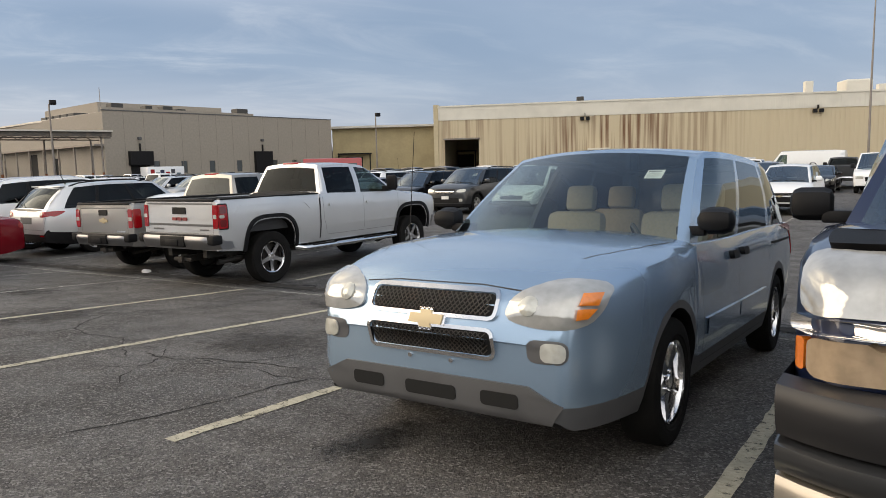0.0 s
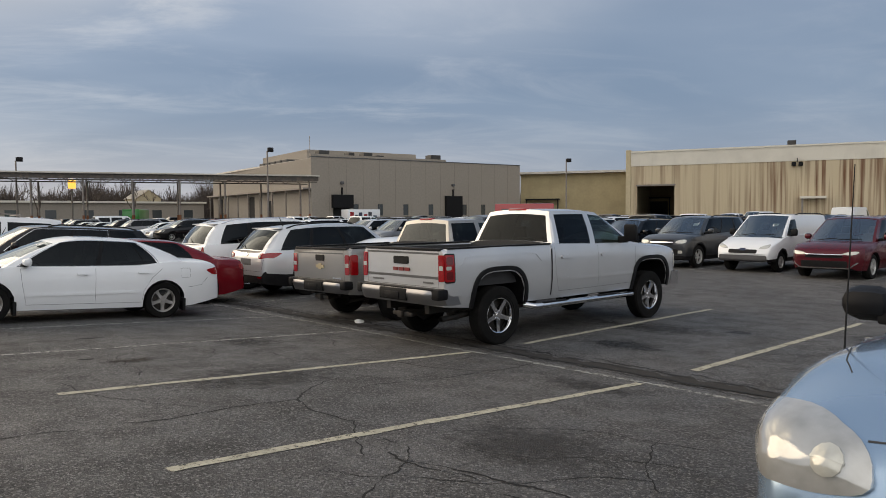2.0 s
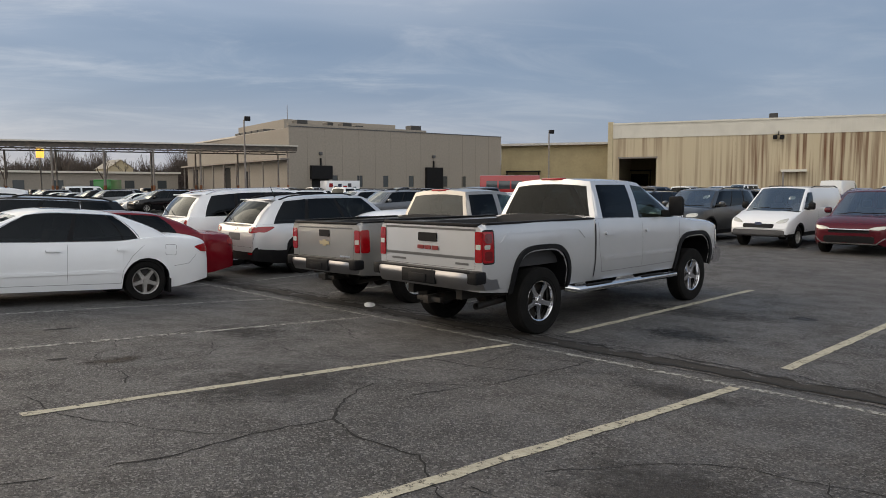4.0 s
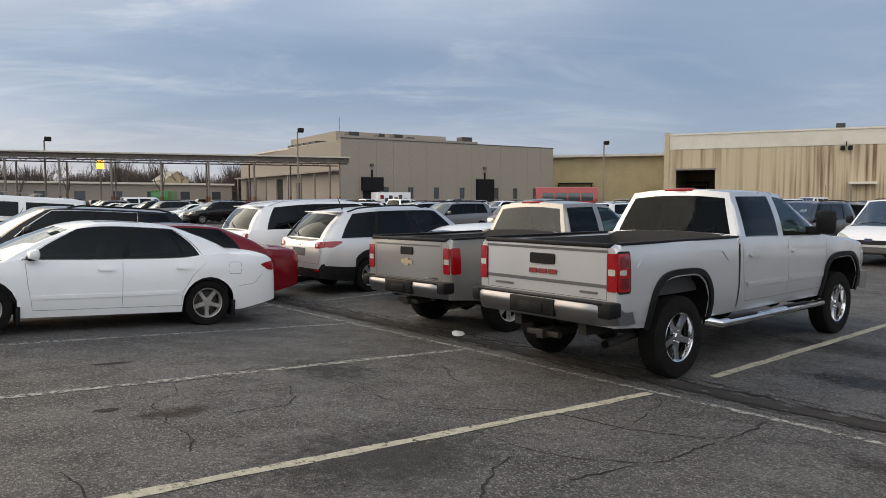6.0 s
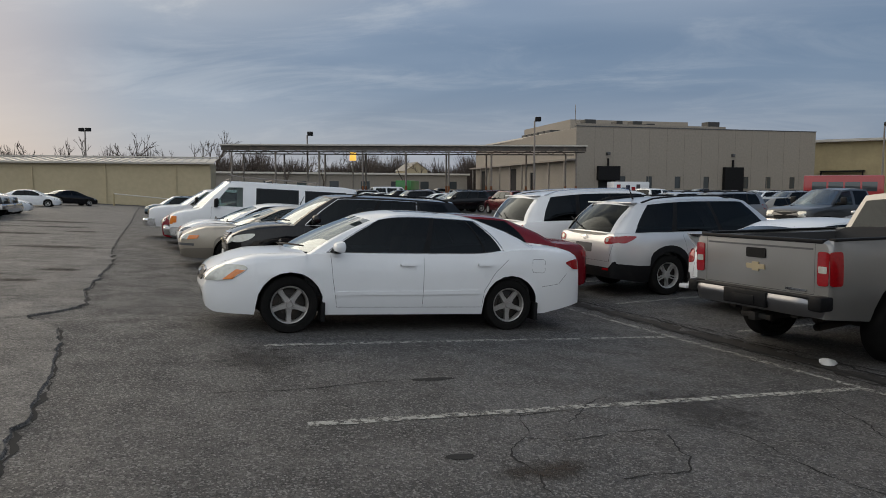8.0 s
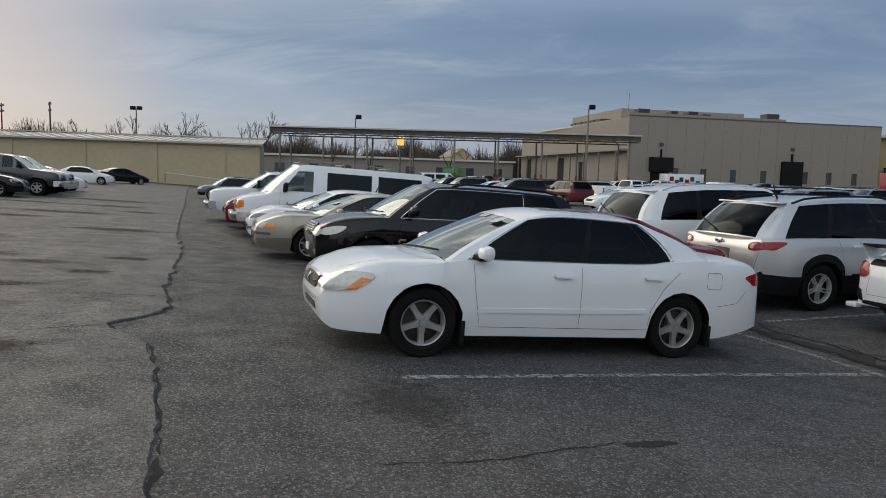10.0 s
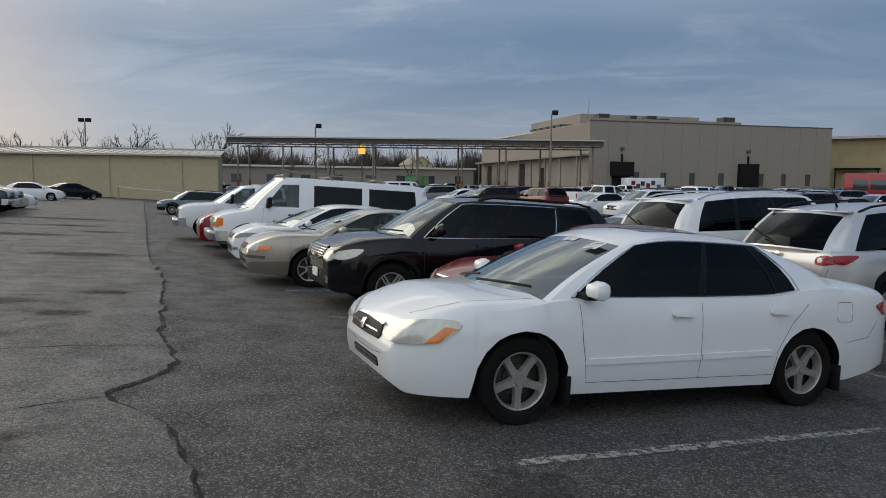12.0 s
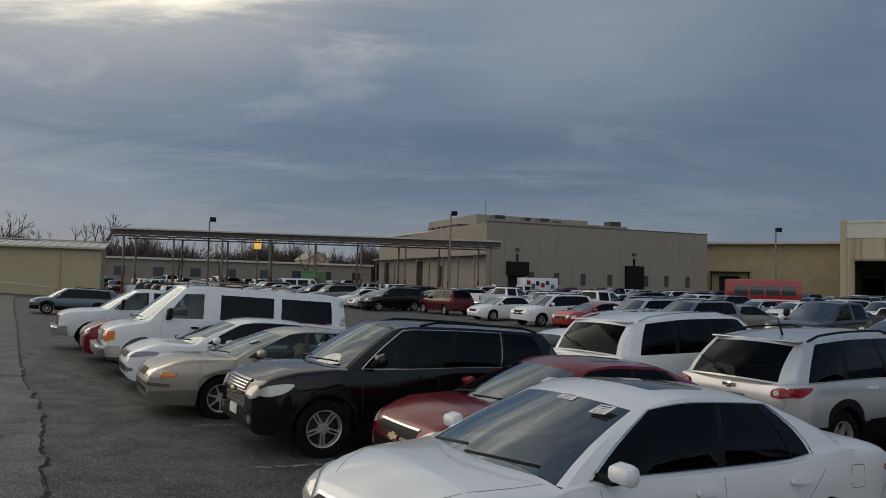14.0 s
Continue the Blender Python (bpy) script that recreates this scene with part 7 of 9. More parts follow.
# ---- large white SUV seen from the back ----
s = suv("suv_car", L=5.29, w=2.03, H=1.93, wb=3.07, fo=1.0, r=0.40, belt=1.24, hood=1.14, paint=W, style="twin", spokes=6, rim_mat=CHROME, tail_k=0.14, rw_h=(0.04, 0.88), rail_mat=CHROME, tail_r=0.7)
xf, xr = ends(s)
s["cab"] = (1.18, 0.42, xr + 0.52, xr + 0.12)
s["roof"] = [(xr, 1.62), (xr + 0.5, 1.79), (-0.9, 1.885), (0.1, 1.87), (0.5, 1.80), (0.8, 1.72)]
s["patches"] = [("taillight", "r", [(0.66, 1.02), (0.88, 1.0), (0.90, 1.20), (0.80, 1.22)], RED, dict(off=0.012, thick=0.025)), ("number_plate_recess", "r", rrect(-0.27, 0.27, 0.86, 1.04, 0.02), GREYPL, dict(off=0.003, thick=0.01, both=False)),
                ("tailgate_trim", "r", rrect(-0.5, 0.5, 1.07, 1.11, 0.015), CHROME, dict(off=0.014, thick=0.014, both=False)), ("headlight", "f", rrect(0.6, 0.95, 0.8, 0.98, 0.03), LAMP, dict()), ("grille", "f", rrect(-0.5, 0.5, 0.6, 0.95, 0.05), CHROME, dict(both=False)),
                ("door_handle", "l", rrect(0.0, 0.24, 1.08, 1.12, 0.015), CHROME, dict(off=0.03, thick=0.03, rings=2)), ("door_handle", "l", rrect(-1.0, -0.76, 1.1, 1.14, 0.015), CHROME, dict(off=0.03, thick=0.03, rings=2))]
s["strips"] = [gap("l", [(1.05, 1.2), (1.0, 0.48), (-0.1, 0.46), (-0.1, 1.22)]), gap("l", [(-0.1, 0.46), (-1.0, 0.46), (-1.2, 1.22)]), gap("r", [(-0.84, 0.74), (0.84, 0.74)], both=False)]
s["extras"] = [roof_rails, rear_wiper, spoiler]
qx = build_car(s, "large white SUV with chrome rails and dark rear glass")
place(qx, -22.15, 3.45, 90)

# ---- white hatchback with a rear wing ----
s = sedan("hatchback_car", L=4.56, w=1.86, H=1.43, wb=2.70, fo=0.9, paint=W, style="thin", spokes=10, rim_mat=mat("black_alloy", (0.03, 0.03, 0.032), 0.35, 0.6), cab=(1.22, 0.36, -1.15, -1.98), deck=0.98,
          tint={"rear_window": GLASS_TINT})
xf, xr = ends(s)
s["patches"] = [("taillight", "r", [(0.60, 0.74), (0.80, 0.72), (0.84, 0.93), (0.66, 0.95)], RED, dict(off=0.012, thick=0.02)), ("side_taillight", "l", [(xr + 0.06, 0.72), (xr + 0.22, 0.80), (xr + 0.30, 0.93), (xr + 0.08, 0.93)], RED, dict(off=0.012, thick=0.02)),
                ("number_plate", "r", rrect(-0.155, 0.155, 0.605, 0.755, 0.01), PAPER, dict(off=0.016, thick=0.012, both=False)), ("plate_frame", "r", rrect(-0.17, 0.17, 0.59, 0.77, 0.015), CHROME, dict(off=0.008, thick=0.012, both=False)),
                ("emblem", "r", rrect(-0.035, 0.035, 0.81, 0.87, 0.02), EMBLEM_RED, dict(off=0.014, thick=0.012, both=False, rings=2, label="red maker's badge")),
                ("bumper_diffuser", "r", rrect(-0.66, 0.66, 0.24, 0.42, 0.04), BLACK, dict(off=0.014, thick=0.02, both=False)), ("bumper_vent", "r", [(0.66, 0.40), (0.80, 0.44), (0.82, 0.60), (0.70, 0.56)], BLACK, dict(off=0.012, thick=0.02)),
                ("side_vent", "l", [(xr + 0.10, 0.40), (xr + 0.24, 0.40), (xr + 0.20, 0.60), (xr + 0.10, 0.60)], BLACK, dict(off=0.010, thick=0.02)),
                ("tailgate_panel", "r", rrect(-0.64, 0.64, 0.90, 0.975, 0.02), BLACK, dict(off=0.010, thick=0.015, both=False)), ("headlight", "f", rrect(0.45, 0.85, 0.56, 0.68, 0.03), LAMP, dict())]
s["strips"] = [gap("l", [(0.9, 0.9), (0.84, 0.3), (-0.2, 0.3), (-0.2, 0.93)]), gap("r", [(-0.62, 0.50), (0.62, 0.50)], both=False), gap("r", [(0.62, 0.50), (0.60, 0.74)])]


def rear_wing(thing, sh, P, hi):
    """Tall wing on swept end plates above the tailgate."""
    x0, z0 = sh.xr + 0.02, 1.135
    bm = bmesh.new()
    rows = []
    for y in np.linspace(-0.74, 0.74, 13):
        q = (y / 0.74) ** 2
        rows.append([bm.verts.new((x0 + dx, y, z0 + dz + 0.02 * (1 - q))) for dx, dz in ((0.0, 0.05), (0.12, 0.035), (0.27, 0.0), (0.30, -0.012), (0.26, -0.02), (0.10, 0.01), (0.0, 0.035))])
    for a, b in zip(rows, rows[1:]):
        for k in range(7):
            bm.faces.new((a[k], a[(k + 1) % 7], b[(k + 1) % 7], b[k]))
    bm.faces.new(rows[0])
    bm.faces.new(rows[-1][::-1])
    wing = part("rear_wing", bm, BLACK, thing, "black rear wing")
    for sgn in (1, -1):
        bm = bmesh.new()
        out = [(x0 - 0.03, z0 + 0.07), (x0 + 0.30, z0 + 0.02), (x0 + 0.34, z0 - 0.10), (x0 + 0.36, 0.97), (x0 + 0.18, 0.95), (x0 + 0.10, z0 - 0.10)]
        ya, yb = sgn * 0.745, sgn * 0.775
        A, B = [bm.verts.new((u, ya, v)) for u, v in out], [bm.verts.new((u, yb, v)) for u, v in out]
        bm.faces.new(A)
        bm.faces.new(B[::-1])
        for k in range(6):
            bm.faces.new((A[k], A[(k + 1) % 6], B[(k + 1) % 6], B[k]))
        part("wing_end_plate", bm, W, wing, "white end plate", smooth=False)
        bm = bmesh.new()
        box(bm, sh.xr - 0.07, sh.xr + 0.20, sgn * 0.80 - 0.10, sgn * 0.80 + 0.08, 0.30, 0.37, 0.02)
        part("bumper_corner", bm, W, thing)
    for y in (-0.11, 0.0, 0.11):
        bm = bmesh.new()
        lathe(bm, [(0.048, -0.10), (0.055, -0.10), (0.055, 0.08), (0.046, 0.08), (0.046, -0.08)], 16, m=Matrix.Translation((sh.xr + 0.02, y, 0.235)) @ Matrix.Rotation(radians(90), 4, "Z"))
        part("exhaust_tip", bm, DARKMETAL, thing)


def plate_text(words, z, size, ink):
    """Characters on the rear number plate."""
    def fn(thing, sh, P, hi):
        cu = bpy.data.curves.new("plate_text", "FONT")
        cu.body, cu.size, cu.extrude, cu.align_x, cu.align_y = words, size, 0.0, "CENTER", "CENTER"
        o = new("plate_text", cu)
        cu.materials.append(ink)
        o.parent = thing
        p, _ = P.at("r", 0, z)
        o.matrix_basis = Matrix(((0, 0, -1, p.x - 0.026), (-1, 0, 0, 0), (0, 1, 0, z), (0, 0, 0, 1)))
        o["label"] = "dark number plate characters"
    return fn


s["extras"] = [rear_wing, rear_wiper, plate_text("KALIDY", 0.68, 0.092, INK)]
civic = build_car(s, "white hatchback with a tall rear wing and black diffuser")
place(civic, -16.56, 3.95, 90)

# ---- red saloon nose to the aisle ----
RD = PAINTS["red"]
s = sedan("saloon_car", L=4.87, w=1.79, H=1.45, wb=2.85, fo=0.95, r=0.33, paint=RD, style="twin", spokes=5, hood=0.80)
xf, xr = ends(s)
sedan_doors(s, 0.95)
s["patches"] += [("headlight", "f", [(0.46, 0.62), (0.80, 0.62), (0.86, 0.76), (0.62, 0.72)], LAMP, dict(off=0.008)), ("taillight", "r", rrect(0.42, 0.82, 0.80, 0.94, 0.04), RED, dict(off=0.01)),
                 ("grille", "f", rrect(-0.42, 0.42, 0.58, 0.68, 0.03), BLACK, dict(off=0.004, both=False)), ("lower_grille", "f", rrect(-0.48, 0.48, 0.40, 0.55, 0.03), BLACK, dict(off=0.004, both=False)),
                 ("emblem", "f", shift(bowtie(0.2, 0.075), 0, 0.565), GOLD, dict(off=0.02, thick=0.015, both=False, rings=2)), ("sunroof", "t", rrect(-0.55, 0.05, -0.40, 0.40, 0.06), SUNROOF, dict(off=0.003, thick=0.008, both=False))]
s["strips"] += [("grille_trim", "f", [(-0.42, 0.69), (0.42, 0.69)], 0.018, CHROME, dict(off=0.014, both=False)), ("window_trim", "l", [(0.9, 1.0), (-0.2, 1.0)], 0.01, CHROME, dict(off=0.006))]
s["extras"] = [cockpit(CAB_DARK, 0.05, 0.42), wipers, window_sticker((0.5, 1.22, 0.13, 0.05))]
malibu = build_car(s, "dark red saloon parked between other cars")
place(malibu, -19.40, -1.92, -90)

# ---- black compact SUV ----
s = suv("suv_car", L=4.77, w=1.84, H=1.70, wb=2.86, fo=0.92, r=0.355, belt=1.12, hood=1.02, paint=BK, style="twin", spokes=5, clad=1)
xf, xr = ends(s)
s["patches"] = [
    ("headlight", "f", [(0.50, 0.74), (0.62, 0.69), (0.76, 0.71), (0.79, 0.79), (0.75, 0.85), (0.66, 0.86), (0.55, 0.81)], mat("lamp_lens_clear", (0.46, 0.45, 0.40), 0.15, 0.1, coat=0.8, grain=0.4, grain_scale=25), dict(off=0.012, thick=0.025, dense=0.035)),
    ("side_headlight", "l", [(xf - 0.06, 0.76), (xf - 0.20, 0.73), (xf - 0.40, 0.79), (xf - 0.52, 0.90), (xf - 0.34, 0.895), (xf - 0.14, 0.85)], LAMP, dict(off=0.014, thick=0.03, dense=0.03, label="hazy white headlight")),
    ("grille", "f", rrect(-0.42, 0.42, 0.76, 0.88, 0.03), GREYPL, dict(off=0.004, both=False)), ("grille", "f", rrect(-0.44, 0.44, 0.56, 0.70, 0.03), GREYPL, dict(off=0.004, both=False)),
    ("lower_grille", "f", rrect(-0.55, 0.55, 0.34, 0.46, 0.03), BLACK, dict(off=0.006, both=False)), ("number_plate", "f", rrect(-0.15, 0.15, 0.44, 0.56, 0.01), PAPER, dict(off=0.03, thick=0.02, both=False)),
    ("taillight", "r", rrect(0.6, 0.86, 0.95, 1.15, 0.03), RED, dict(off=0.012)), ("fog_light", "f", rrect(0.58, 0.72, 0.40, 0.50, 0.03), LAMP_DARK, dict(off=0.006)),
    ("door_handle", "l", rrect(-0.05, 0.17, 0.98, 1.02, 0.015), BK, dict(off=0.03, thick=0.03, rings=2)), ("door_handle", "l", rrect(-0.95, -0.73, 1.0, 1.04, 0.015), BK, dict(off=0.03, thick=0.03, rings=2)),
    ("emblem", "f", shift(bowtie(0.22, 0.08), 0, 0.73), GOLD, dict(off=0.03, thick=0.02, both=False, rings=2)),
]
s["strips"] = [gap("l", [(1.0, 1.08), (0.95, 0.40), (-0.12, 0.38), (-0.12, 1.1)]), gap("l", [(-0.12, 0.38), (-0.92, 0.38), (-1.1, 0.8), (-1.2, 1.1)]), gap("t", [(1.3, 0.75), (xf - 0.5, 0.66), (xf - 0.14, 0.5)]),
               ("grille_trim", "f", [(-0.43, 0.885), (0.43, 0.885)], 0.02, CHROME, dict(off=0.02, thick=0.02, both=False)), ("grille_trim", "f", [(-0.45, 0.73), (0.45, 0.73)], 0.035, BK, dict(off=0.02, thick=0.02, both=False))]


s["extras"] = [cockpit(CAB_BEIGE, 0.1, 0.55), wipers, window_frame(CHROME, 0.055, 0.67), roof_rails, window_sticker((0.45, 1.46, 0.12, 0.05)), bars("grille_bar", "f", (-0.41, 0.41), (0.77, 0.87), 3, CHROME, 0.012, 0.016), bars("grille_bar", "f", (-0.43, 0.43), (0.57, 0.69), 3, CHROME, 0.012, 0.016)]
equinox = build_car(s, "black compact SUV with chrome window trim and hazy headlights")
place(equinox, -21.86, -2.99, -90)

# ---- beige rounded saloon ----
TAN = PAINTS["tan"]
s = sedan("saloon_car", L=5.02, w=1.86, H=1.43, wb=2.76, fo=1.07, r=0.325, paint=TAN, style="thin", spokes=7, hood=0.80, nose_k=0.44, panes=[(0.07, 0.46, GLASS_GREEN), (0.50, 0.84, GLASS_GREEN)], clad=2, clad_mat=paint("tan_dark", (0.21, 0.185, 0.15), 0.4))
xf, xr = ends(s)
sedan_doors(s, 0.95)
s["patches"] += [("headlight", "f", [(0.36, 0.61), (0.60, 0.58), (0.80, 0.62), (0.82, 0.70), (0.62, 0.74), (0.42, 0.70)], LAMP, dict(off=0.01, dense=0.035)), ("indicator", "f", [(0.72, 0.60), (0.82, 0.63), (0.83, 0.70), (0.74, 0.70)], AMBER, dict(off=0.015, thick=0.012)),
                 ("grille", "f", rrect(-0.26, 0.26, 0.60, 0.70, 0.05), BLACK, dict(off=0.006, both=False)), ("lower_grille", "f", rrect(-0.5, 0.5, 0.36, 0.44, 0.03), BLACK, dict(off=0.004, both=False)), ("taillight", "r", rrect(0.5, 0.85, 0.78, 0.94, 0.04), RED, dict())]
s["strips"] += [("bumper_strip", "f", [(-0.8, 0.50), (0.8, 0.50)], 0.05, GREYPL, dict(off=0.012, thick=0.014, both=False))]
s["extras"] = [cockpit(CAB_BEIGE, 0.05, 0.42), wipers, window_sticker((0.45, 1.18, 0.13, 0.05)), window_frame(BLACK, 0.065, 0.845, 0.76)]
taurus = build_car(s, "beige rounded saloon with amber indicators")
place(taurus, -24.72, -3.62, -90)

# ---- white sporty saloon ----
s = sedan("saloon_car", L=4.85, w=1.83, H=1.46, wb=2.80, fo=0.96, r=0.33, paint=W, style="twin", spokes=5, hood=0.82)
xf, xr = ends(s)
sedan_doors(s, 0.96)
s["patches"] += [("headlight", "f", [(0.36, 0.66), (0.60, 0.63), (0.85, 0.70), (0.86, 0.79), (0.62, 0.73)], LAMP_DARK, dict(off=0.01, dense=0.035)), ("grille", "f", rrect(-0.36, 0.36, 0.63, 0.72, 0.04), BLACK, dict(off=0.006, both=False)),
                 ("lower_grille", "f", rrect(-0.62, 0.62, 0.36, 0.48, 0.04), BLACK, dict(off=0.006, both=False)), ("fog_light", "f", rrect(0.52, 0.70, 0.40, 0.46, 0.02), CHROME, dict(off=0.012)), ("taillight", "r", rrect(0.45, 0.85, 0.80, 0.95, 0.04), RED, dict()),
                 ("fender_vent", "l", rrect(0.98, 1.16, 0.72, 0.76, 0.01), BLACK, dict(off=0.008, thick=0.01))]
s["strips"] += [("grille_trim", "f", [(-0.36, 0.725), (0.36, 0.725)], 0.02, CHROME, dict(off=0.016, both=False)), ("grille_trim", "f", [(-0.36, 0.625), (0.36, 0.625)], 0.02, CHROME, dict(off=0.016, both=False))]
s["extras"] = [cockpit(CAB_DARK, 0.05, 0.42), wipers, fin, window_frame(CHROME, 0.065, 0.84, 0.76)]
optima = build_car(s, "white sporty saloon with dark headlights")
place(optima, -27.42, -3.70, -90)

# ---- white passenger van with roof bars ----
s = van("passenger_van", paint=W, L=5.45, style="chunk", spokes=8, H=2.06, r=0.37, clad=1, clad_mat=GREYPL)
xf, xr = ends(s)
s["patches"] = [("headlight", "f", rrect(0.52, 0.84, 0.78, 0.93, 0.02), LAMP, dict(off=0.01)), ("indicator", "f", rrect(0.78, 0.93, 0.74, 0.97, 0.02), AMBER, dict(off=0.012)), ("grille", "f", rrect(-0.50, 0.50, 0.74, 0.96, 0.03), GREYPL, dict(off=0.01, both=False)),
                ("side_marker", "l", rrect(xf - 0.22, xf - 0.03, 0.78, 0.97, 0.02), AMBER, dict(off=0.01)), ("taillight", "r", rrect(0.80, 0.95, 0.95, 1.35, 0.03), RED, dict()), ("door_handle", "l", rrect(0.62, 0.80, 1.08, 1.13, 0.02), BLACK, dict(off=0.03, thick=0.03, rings=2))]
s["strips"] = [gap("l", [(1.40, 1.26), (1.42, 0.55), (0.52, 0.5), (0.52, 1.26)]), gap("l", [(0.40, 0.5), (0.40, 1.26)]), gap("l", [(-0.75, 0.5), (-0.75, 1.26)]), ("side_moulding", "l", [(1.3, 0.78), (-2.2, 0.78)], 0.035, GREYPL, dict(off=0.01, thick=0.012))]


def roof_bars(thing, sh, P, hi):
    for x in (0.9, -0.3, -1.6):
        bm = bmesh.new()
        z = sh.roof(x) + 0.10
        w = sh.s["wr"] / 2 - 0.05
        tube(bm, [(x, -w, z - 0.13), (x, -w + 0.02, z), (x, w - 0.02, z + 0.0), (x, w, z - 0.13)], 0.018, 6)
        part("roof_bar", bm, STEEL, thing)


def ladder_arm(thing, sh, P, hi):
    bm = bmesh.new()
    z = sh.roof(0.5) + 0.11
    tube(bm, [(0.95, 0.55, z + 0.10), (0.5, 0.6, z + 0.04), (-1.7, 0.62, z)], 0.022, 6)
    part("ladder_rail", bm, STEEL, thing)


s["extras"] = [cockpit(CAB_BEIGE, 0.55, 0.72, 0.45), wipers, roof_bars, ladder_arm, bumper_bar(True, 0.42, 0.66, 0.12, mat("chrome_bumper", (0.5, 0.5, 0.5), 0.25, 1.0, stain=0.3, stain_scale=5), wrap=0.3), bars("grille_bar", "f", (-0.48, 0.48), (0.76, 0.94), 4, W, 0.018, 0.02)]
econo = build_car(s, "white passenger van with roof bars and amber corner lamps", "van")
place(econo, -30.15, -3.72, -90)

# ---- red saloon with upright grille ----
s = sedan("saloon_car", L=5.0, w=1.88, H=1.48, wb=3.05, fo=0.88, r=0.35, paint=RD, style="twin", spokes=5, hood=0.92, belt=1.02, deck=1.05, nose_k=0.16)
xf, xr = ends(s)
sedan_doors(s, 1.02)
s["patches"] += [("headlight", "f", rrect(0.55, 0.84, 0.70, 0.84, 0.04), LAMP, dict()), ("grille", "f", rrect(-0.38, 0.38, 0.58, 0.84, 0.05), CHROME, dict(off=0.01, both=False)), ("taillight", "r", rrect(0.62, 0.85, 0.75, 0.98, 0.04), RED, dict())]
s["extras"] = [cockpit(CAB_BEIGE, 0.05, 0.45)]
chr300 = build_car(s, "red saloon with an upright chrome grille")
place(chr300, -33.0, -4.05, -90)

# ---- white pickup nose to the aisle ----
s = pickup("pickup_truck", paint=W, L=5.85, wb=3.65, fo=0.95, style="chunk", spokes=6, H=1.88, bed=1.36, belt=1.24, hood=1.18, r=0.39, arch=0.48, sill=0.42, panes=[(0.06, 0.50, GLASS_GREEN), (0.56, 0.92, GLASS_TINT)])
s["patches"] = [("headlight", "f", rrect(0.56, 0.90, 0.84, 0.98, 0.03), LAMP, dict()), ("grille", "f", rrect(-0.52, 0.52, 0.70, 0.98, 0.04), BLACK, dict(off=0.008, both=False)), ("taillight", "r", rrect(0.82, 1.0, 0.86, 1.25, 0.03), RED, dict()), ("door_handle", "l", rrect(0.18, 0.42, 1.05, 1.10, 0.02), CHROME, dict(off=0.035, thick=0.03, rings=2))]
s["extras"] = [bumper_bar(True, 0.42, 0.70, 0.14, CHROME), bars("grille_bar", "f", (-0.5, 0.5), (0.72, 0.96), 2, CHROME, 0.05, 0.02), undercar, bed_rails, cockpit(CAB_DARK, 0.4, 0.75, 0.42)]
silv = build_car(s, "white pickup truck with a chrome bumper", "pickup truck")
place(silv, -36.4, -4.15, -90)

# ---- slate wagon at the end of the row ----
s = suv("wagon_car", L=4.80, w=1.82, H=1.62, wb=2.74, fo=0.95, r=0.34, belt=1.02, hood=0.92, paint=PAINTS["slate"], clad=2, style="thin", spokes=7)
s["patches"] = [("headlight", "f", rrect(0.5, 0.85, 0.66, 0.80, 0.04), LAMP, dict()), ("grille", "f", rrect(-0.36, 0.36, 0.60, 0.76, 0.04), BLACK, dict(both=False)), ("taillight", "r", rrect(0.6, 0.88, 0.9, 1.05, 0.03), RED, dict())]
s["extras"] = [roof_rails]
subaru = build_car(s, "slate-blue wagon with roof rails", hi=True)
place(subaru, -61.0, -5.3, -90)

# ---- light blue minivan ----
BL = PAINTS["lightblue"]
s = suv("minivan_car", L=5.19, w=1.83, H=1.76, wb=3.08, fo=1.02, r=0.345, belt=1.09, hood=0.98, paint=BL, clad=1, clad_mat=GREYPL, shoulder=0.10, style="wide", spokes=5, rim_mat=CHROME, cab_mat=CAB_BEIGE, sill=0.275, chin=0.0, inset=0.022, arch=0.40, rim=0.225, wheel_in=0.0,
        top=[(-2.63, 0.85), (-2.60, 1.04), (-2.5, 1.13), (-0.8, 1.10), (0.3, 1.065), (0.95, 1.06), (1.35, 1.065), (1.75, 1.04), (2.10, 0.995), (2.32, 0.94), (2.46, 0.88), (2.53, 0.80), (2.56, 0.66)],
        roof=[(-2.6, 1.56), (-2.2, 1.64), (-0.8, 1.695), (0.0, 1.68), (0.35, 1.64), (0.7, 1.55)],
        cab=(1.08, 0.28, -2.20, -2.50), tint={"windshield": GLASS_OPEN}, wr=1.45, tubs=[(-2.5, 1.06, 0.5)], nose_k=0.27, nose_r=0.9, nose_p=2.2, cowl_bow=0.42, bow=0.16, crown=0.085,
        panes=[(0.05, 0.33, GLASS_GREEN), (0.36, 0.66, GLASS_TINT), (0.69, 0.93, GLASS_TINT)], black=[], mirror=(0.92, 1.20, (0.17, 0.21, 0.165), BLACK))
xf, xr = ends(s)
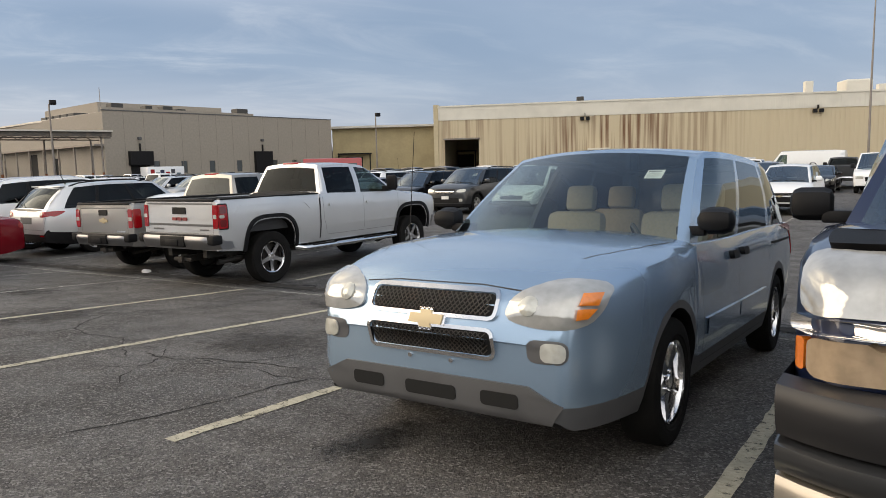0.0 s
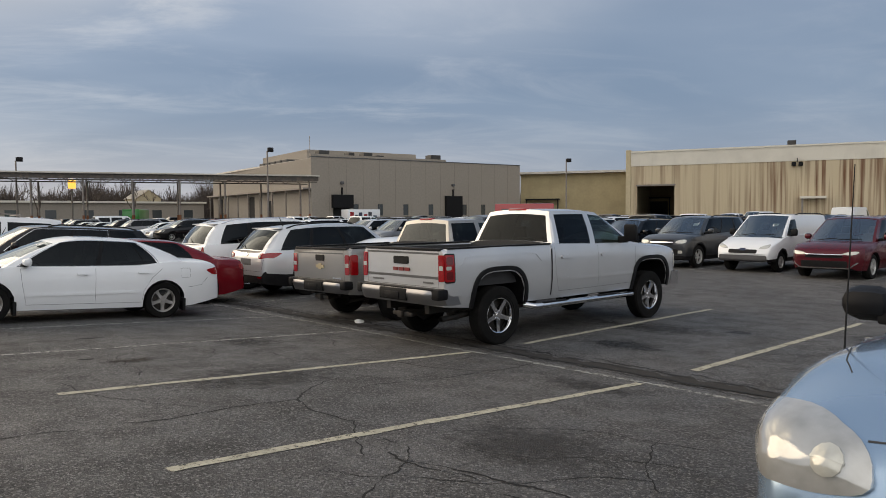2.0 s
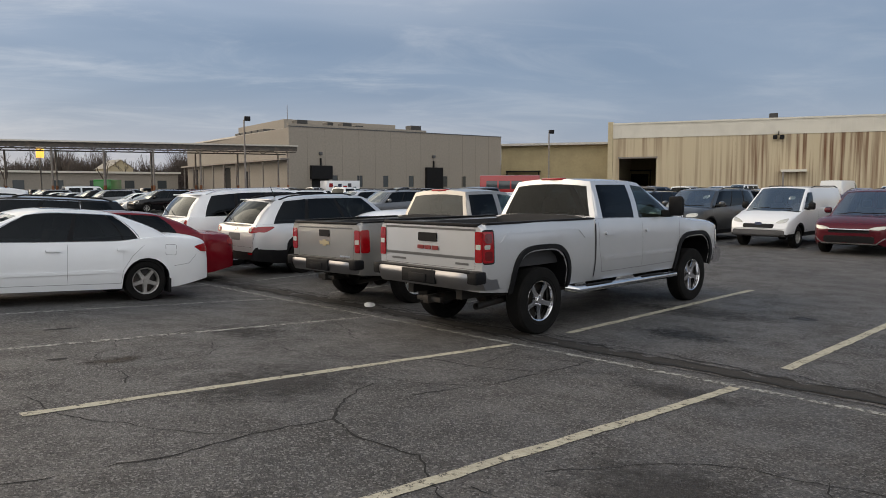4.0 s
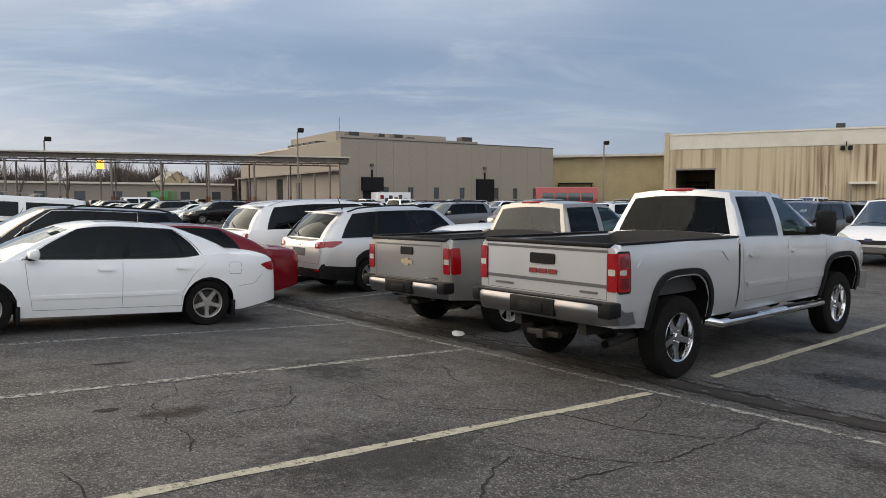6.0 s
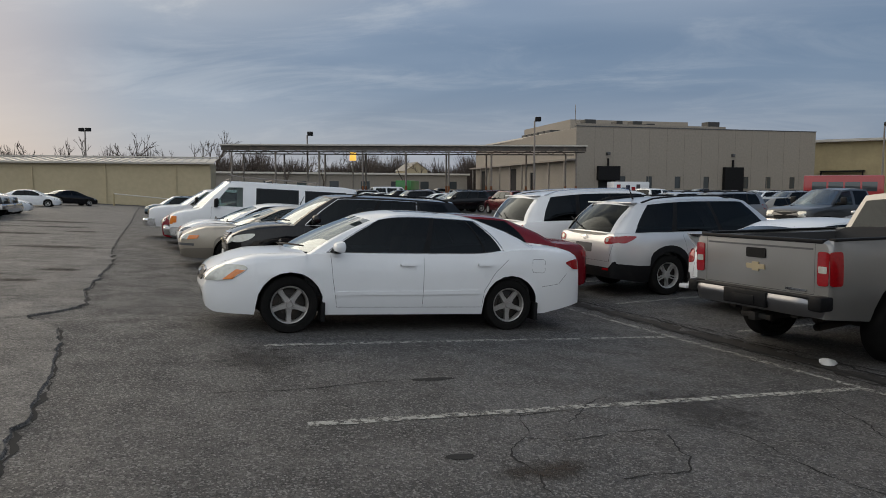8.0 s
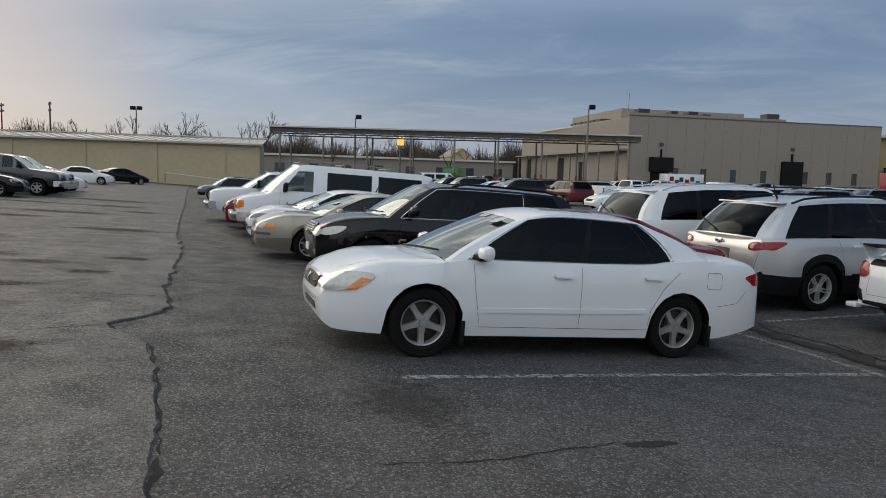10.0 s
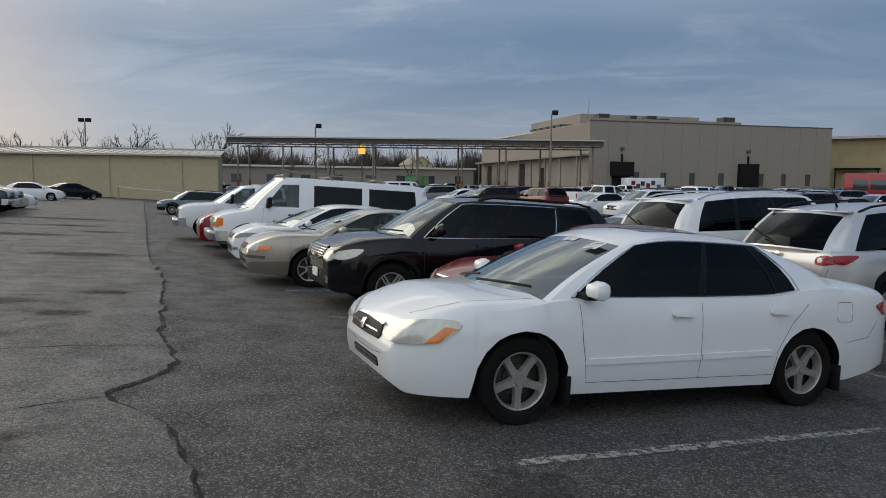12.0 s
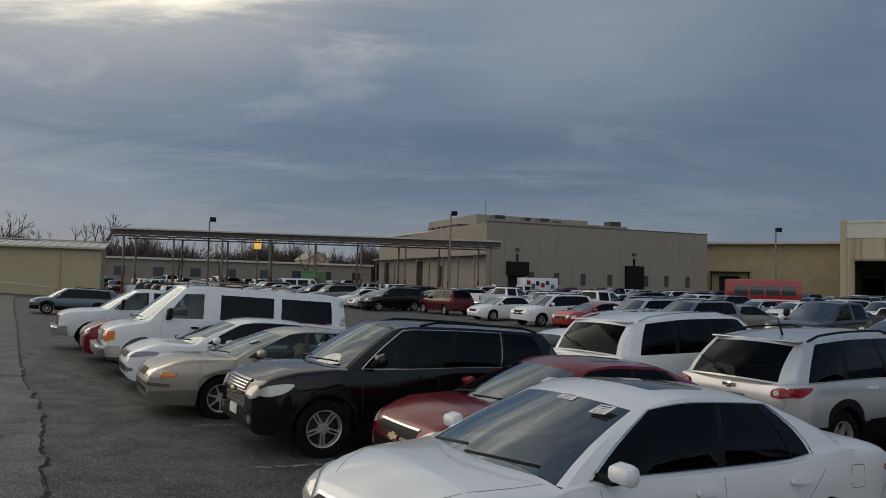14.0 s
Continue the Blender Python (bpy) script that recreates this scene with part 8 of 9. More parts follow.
s["patches"] = [
    ("headlight", "f", [(0.41, 0.77), (0.58, 0.735), (0.77, 0.745), (0.815, 0.83), (0.82, 0.935), (0.63, 0.955), (0.44, 0.885)], LAMP_MID, dict(off=0.014, thick=0.03, dense=0.025, dome=0.022, label="hazy clear headlight")),
    ("indicator", "f", [(0.735, 0.785), (0.768, 0.79), (0.788, 0.83), (0.742, 0.83)], AMBER, dict(off=0.036, thick=0.02, both=False)),
    ("indicator", "f", [(0.745, 0.845), (0.790, 0.845), (0.795, 0.89), (0.750, 0.885)], AMBER, dict(off=0.036, thick=0.02, both=False)),
    ("headlight_bulb", "f", rrect(0.49, 0.58, 0.79, 0.87, 0.044), LAMP, dict(off=0.036, thick=0.01, dome=0.01)),
    ("upper_grille", "f", rrect(-0.355, 0.355, 0.775, 0.875, 0.03), GAP, dict(off=0.004, thick=0.02, both=False)),
    ("lower_grille", "f", rrect(-0.35, 0.35, 0.59, 0.705, 0.03), GAP, dict(off=0.004, thick=0.02, both=False)),
    ("emblem_rim", "f", shift(bowtie(0.235, 0.105), 0, 0.742), CHROME, dict(off=0.020, thick=0.025, both=False, rings=2)),
    ("emblem", "f", shift(bowtie(0.20, 0.082), 0, 0.742), GOLD, dict(off=0.026, thick=0.03, both=False, rings=2, label="gold maker's badge")),
    ("fog_recess", "f", rrect(0.53, 0.72, 0.585, 0.69, 0.04), GREYPL, dict(off=0.003, thick=0.01)),
    ("fog_light", "f", rrect(0.60, 0.71, 0.595, 0.68, 0.03), LAMP, dict(off=0.012, thick=0.015)),
    ("bumper_apron", "f", [(-0.64, 0.305), (0.64, 0.305), (0.70, 0.40), (0.54, 0.475), (-0.54, 0.475), (-0.70, 0.40)], GREYPL, dict(off=0.014, thick=0.03, both=False, label="grey plastic bumper apron")),
    ("apron_slot", "f", rrect(-0.15, 0.15, 0.355, 0.425, 0.02), GAP, dict(off=0.018, thick=0.005, both=False)), ("apron_slot", "f", rrect(0.29, 0.49, 0.36, 0.43, 0.02), GAP, dict(off=0.018, thick=0.005)),
    ("door_handle", "l", rrect(0.10, 0.27, 0.93, 0.985, 0.025), BLACK, dict(off=0.035, thick=0.03, rings=2)), ("door_handle", "l", rrect(-0.22, -0.06, 0.94, 0.995, 0.025), BLACK, dict(off=0.035, thick=0.03, rings=2)),
    ("taillight", "r", rrect(0.72, 0.88, 0.80, 1.20, 0.03), RED, dict(off=0.012)), ("side_marker", "l", rrect(xr + 0.02, xr + 0.12, 0.8, 1.1, 0.03), RED, dict(off=0.01)),
    ("bumper_screw", "f", rrect(0.11, 0.135, 0.535, 0.555, 0.009), CHROME, dict(off=0.008, thick=0.008, rings=2)),
]
s["strips"] = [gap("l", [(1.02, 1.04), (0.98, 0.62), (0.92, 0.34), (0.0, 0.33), (0.0, 1.06)]), gap("l", [(0.0, 0.33), (-0.98, 0.33), (-1.1, 0.7), (-1.15, 1.07)]), gap("t", [(1.30, 0.80), (1.7, 0.76), (1.95, 0.69), (2.1, 0.62)]), gap("f", [(-0.46, 0.895), (-0.25, 0.912), (0.25, 0.912), (0.46, 0.895)], both=False),
               ("side_moulding", "l", [(0.90, 0.56), (0.02, 0.565)], 0.10, BL, dict(off=0.012, thick=0.014)), ("side_moulding", "l", [(-0.02, 0.565), (-0.98, 0.575)], 0.10, BL, dict(off=0.012, thick=0.014)),
               ("grille_surround", "f", rrect(-0.37, 0.37, 0.765, 0.887, 0.035), 0.018, CHROME, dict(off=0.016, thick=0.018, both=False, closed=True)),
               ("grille_surround", "f", rrect(-0.365, 0.365, 0.578, 0.715, 0.035), 0.018, CHROME, dict(off=0.016, thick=0.018, both=False, closed=True)),
               ("slide_rail", "l", [(-1.25, 0.98), (-2.35, 0.99)], 0.02, GAP, dict(off=0.004)), ("roof_ditch", "t", [(0.1, 0.60), (-2.1, 0.60)], 0.02, GAP, dict(off=0.003))]


def chalk_marks(thing, sh, P, hi):
    """Lot number written on the glass, low on the driver's side."""
    cu = bpy.data.curves.new("lot_number", "FONT")
    cu.body, cu.size, cu.extrude = "# 253", 0.085, 0.0
    o = new("lot_number", cu)
    o.data.materials.append(CHALK)
    o.parent = thing
    o.matrix_basis = Matrix.Translation((1.30, 0.47, 1.165)) @ Matrix.Rotation(radians(125), 4, "Z") @ Matrix.Rotation(radians(52), 4, "X")
    o["label"] = "white hand-written lot number"


def second_row(thing, sh, P, hi):
    for sgn in (1, -1):
        seat(thing, -0.75, 0.4 * sgn, 0.58, CAB_BEIGE)


s["extras"] = [cockpit(CAB_BEIGE, 0.20, 0.56, 0.40, GREYPL), second_row, mesh_grille(-0.345, 0.345, 0.78, 0.868, 0.026), mesh_grille(-0.34, 0.34, 0.595, 0.70, 0.026), window_sticker((0.50, 1.50, 0.10, 0.06)), antenna(1.60, -0.82, 1.03, 0.75, 0.06)]
uplander = build_car(s, "light blue minivan with beige seats and hazy headlights", "minivan")
place(uplander, -3.13, -2.42, -90)

# ---- dark blue pickup beside the minivan ----
NV = PAINTS["navy"]
s = pickup("pickup_truck", paint=NV, L=5.75, wb=3.3, fo=1.0, style="chunk", spokes=6, H=1.90, bed=1.36, belt=1.22, hood=1.20, r=0.39, arch=0.48, sill=0.42, nose_k=0.20, nose_r=0.55, w=2.0, cab_front=1.30, cab_back=-1.0, mirror=(0.98, 1.30, (0.12, 0.20, 0.17), BLACK))
xf, xr = ends(s)
s["patches"] = [("headlight", "f", rrect(0.52, 0.93, 0.95, 1.13, 0.05), LAMP_MID, dict(off=0.03, thick=0.05, dense=0.03)), ("indicator", "f", rrect(0.52, 0.90, 0.755, 0.88, 0.03), LAMP_WARM, dict(off=0.03, thick=0.05, dense=0.03)),
                ("corner_indicator", "f", rrect(0.905, 0.935, 0.765, 0.87, 0.012), AMBER, dict(off=0.035, thick=0.05)), ("grille", "f", rrect(-0.50, 0.50, 0.76, 1.12, 0.04), BLACK, dict(off=0.02, both=False)),
                ("chrome_band", "f", rrect(-0.95, 0.95, 0.89, 0.94, 0.015), CHROME, dict(off=0.045, thick=0.06, both=False)), ("bonnet_shield", "f", rrect(-0.88, 0.88, 1.135, 1.175, 0.015), BLACK, dict(off=0.05, thick=0.06, both=False)),
                ("taillight", "r", rrect(0.82, 1.0, 0.86, 1.22, 0.03), RED, dict())]
s["extras"] = [cockpit(CAB_DARK, 0.3, 0.75, 0.42), undercar, bed_rails, wipers,
               bumper_bar(True, 0.56, 0.74, 0.16, mat("bumper_cladding", (0.016, 0.016, 0.018), 0.5), wrap=0.45, name="bumper_cover"), bumper_bar(True, 0.44, 0.555, 0.15, PAINTS["charcoal"], wrap=0.45, name="bumper_middle"),
               bumper_bar(True, 0.26, 0.435, 0.12, PAINTS["sand"], wrap=0.45, name="bumper_skirt"), antenna(1.9, 0.8, 1.2, 0.8)]
navy = build_car(s, "dark blue pickup truck with grey bumper cladding", "pickup truck")
place(navy, -0.52, -5.36 + 2.65, -90)


# ---- the facing row across the aisle ----
s = suv("suv_car", L=4.82, w=1.92, H=1.80, wb=2.79, fo=0.90, r=0.39, belt=1.18, hood=1.12, paint=PAINTS["charcoal"], style="star", spokes=5, clad=1, nose_k=0.16)
s["patches"] = [("headlight", "f", [(0.50, 0.86), (0.86, 0.86), (0.88, 1.0), (0.56, 0.97)], LAMP, dict(off=0.012)), ("grille", "f", rrect(-0.44, 0.44, 0.80, 0.98, 0.04), BLACK, dict(off=0.01, both=False)), ("lower_grille", "f", rrect(-0.6, 0.6, 0.46, 0.66, 0.04), BLACK, dict(off=0.01, both=False)),
                ("number_plate", "f", rrect(-0.16, 0.16, 0.60, 0.72, 0.01), PAPER, dict(off=0.03, thick=0.02, both=False)), ("fog_light", "f", rrect(0.62, 0.78, 0.52, 0.62, 0.03), LAMP, dict(off=0.012)), ("taillight", "r", rrect(0.68, 0.9, 0.98, 1.22, 0.03), RED, dict())]
s["strips"] = [("grille_bar", "f", [(-0.44, 0.89), (0.44, 0.89)], 0.04, CHROME, dict(off=0.022, thick=0.02, both=False, lo=True)), gap("l", [(1.0, 1.1), (0.95, 0.45), (-0.12, 0.44), (-0.12, 1.15)]), gap("l", [(-0.12, 0.44), (-0.9, 0.44), (-1.1, 1.15)])]
s["extras"] = [cockpit(CAB_DARK, 0.1, 0.6), roof_rails, wipers, window_sticker((0.5, 1.5, 0.16, 0.1))]
runner = build_car(s, "dark grey off-road SUV with chrome grille bar")
place(runner, -16.55, 17.4, -90)

s = van("panel_van", paint=W, L=4.82, w=1.83, H=1.85, wb=3.06, fo=0.88, r=0.325, belt=1.16, hood=1.06, style="thin", spokes=8, panes=[(0.05, 0.27, GLASS_GREEN)], clad=1, no_back=True,
        top=[(-2.41, 1.16), (-2.36, 1.18), (0, 1.16), (1.0, 1.14), (1.45, 1.08), (1.95, 0.95), (2.25, 0.84), (2.41, 0.60)], cab=(1.32, 0.45, -2.30, -2.38), mirror=(0.95, 1.26, (0.12, 0.2, 0.22), BLACK), cowl_bow=0.3)
s["patches"] = [("headlight", "f", [(0.46, 0.76), (0.80, 0.78), (0.84, 0.92), (0.62, 0.86)], LAMP, dict(off=0.012)), ("grille", "f", rrect(-0.46, 0.46, 0.62, 0.74, 0.04), BLACK, dict(off=0.008, both=False)), ("lower_bumper", "f", rrect(-0.78, 0.78, 0.32, 0.56, 0.06), GREYPL, dict(off=0.012, both=False)),
                ("emblem", "f", rrect(-0.10, 0.10, 0.70, 0.78, 0.035), PAINTS["navy"], dict(off=0.02, thick=0.02, both=False, rings=2)), ("taillight", "r", rrect(0.78, 0.90, 0.9, 1.4, 0.03), RED, dict())]
s["strips"] = [gap("l", [(1.0, 1.1), (0.98, 0.45), (0.05, 0.42), (0.05, 1.14)]), gap("l", [(0.0, 0.42), (-1.0, 0.42), (-1.0, 1.14)])]
s["extras"] = [cockpit(CAB_DARK, 0.35, 0.62), wipers, window_sticker((0.45, 1.5, 0.15, 0.09)), roof_rails]
transit = build_car(s, "small white panel van with a grey bumper", "van")
place(transit, -13.72, 17.6, -90)

s = suv("minivan_car", L=5.17, w=2.02, H=1.77, wb=3.09, fo=0.98, r=0.355, belt=1.08, hood=0.98, paint=PAINTS["maroon"], style="twin", spokes=5, nose_k=0.28, cab=(1.25, 0.35, -2.2, -2.5), cowl_bow=0.35, rail_mat=CHROME)
s["patches"] = [("headlight", "f", [(0.42, 0.72), (0.80, 0.70), (0.90, 0.82), (0.62, 0.79)], LAMP, dict(off=0.012)), ("grille", "f", rrect(-0.50, 0.50, 0.62, 0.70, 0.03), BLACK, dict(both=False)), ("lower_grille", "f", rrect(-0.62, 0.62, 0.36, 0.54, 0.05), BLACK, dict(off=0.008, both=False)), ("taillight", "r", rrect(0.7, 0.95, 0.95, 1.1, 0.03), RED, dict())]
s["strips"] = [("bumper_trim", "f", [(-0.85, 0.50), (-0.66, 0.34), (0.66, 0.34), (0.85, 0.50)], 0.03, CHROME, dict(off=0.016, thick=0.015, both=False)), ("grille_trim", "f", [(-0.5, 0.715), (0.5, 0.715)], 0.02, CHROME, dict(off=0.016, both=False)), gap("l", [(1.0, 1.05), (0.95, 0.4), (-0.1, 0.38), (-0.1, 1.08)])]
s["extras"] = [cockpit(CAB_DARK, 0.2, 0.55), roof_rails, wipers]
pacifica = build_car(s, "maroon minivan with chrome bumper trim", "minivan")
place(pacifica, -10.93, 16.85, -90)

s = suv("suv_car", L=4.25, w=1.77, H=1.67, wb=2.55, fo=0.86, r=0.345, belt=1.08, hood=0.98, paint=W, style="twin", spokes=5, clad=1)
s["patches"] = [("headlight", "f", [(0.42, 0.78), (0.78, 0.80), (0.84, 0.90), (0.60, 0.88)], LAMP_DARK, dict(off=0.012)), ("grille", "f", rrect(-0.44, 0.44, 0.66, 0.74, 0.03), BLACK, dict(both=False)), ("lower_grille", "f", rrect(-0.44, 0.44, 0.44, 0.62, 0.05), BLACK, dict(off=0.008, both=False)),
                ("fog_recess", "f", rrect(0.54, 0.76, 0.44, 0.58, 0.05), BLACK, dict(off=0.008)), ("emblem", "f", shift(bowtie(0.2, 0.07), 0, 0.64), GOLD, dict(off=0.02, thick=0.02, both=False, rings=2)), ("taillight", "r", rrect(0.6, 0.84, 0.9, 1.1, 0.03), RED, dict())]
s["strips"] = [gap("l", [(0.95, 1.05), (0.9, 0.4), (-0.1, 0.38), (-0.1, 1.08)])]
s["extras"] = [cockpit(CAB_DARK, 0.1, 0.52), roof_rails, wipers]
trax = build_car(s, "small white SUV with black grille")
place(trax, -5.12, 19.6, -90)

# ---- stock for the rest of the lot ----
LAMPS = [("headlight", "f", rrect(0.48, 0.84, 0.62, 0.76, 0.04), LAMP, dict()), ("taillight", "r", rrect(0.52, 0.86, 0.80, 0.96, 0.03), RED, dict()), ("grille", "f", rrect(-0.40, 0.40, 0.54, 0.68, 0.03), BLACK, dict(both=False))]
LAMPS_HIGH = [("headlight", "f", rrect(0.52, 0.86, 0.74, 0.90, 0.04), LAMP, dict()), ("taillight", "r", rrect(0.64, 0.90, 0.90, 1.16, 0.03), RED, dict()), ("grille", "f", rrect(-0.44, 0.44, 0.62, 0.84, 0.03), BLACK, dict(both=False))]
LAMPS_TRUCK = [("headlight", "f", rrect(0.56, 0.92, 0.82, 1.02, 0.04), LAMP, dict()), ("taillight", "r", rrect(0.82, 0.99, 0.88, 1.24, 0.03), RED, dict()), ("grille", "f", rrect(-0.52, 0.52, 0.72, 1.02, 0.03), BLACK, dict(both=False))]
HOLD = (0, -400)          # the first of each kind waits far behind everything until it is given its stall
stock = {}
for col in ("white", "silver", "black", "grey", "red", "tan"):
    stock["saloon", col] = build_car(sedan("saloon_car", L=4.75, paint=PAINTS[col], patches=LAMPS, style="thin", spokes=7), "%s saloon in a row of parked cars" % col, hi=False)
for col in ("white", "silver", "black", "grey", "maroon"):
    stock["suv", col] = build_car(suv("suv_car", L=4.75, paint=PAINTS[col], patches=LAMPS_HIGH, style="thin", spokes=6, extras=[roof_rails]), "%s SUV in a row of parked cars" % col, hi=False)
for col in ("white", "charcoal", "silver"):
    stock["pickup", col] = build_car(pickup("pickup_truck", paint=PAINTS[col], patches=LAMPS_TRUCK, style="chunk", spokes=6, L=5.8, wb=3.65, extras=[bumper_bar(False, 0.5, 0.74, 0.15, CHROME), bumper_bar(True, 0.46, 0.72, 0.13, CHROME)], H=1.88, bed=1.36, belt=1.25, hood=1.18, r=0.39, arch=0.48), "%s pickup truck in a row of parked cars" % col, "pickup truck", hi=False)
for col, kw in (("white", {}), ("silver", dict(panes=[(0.06, 0.25, GLASS_GREEN)], no_back=True))):
    stock["van", col] = build_car(van("passenger_van", paint=PAINTS["white"] if col == "white" else PAINTS["pearl"], patches=LAMPS_HIGH, H=2.08 if col == "white" else 2.35, style="thin", spokes=8, **kw), "white van in a row of parked cars", "van", hi=False)
stock["saloon", "brightred"] = build_car(sedan("coupe_car", L=4.78, w=1.9, H=1.38, hood=0.84, paint=PAINTS["brightred"], patches=LAMPS, style="twin", spokes=5), "bright red coupe in a row of parked cars", hi=False)
for k in stock.values():
    k["group"] = "parked cars"
used = set()
rc = random.Random(21)
KINDS = [("saloon", "white"), ("saloon", "silver"), ("saloon", "black"), ("saloon", "grey"), ("saloon", "red"), ("saloon", "tan"), ("suv", "white"), ("suv", "silver"), ("suv", "black"), ("suv", "grey"), ("suv", "maroon"), ("pickup", "white"), ("pickup", "charcoal"),
         ("pickup", "silver"), ("van", "white"), ("van", "silver")]
WEIGHTS = [9, 7, 6, 6, 2, 3, 9, 6, 6, 5, 2, 5, 3, 2, 2, 1]


def park(kind, x, y, heading):
    m = place(None, x, y, heading)
    if kind not in used:
        used.add(kind)
        stock[kind].matrix_basis = m
    else:
        copy_thing(stock[kind], m)


FIXED = [("suv", "black", -19.35, 17.7, -90), ("saloon", "silver", -8.2, 18.6, -90), ("suv", "white", -43.2, 17.0, -90), ("saloon", "brightred", -40.3, 17.4, -90), ("saloon", "white", -48.2, 17.3, -90), ("suv", "maroon", -54.8, 17.0, 180), ("suv", "black", -59.4, 15.2, -90),
         ("saloon", "silver", -62.1, 15.4, -90), ("saloon", "white", -64.9, 15.4, -90), ("saloon", "white", -24.85, 3.4, 90), ("pickup", "white", -57.5, 24.0, 90), ("van", "silver", -8.4, 45.2, 180), ("suv", "silver", -37.0, 17.4, -90), ("suv", "grey", -34.2, 17.4, -90), ("pickup", "charcoal", -28.3, 18.2, -90),
         ("saloon", "silver", -25.4, 17.5, -90), ("saloon", "grey", -22.3, 17.5, -90), ("saloon", "white", -75.5, -16.6, 90), ("saloon", "black", -83.0, -14.5, 120), ("pickup", "charcoal", -48.0, -16.2, 90), ("pickup", "silver", -51.4, -16.4, 90), ("saloon", "silver", -55.0, -16.2, 90), ("saloon", "white", -58.2, -16.2, 90), ("saloon", "black", -44.5, -16.5, 90),
         ("suv", "white", -1.4, 24.8, 90), ("saloon", "grey", 1.6, 19.0, -90), ("pickup", "charcoal", 4.4, 19.5, -90)]
for a, b, x, y, h in FIXED:
    park((a, b), x, y, h)
taken = [(x, y) for _, _, x, y, _ in FIXED] + [(-16.55, 17.4), (-13.72, 17.6), (-10.93, 16.85), (-5.12, 19.6)]
for y, x0, x1, h, full in ((23.6, -72, 8, 90, 0.92), (36.5, -86, 6, -90, 0.88), (42.2, -88, 4, 90, 0.88), (55.5, -92, -8, -90, 0.85), (61.0, -92, -14, 90, 0.85), (76.0, -94, -26, -90, 0.7), (14.5, -95, -68, -90, 0.9), (20.5, -95, -73, 90, 0.9), (4.5, -97, -72, 90, 0.85), (31.0, -97, -88, 90, 0.8)):
    x = x0
    while x < x1:
        if rc.random() < full and all(abs(x - tx) > 2.4 or abs(y - ty) > 4.5 for tx, ty in taken) and not (-61 < x < -46 and 40 < y < 56):
            park(rc.choices(KINDS, WEIGHTS)[0], x + rc.uniform(-0.2, 0.2), y + rc.uniform(-0.45, 0.45), h + rc.uniform(-1.5, 1.5))
        x += 2.75
for k in range(4):
    for j in range(8):
        if rc.random() < 0.85:
            park(rc.choices(KINDS, WEIGHTS)[0], -116 - k * 7 + rc.uniform(-0.3, 0.3), 2 + j * 5.2 + rc.uniform(-0.3, 0.3), rc.choice((0, 180)))
for kind, ob in stock.items():
    if kind not in used:
        park(kind, -90 + len(used), 48.5, 90)


# ---- tall thin mast ----
mast = tagged(new("radio_mast"), "tall thin grey radio mast", "mast")
bm = bmesh.new()
tube(bm, [(0, 0, -0.3), (0, 0, 7.0), (0.05, 0, 13.4)], [0.09, 0.07, 0.04], 8)
part("pole", bm, STEEL, mast)
bm = bmesh.new()
box(bm, -0.3, 0.3, -0.3, 0.3, -0.3, 0.25, 0.03)
part("footing", bm, CONCRETE, mast)
mast.matrix_basis = pose(-4.75, 51.0, 0)

# ---- red shuttle bus ----
def bus():
    t = tagged(new("shuttle_bus"), "red shuttle bus with a row of dark windows", "bus")
    red = PAINTS["brightred"]
    L, w, H = 7.2, 2.4, 3.0
    bm = bmesh.new()
    box(bm, -L / 2, L / 2 - 1.2, -w / 2, w / 2, 0.45, H, 0.12)
    part("body", bm, red, t)
    bm = bmesh.new()
    box(bm, L / 2 - 1.25, L / 2, -w / 2 + 0.15, w / 2 - 0.15, 0.45, 1.45, 0.12)
    part("bonnet", bm, red, t)
    for sgn in (1, -1):
        for k in range(4):
            bm = bmesh.new()
            x = -L / 2 + 0.5 + k * 1.25
            box(bm, x, x + 1.1, sgn * w / 2 - 0.02, sgn * w / 2 + 0.012, 1.65, 2.45, 0.005)
            part("window", bm, WINDOW_DARK, t)
        bm = bmesh.new()
        box(bm, -L / 2 + 0.2, L / 2 - 1.4, sgn * w / 2 - 0.01, sgn * w / 2 + 0.01, 1.2, 1.32)
        part("stripe", bm, W, t)
    for x in (-L / 2 + 1.3, L / 2 - 1.0):
        for sgn in (1, -1):
            bm = bmesh.new()
            lathe(bm, [(0.20, 0.12), (0.40, 0.12), (0.42, 0.0), (0.40, -0.12)], 18, m=Matrix.Translation((x, sgn * (w / 2 - 0.1), 0.42)))
            part("tyre", bm, RUBBER, t)
    t.matrix_basis = pose(-53.4, 47.8, 0, 0, 0, 222)


bus()


def box_truck(x, y, rz, m, label, L=6.0, H=3.0, name="box_trailer"):
    t = tagged(new(name), label, "trailer")
    bm = bmesh.new()
    box(bm, -L / 2, L / 2, -1.2, 1.2, 0.8, H, 0.05)
    part("box", bm, m, t)
    for xx in (-L / 2 + 1.0, L / 2 - 1.0):
        for sgn in (1, -1):
            bm = bmesh.new()
            lathe(bm, [(0.2, 0.12), (0.42, 0.12), (0.44, 0.0), (0.42, -0.12)], 16, m=Matrix.Translation((xx, sgn * 1.08, 0.44)))
            part("tyre", bm, RUBBER, t)
    bm = bmesh.new()
    box(bm, -L / 2, L / 2, -0.5, 0.5, 0.55, 0.798)
    part("chassis", bm, DARKMETAL, t)
    t.matrix_basis = pose(x, y, 0, 0, 0, rz)
    return t


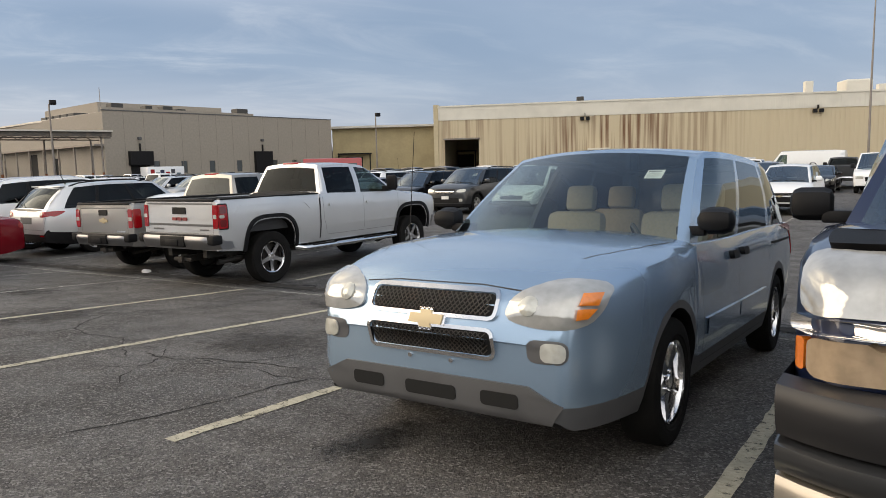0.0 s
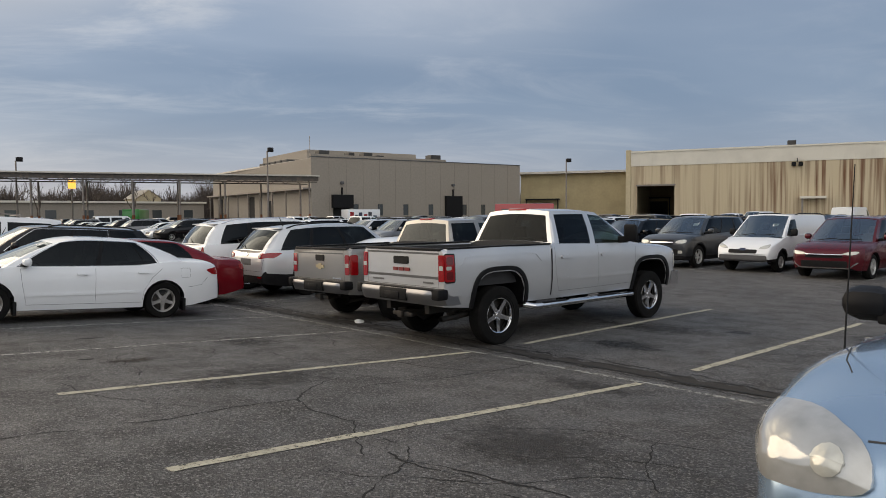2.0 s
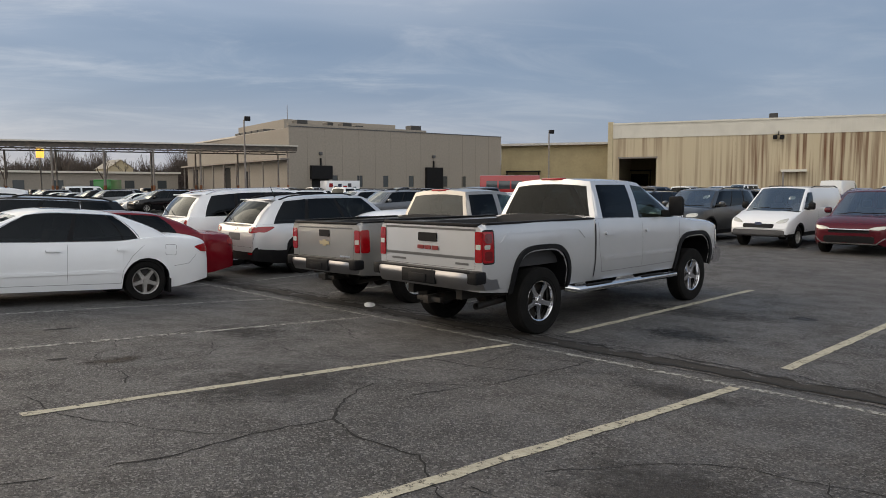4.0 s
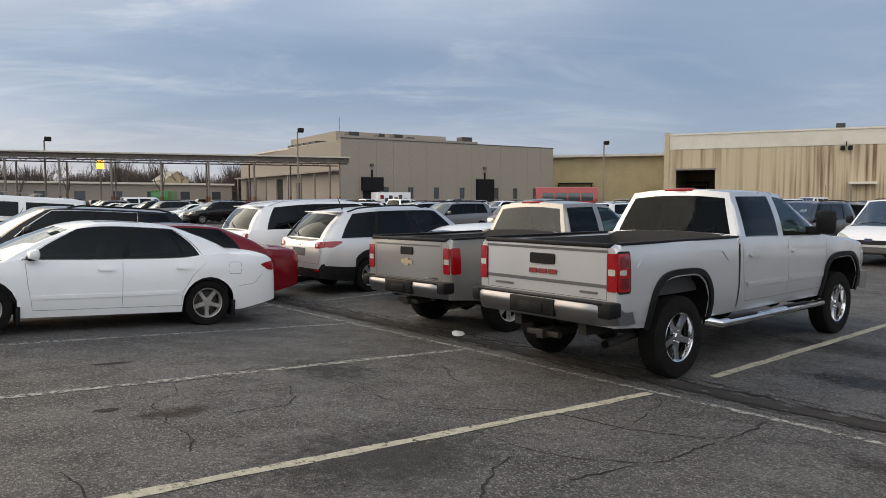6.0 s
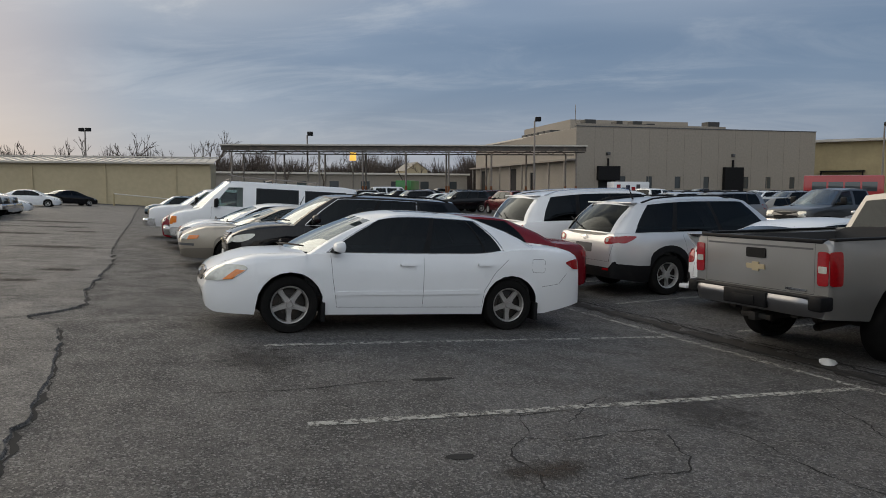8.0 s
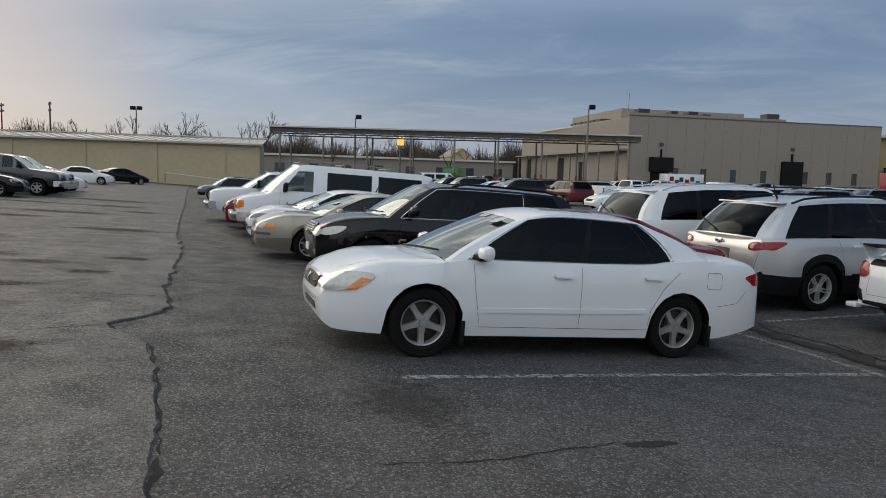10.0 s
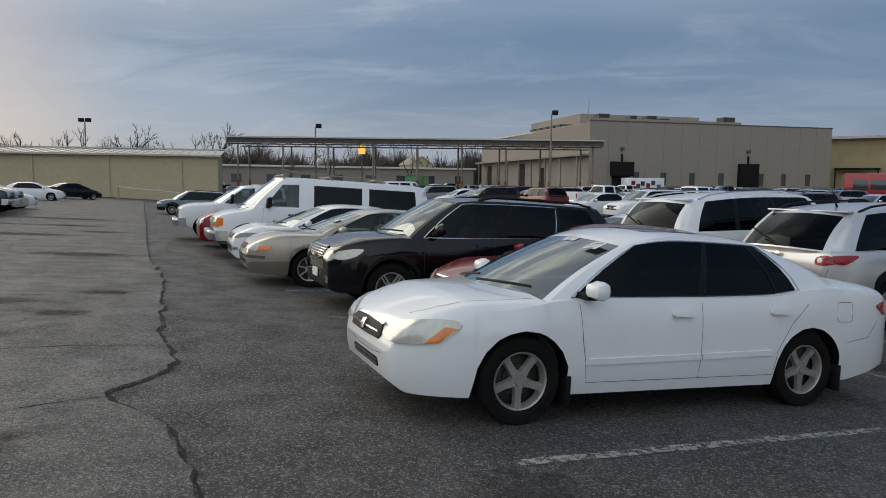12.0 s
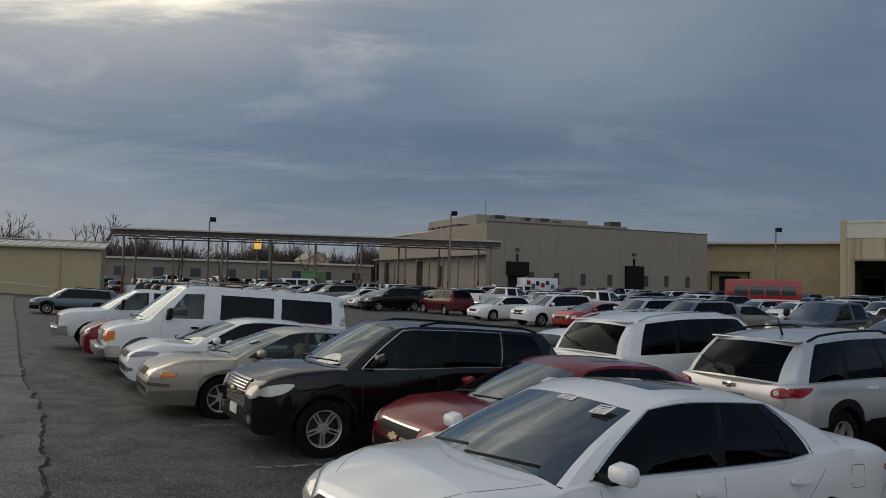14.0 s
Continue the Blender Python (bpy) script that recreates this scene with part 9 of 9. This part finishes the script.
box_truck(*at_heading(70.5, 112), 150, PAINTS["green"], "bright green box trailer among parked cars", 7.0, 3.1)
tr = box_truck(-107.5, 65.5, 84, W, "white food trailer with small pictures on its side", 6.5, 3.0)
for k, (y, z, col) in enumerate(((-2.4, 2.2, RED), (-1.5, 1.7, INK), (-0.7, 2.1, PAINTS["navy"]), (0.3, 1.8, RED), (1.2, 2.2, INK), (2.2, 1.6, PAINTS["slate"]))):
    bm = bmesh.new()
    box(bm, y - 0.35, y + 0.35, -1.215, -1.2, z - 0.35, z + 0.35)
    part("picture_panel", bm, col, tr)

# ---- litter, cracks and stains on the asphalt ----
CRACKS = [[(-8.6, -6.1), (-8.55, -5.55), (-8.48, -5.03), (-8.58, -4.39), (-8.57, -3.79), (-9.02, -3.33), (-9.31, -2.87)], [(-7.2, -4.07), (-6.95, -4.18), (-6.77, -4.27)], [(-6.75, -4.09), (-6.39, -4.16), (-5.98, -4.03)],
          [(-8.78, -2.87), (-8.68, -1.94), (-8.68, -1.29), (-8.77, -0.41)], [(-13.53, -5.98), (-13.52, -5.53), (-13.62, -4.89), (-13.7, -4.39)], [(-11.86, -3.12), (-11.46, -3.25), (-11.23, -3.45), (-11.28, -3.91)], [(-8.57, -3.79), (-8.1, -3.9), (-7.6, -3.8), (-7.22, -4.05)],
          [(-5.19, -5.66), (-5.08, -5.41), (-5.02, -5.15), (-4.95, -4.69), (-4.9, -4.02)], [(-6.62, -4.13), (-6.18, -4.0), (-5.78, -3.86), (-5.2, -3.82)], [(-16.97, -8.3), (-17.08, -7.99), (-17.12, -7.76)], [(-18.9, -9.4), (-18.97, -7.98), (-18.92, -7.45)],
          [(-27.5, -10.2), (-28.03, -8.97), (-29.86, -8.35), (-30.36, -7.7)], [(-22.4, -9.5), (-22.74, -8.02), (-22.99, -7.5)], [(-38, -8.2), (-37, -11), (-38, -15)], [(-3.5, 6.8), (-7, 7.4), (-11, 7.0), (-15, 8.2)], [(-10.4, -2.2), (-9.9, -1.7), (-9.3, -1.6), (-8.8, -1.3)]]
for i, c in enumerate(CRACKS):
    bm = bmesh.new()
    ribbon(bm, c, 0.015, 0.028 if c[0][1] < -7.4 else 0.003, 1.4, 0.06, 0.05, i * 7)
    tagged(link("crack", bm, CRACK), "thin dark crack in the asphalt", "crack", "asphalt cracks", "structure")


rk = random.Random(17)
for i in range(16):
    x, y, a = rk.uniform(-14.5, -4.6), rk.uniform(-5.6, -0.8), rk.uniform(-0.5, 0.5) + (1.57 if i % 3 == 0 else 0)
    pts = [(x, y)]
    for k in range(rk.randint(4, 9)):
        a += rk.uniform(-0.55, 0.55)
        x, y = x + 0.26 * math.cos(a), min(y + 0.26 * math.sin(a), -0.5)
        pts.append((x, y))
    bm = bmesh.new()
    ribbon(bm, pts, 0.009, 0.003, 1.5, 0.05, 0.04, 300 + i)
    tagged(link("crack", bm, CRACK), "hairline crack in the worn asphalt", "crack", "asphalt cracks", "structure")


def blot(x, y, rx, ry, m, seed, label):
    bm = bmesh.new()
    ring = []
    for k in range(28):
        a = 2 * math.pi * k / 28
        f = 1 + 0.45 * noise.noise(Vector((math.cos(a) * 1.7, math.sin(a) * 1.7, seed))) + 0.2 * noise.noise(Vector((math.cos(a) * 5, math.sin(a) * 5, seed)))
        px, py = x + rx * f * math.cos(a), y + ry * f * math.sin(a)
        ring.append(bm.verts.new((px, py, gz(px, py) + (0.0035 if y > -7.4 else 0.030))))
    bm.faces.new(ring)
    bmesh.ops.triangulate(bm, faces=bm.faces)
    tagged(link("stain", bm, m), label, "stain", "stains", "structure")


BROWN = soft_stain("mud_stain", (0.040, 0.030, 0.022), 0.9)
TAR = soft_stain("tar_patch", (0.045, 0.042, 0.040), 0.9, 0.7)
blot(-11.45, -4.28, 0.24, 0.45, BROWN, 1, "brown muddy stain on the asphalt")
blot(-8.85, 1.65, 0.75, 0.42, OIL, 2, "dark oil stain on the asphalt")
blot(-3.6, -4.75, 0.28, 0.55, OIL, 3, "dark oil stain under the minivan")
blot(-13.67, -4.16, 0.05, 0.22, CRACK, 4, "small pothole in the asphalt")
blot(-11.8, -4.69, 0.05, 0.09, CRACK, 5, "small pothole in the asphalt")
blot(-8.17, 3.85, 0.3, 0.22, OIL, 6, "dark oil stain on the asphalt")
for k, (x, y, rx, ry) in enumerate(((-21.9, -9.2, 0.45, 0.75), (-21.0, -8.5, 0.35, 0.5), (-19.6, -9.4, 0.35, 0.7), (-41.3, -10.4, 1.1, 1.6), (-35.3, -11.2, 1.0, 2.2), (-29.0, -8.9, 0.8, 1.3), (-32.4, -12.2, 0.9, 1.6),
                                    (-22.8, -8.1, 0.35, 0.5), (-16.2, -8.5, 0.4, 0.5), (-41.0, -13.8, 1.0, 2.5), (-22.8, -10.3, 0.5, 0.9), (-47.0, -11.0, 1.4, 2.6), (-26.0, -11.5, 0.6, 1.4), (-37.8, -9.2, 0.9, 0.9))):
    blot(x, y, rx, ry, BROWN if k % 3 else TAR, 10 + k, "dark brown stain soaked into the old asphalt")
for k, (x, y, rx, ry) in enumerate(((-6.3, -3.2, 0.9, 0.7), (-9.8, -3.6, 0.8, 1.2), (-12.4, -2.4, 0.9, 0.6), (-9.6, 3.4, 1.4, 0.7), (-6.0, 4.6, 1.2, 0.8), (-14.6, -5.6, 0.7, 0.5), (-7.4, -0.9, 0.8, 0.4))):
    blot(x, y, rx, ry, TAR, 40 + k, "faint dark patch worn into the asphalt")
bm = bmesh.new()
bmesh.ops.create_icosphere(bm, subdivisions=2, radius=0.08)
for v in bm.verts:
    v.co *= 1 + 0.5 * noise.noise(v.co * 14)
    v.co.z = max(v.co.z * 0.6, -0.02)
cup = tagged(link("litter", bm, PAPER), "crumpled white paper litter by the drain seam", "litter")
cup.matrix_basis = pose(-13.5, 0.30, gz(-13.5, 0.3) + 0.02)
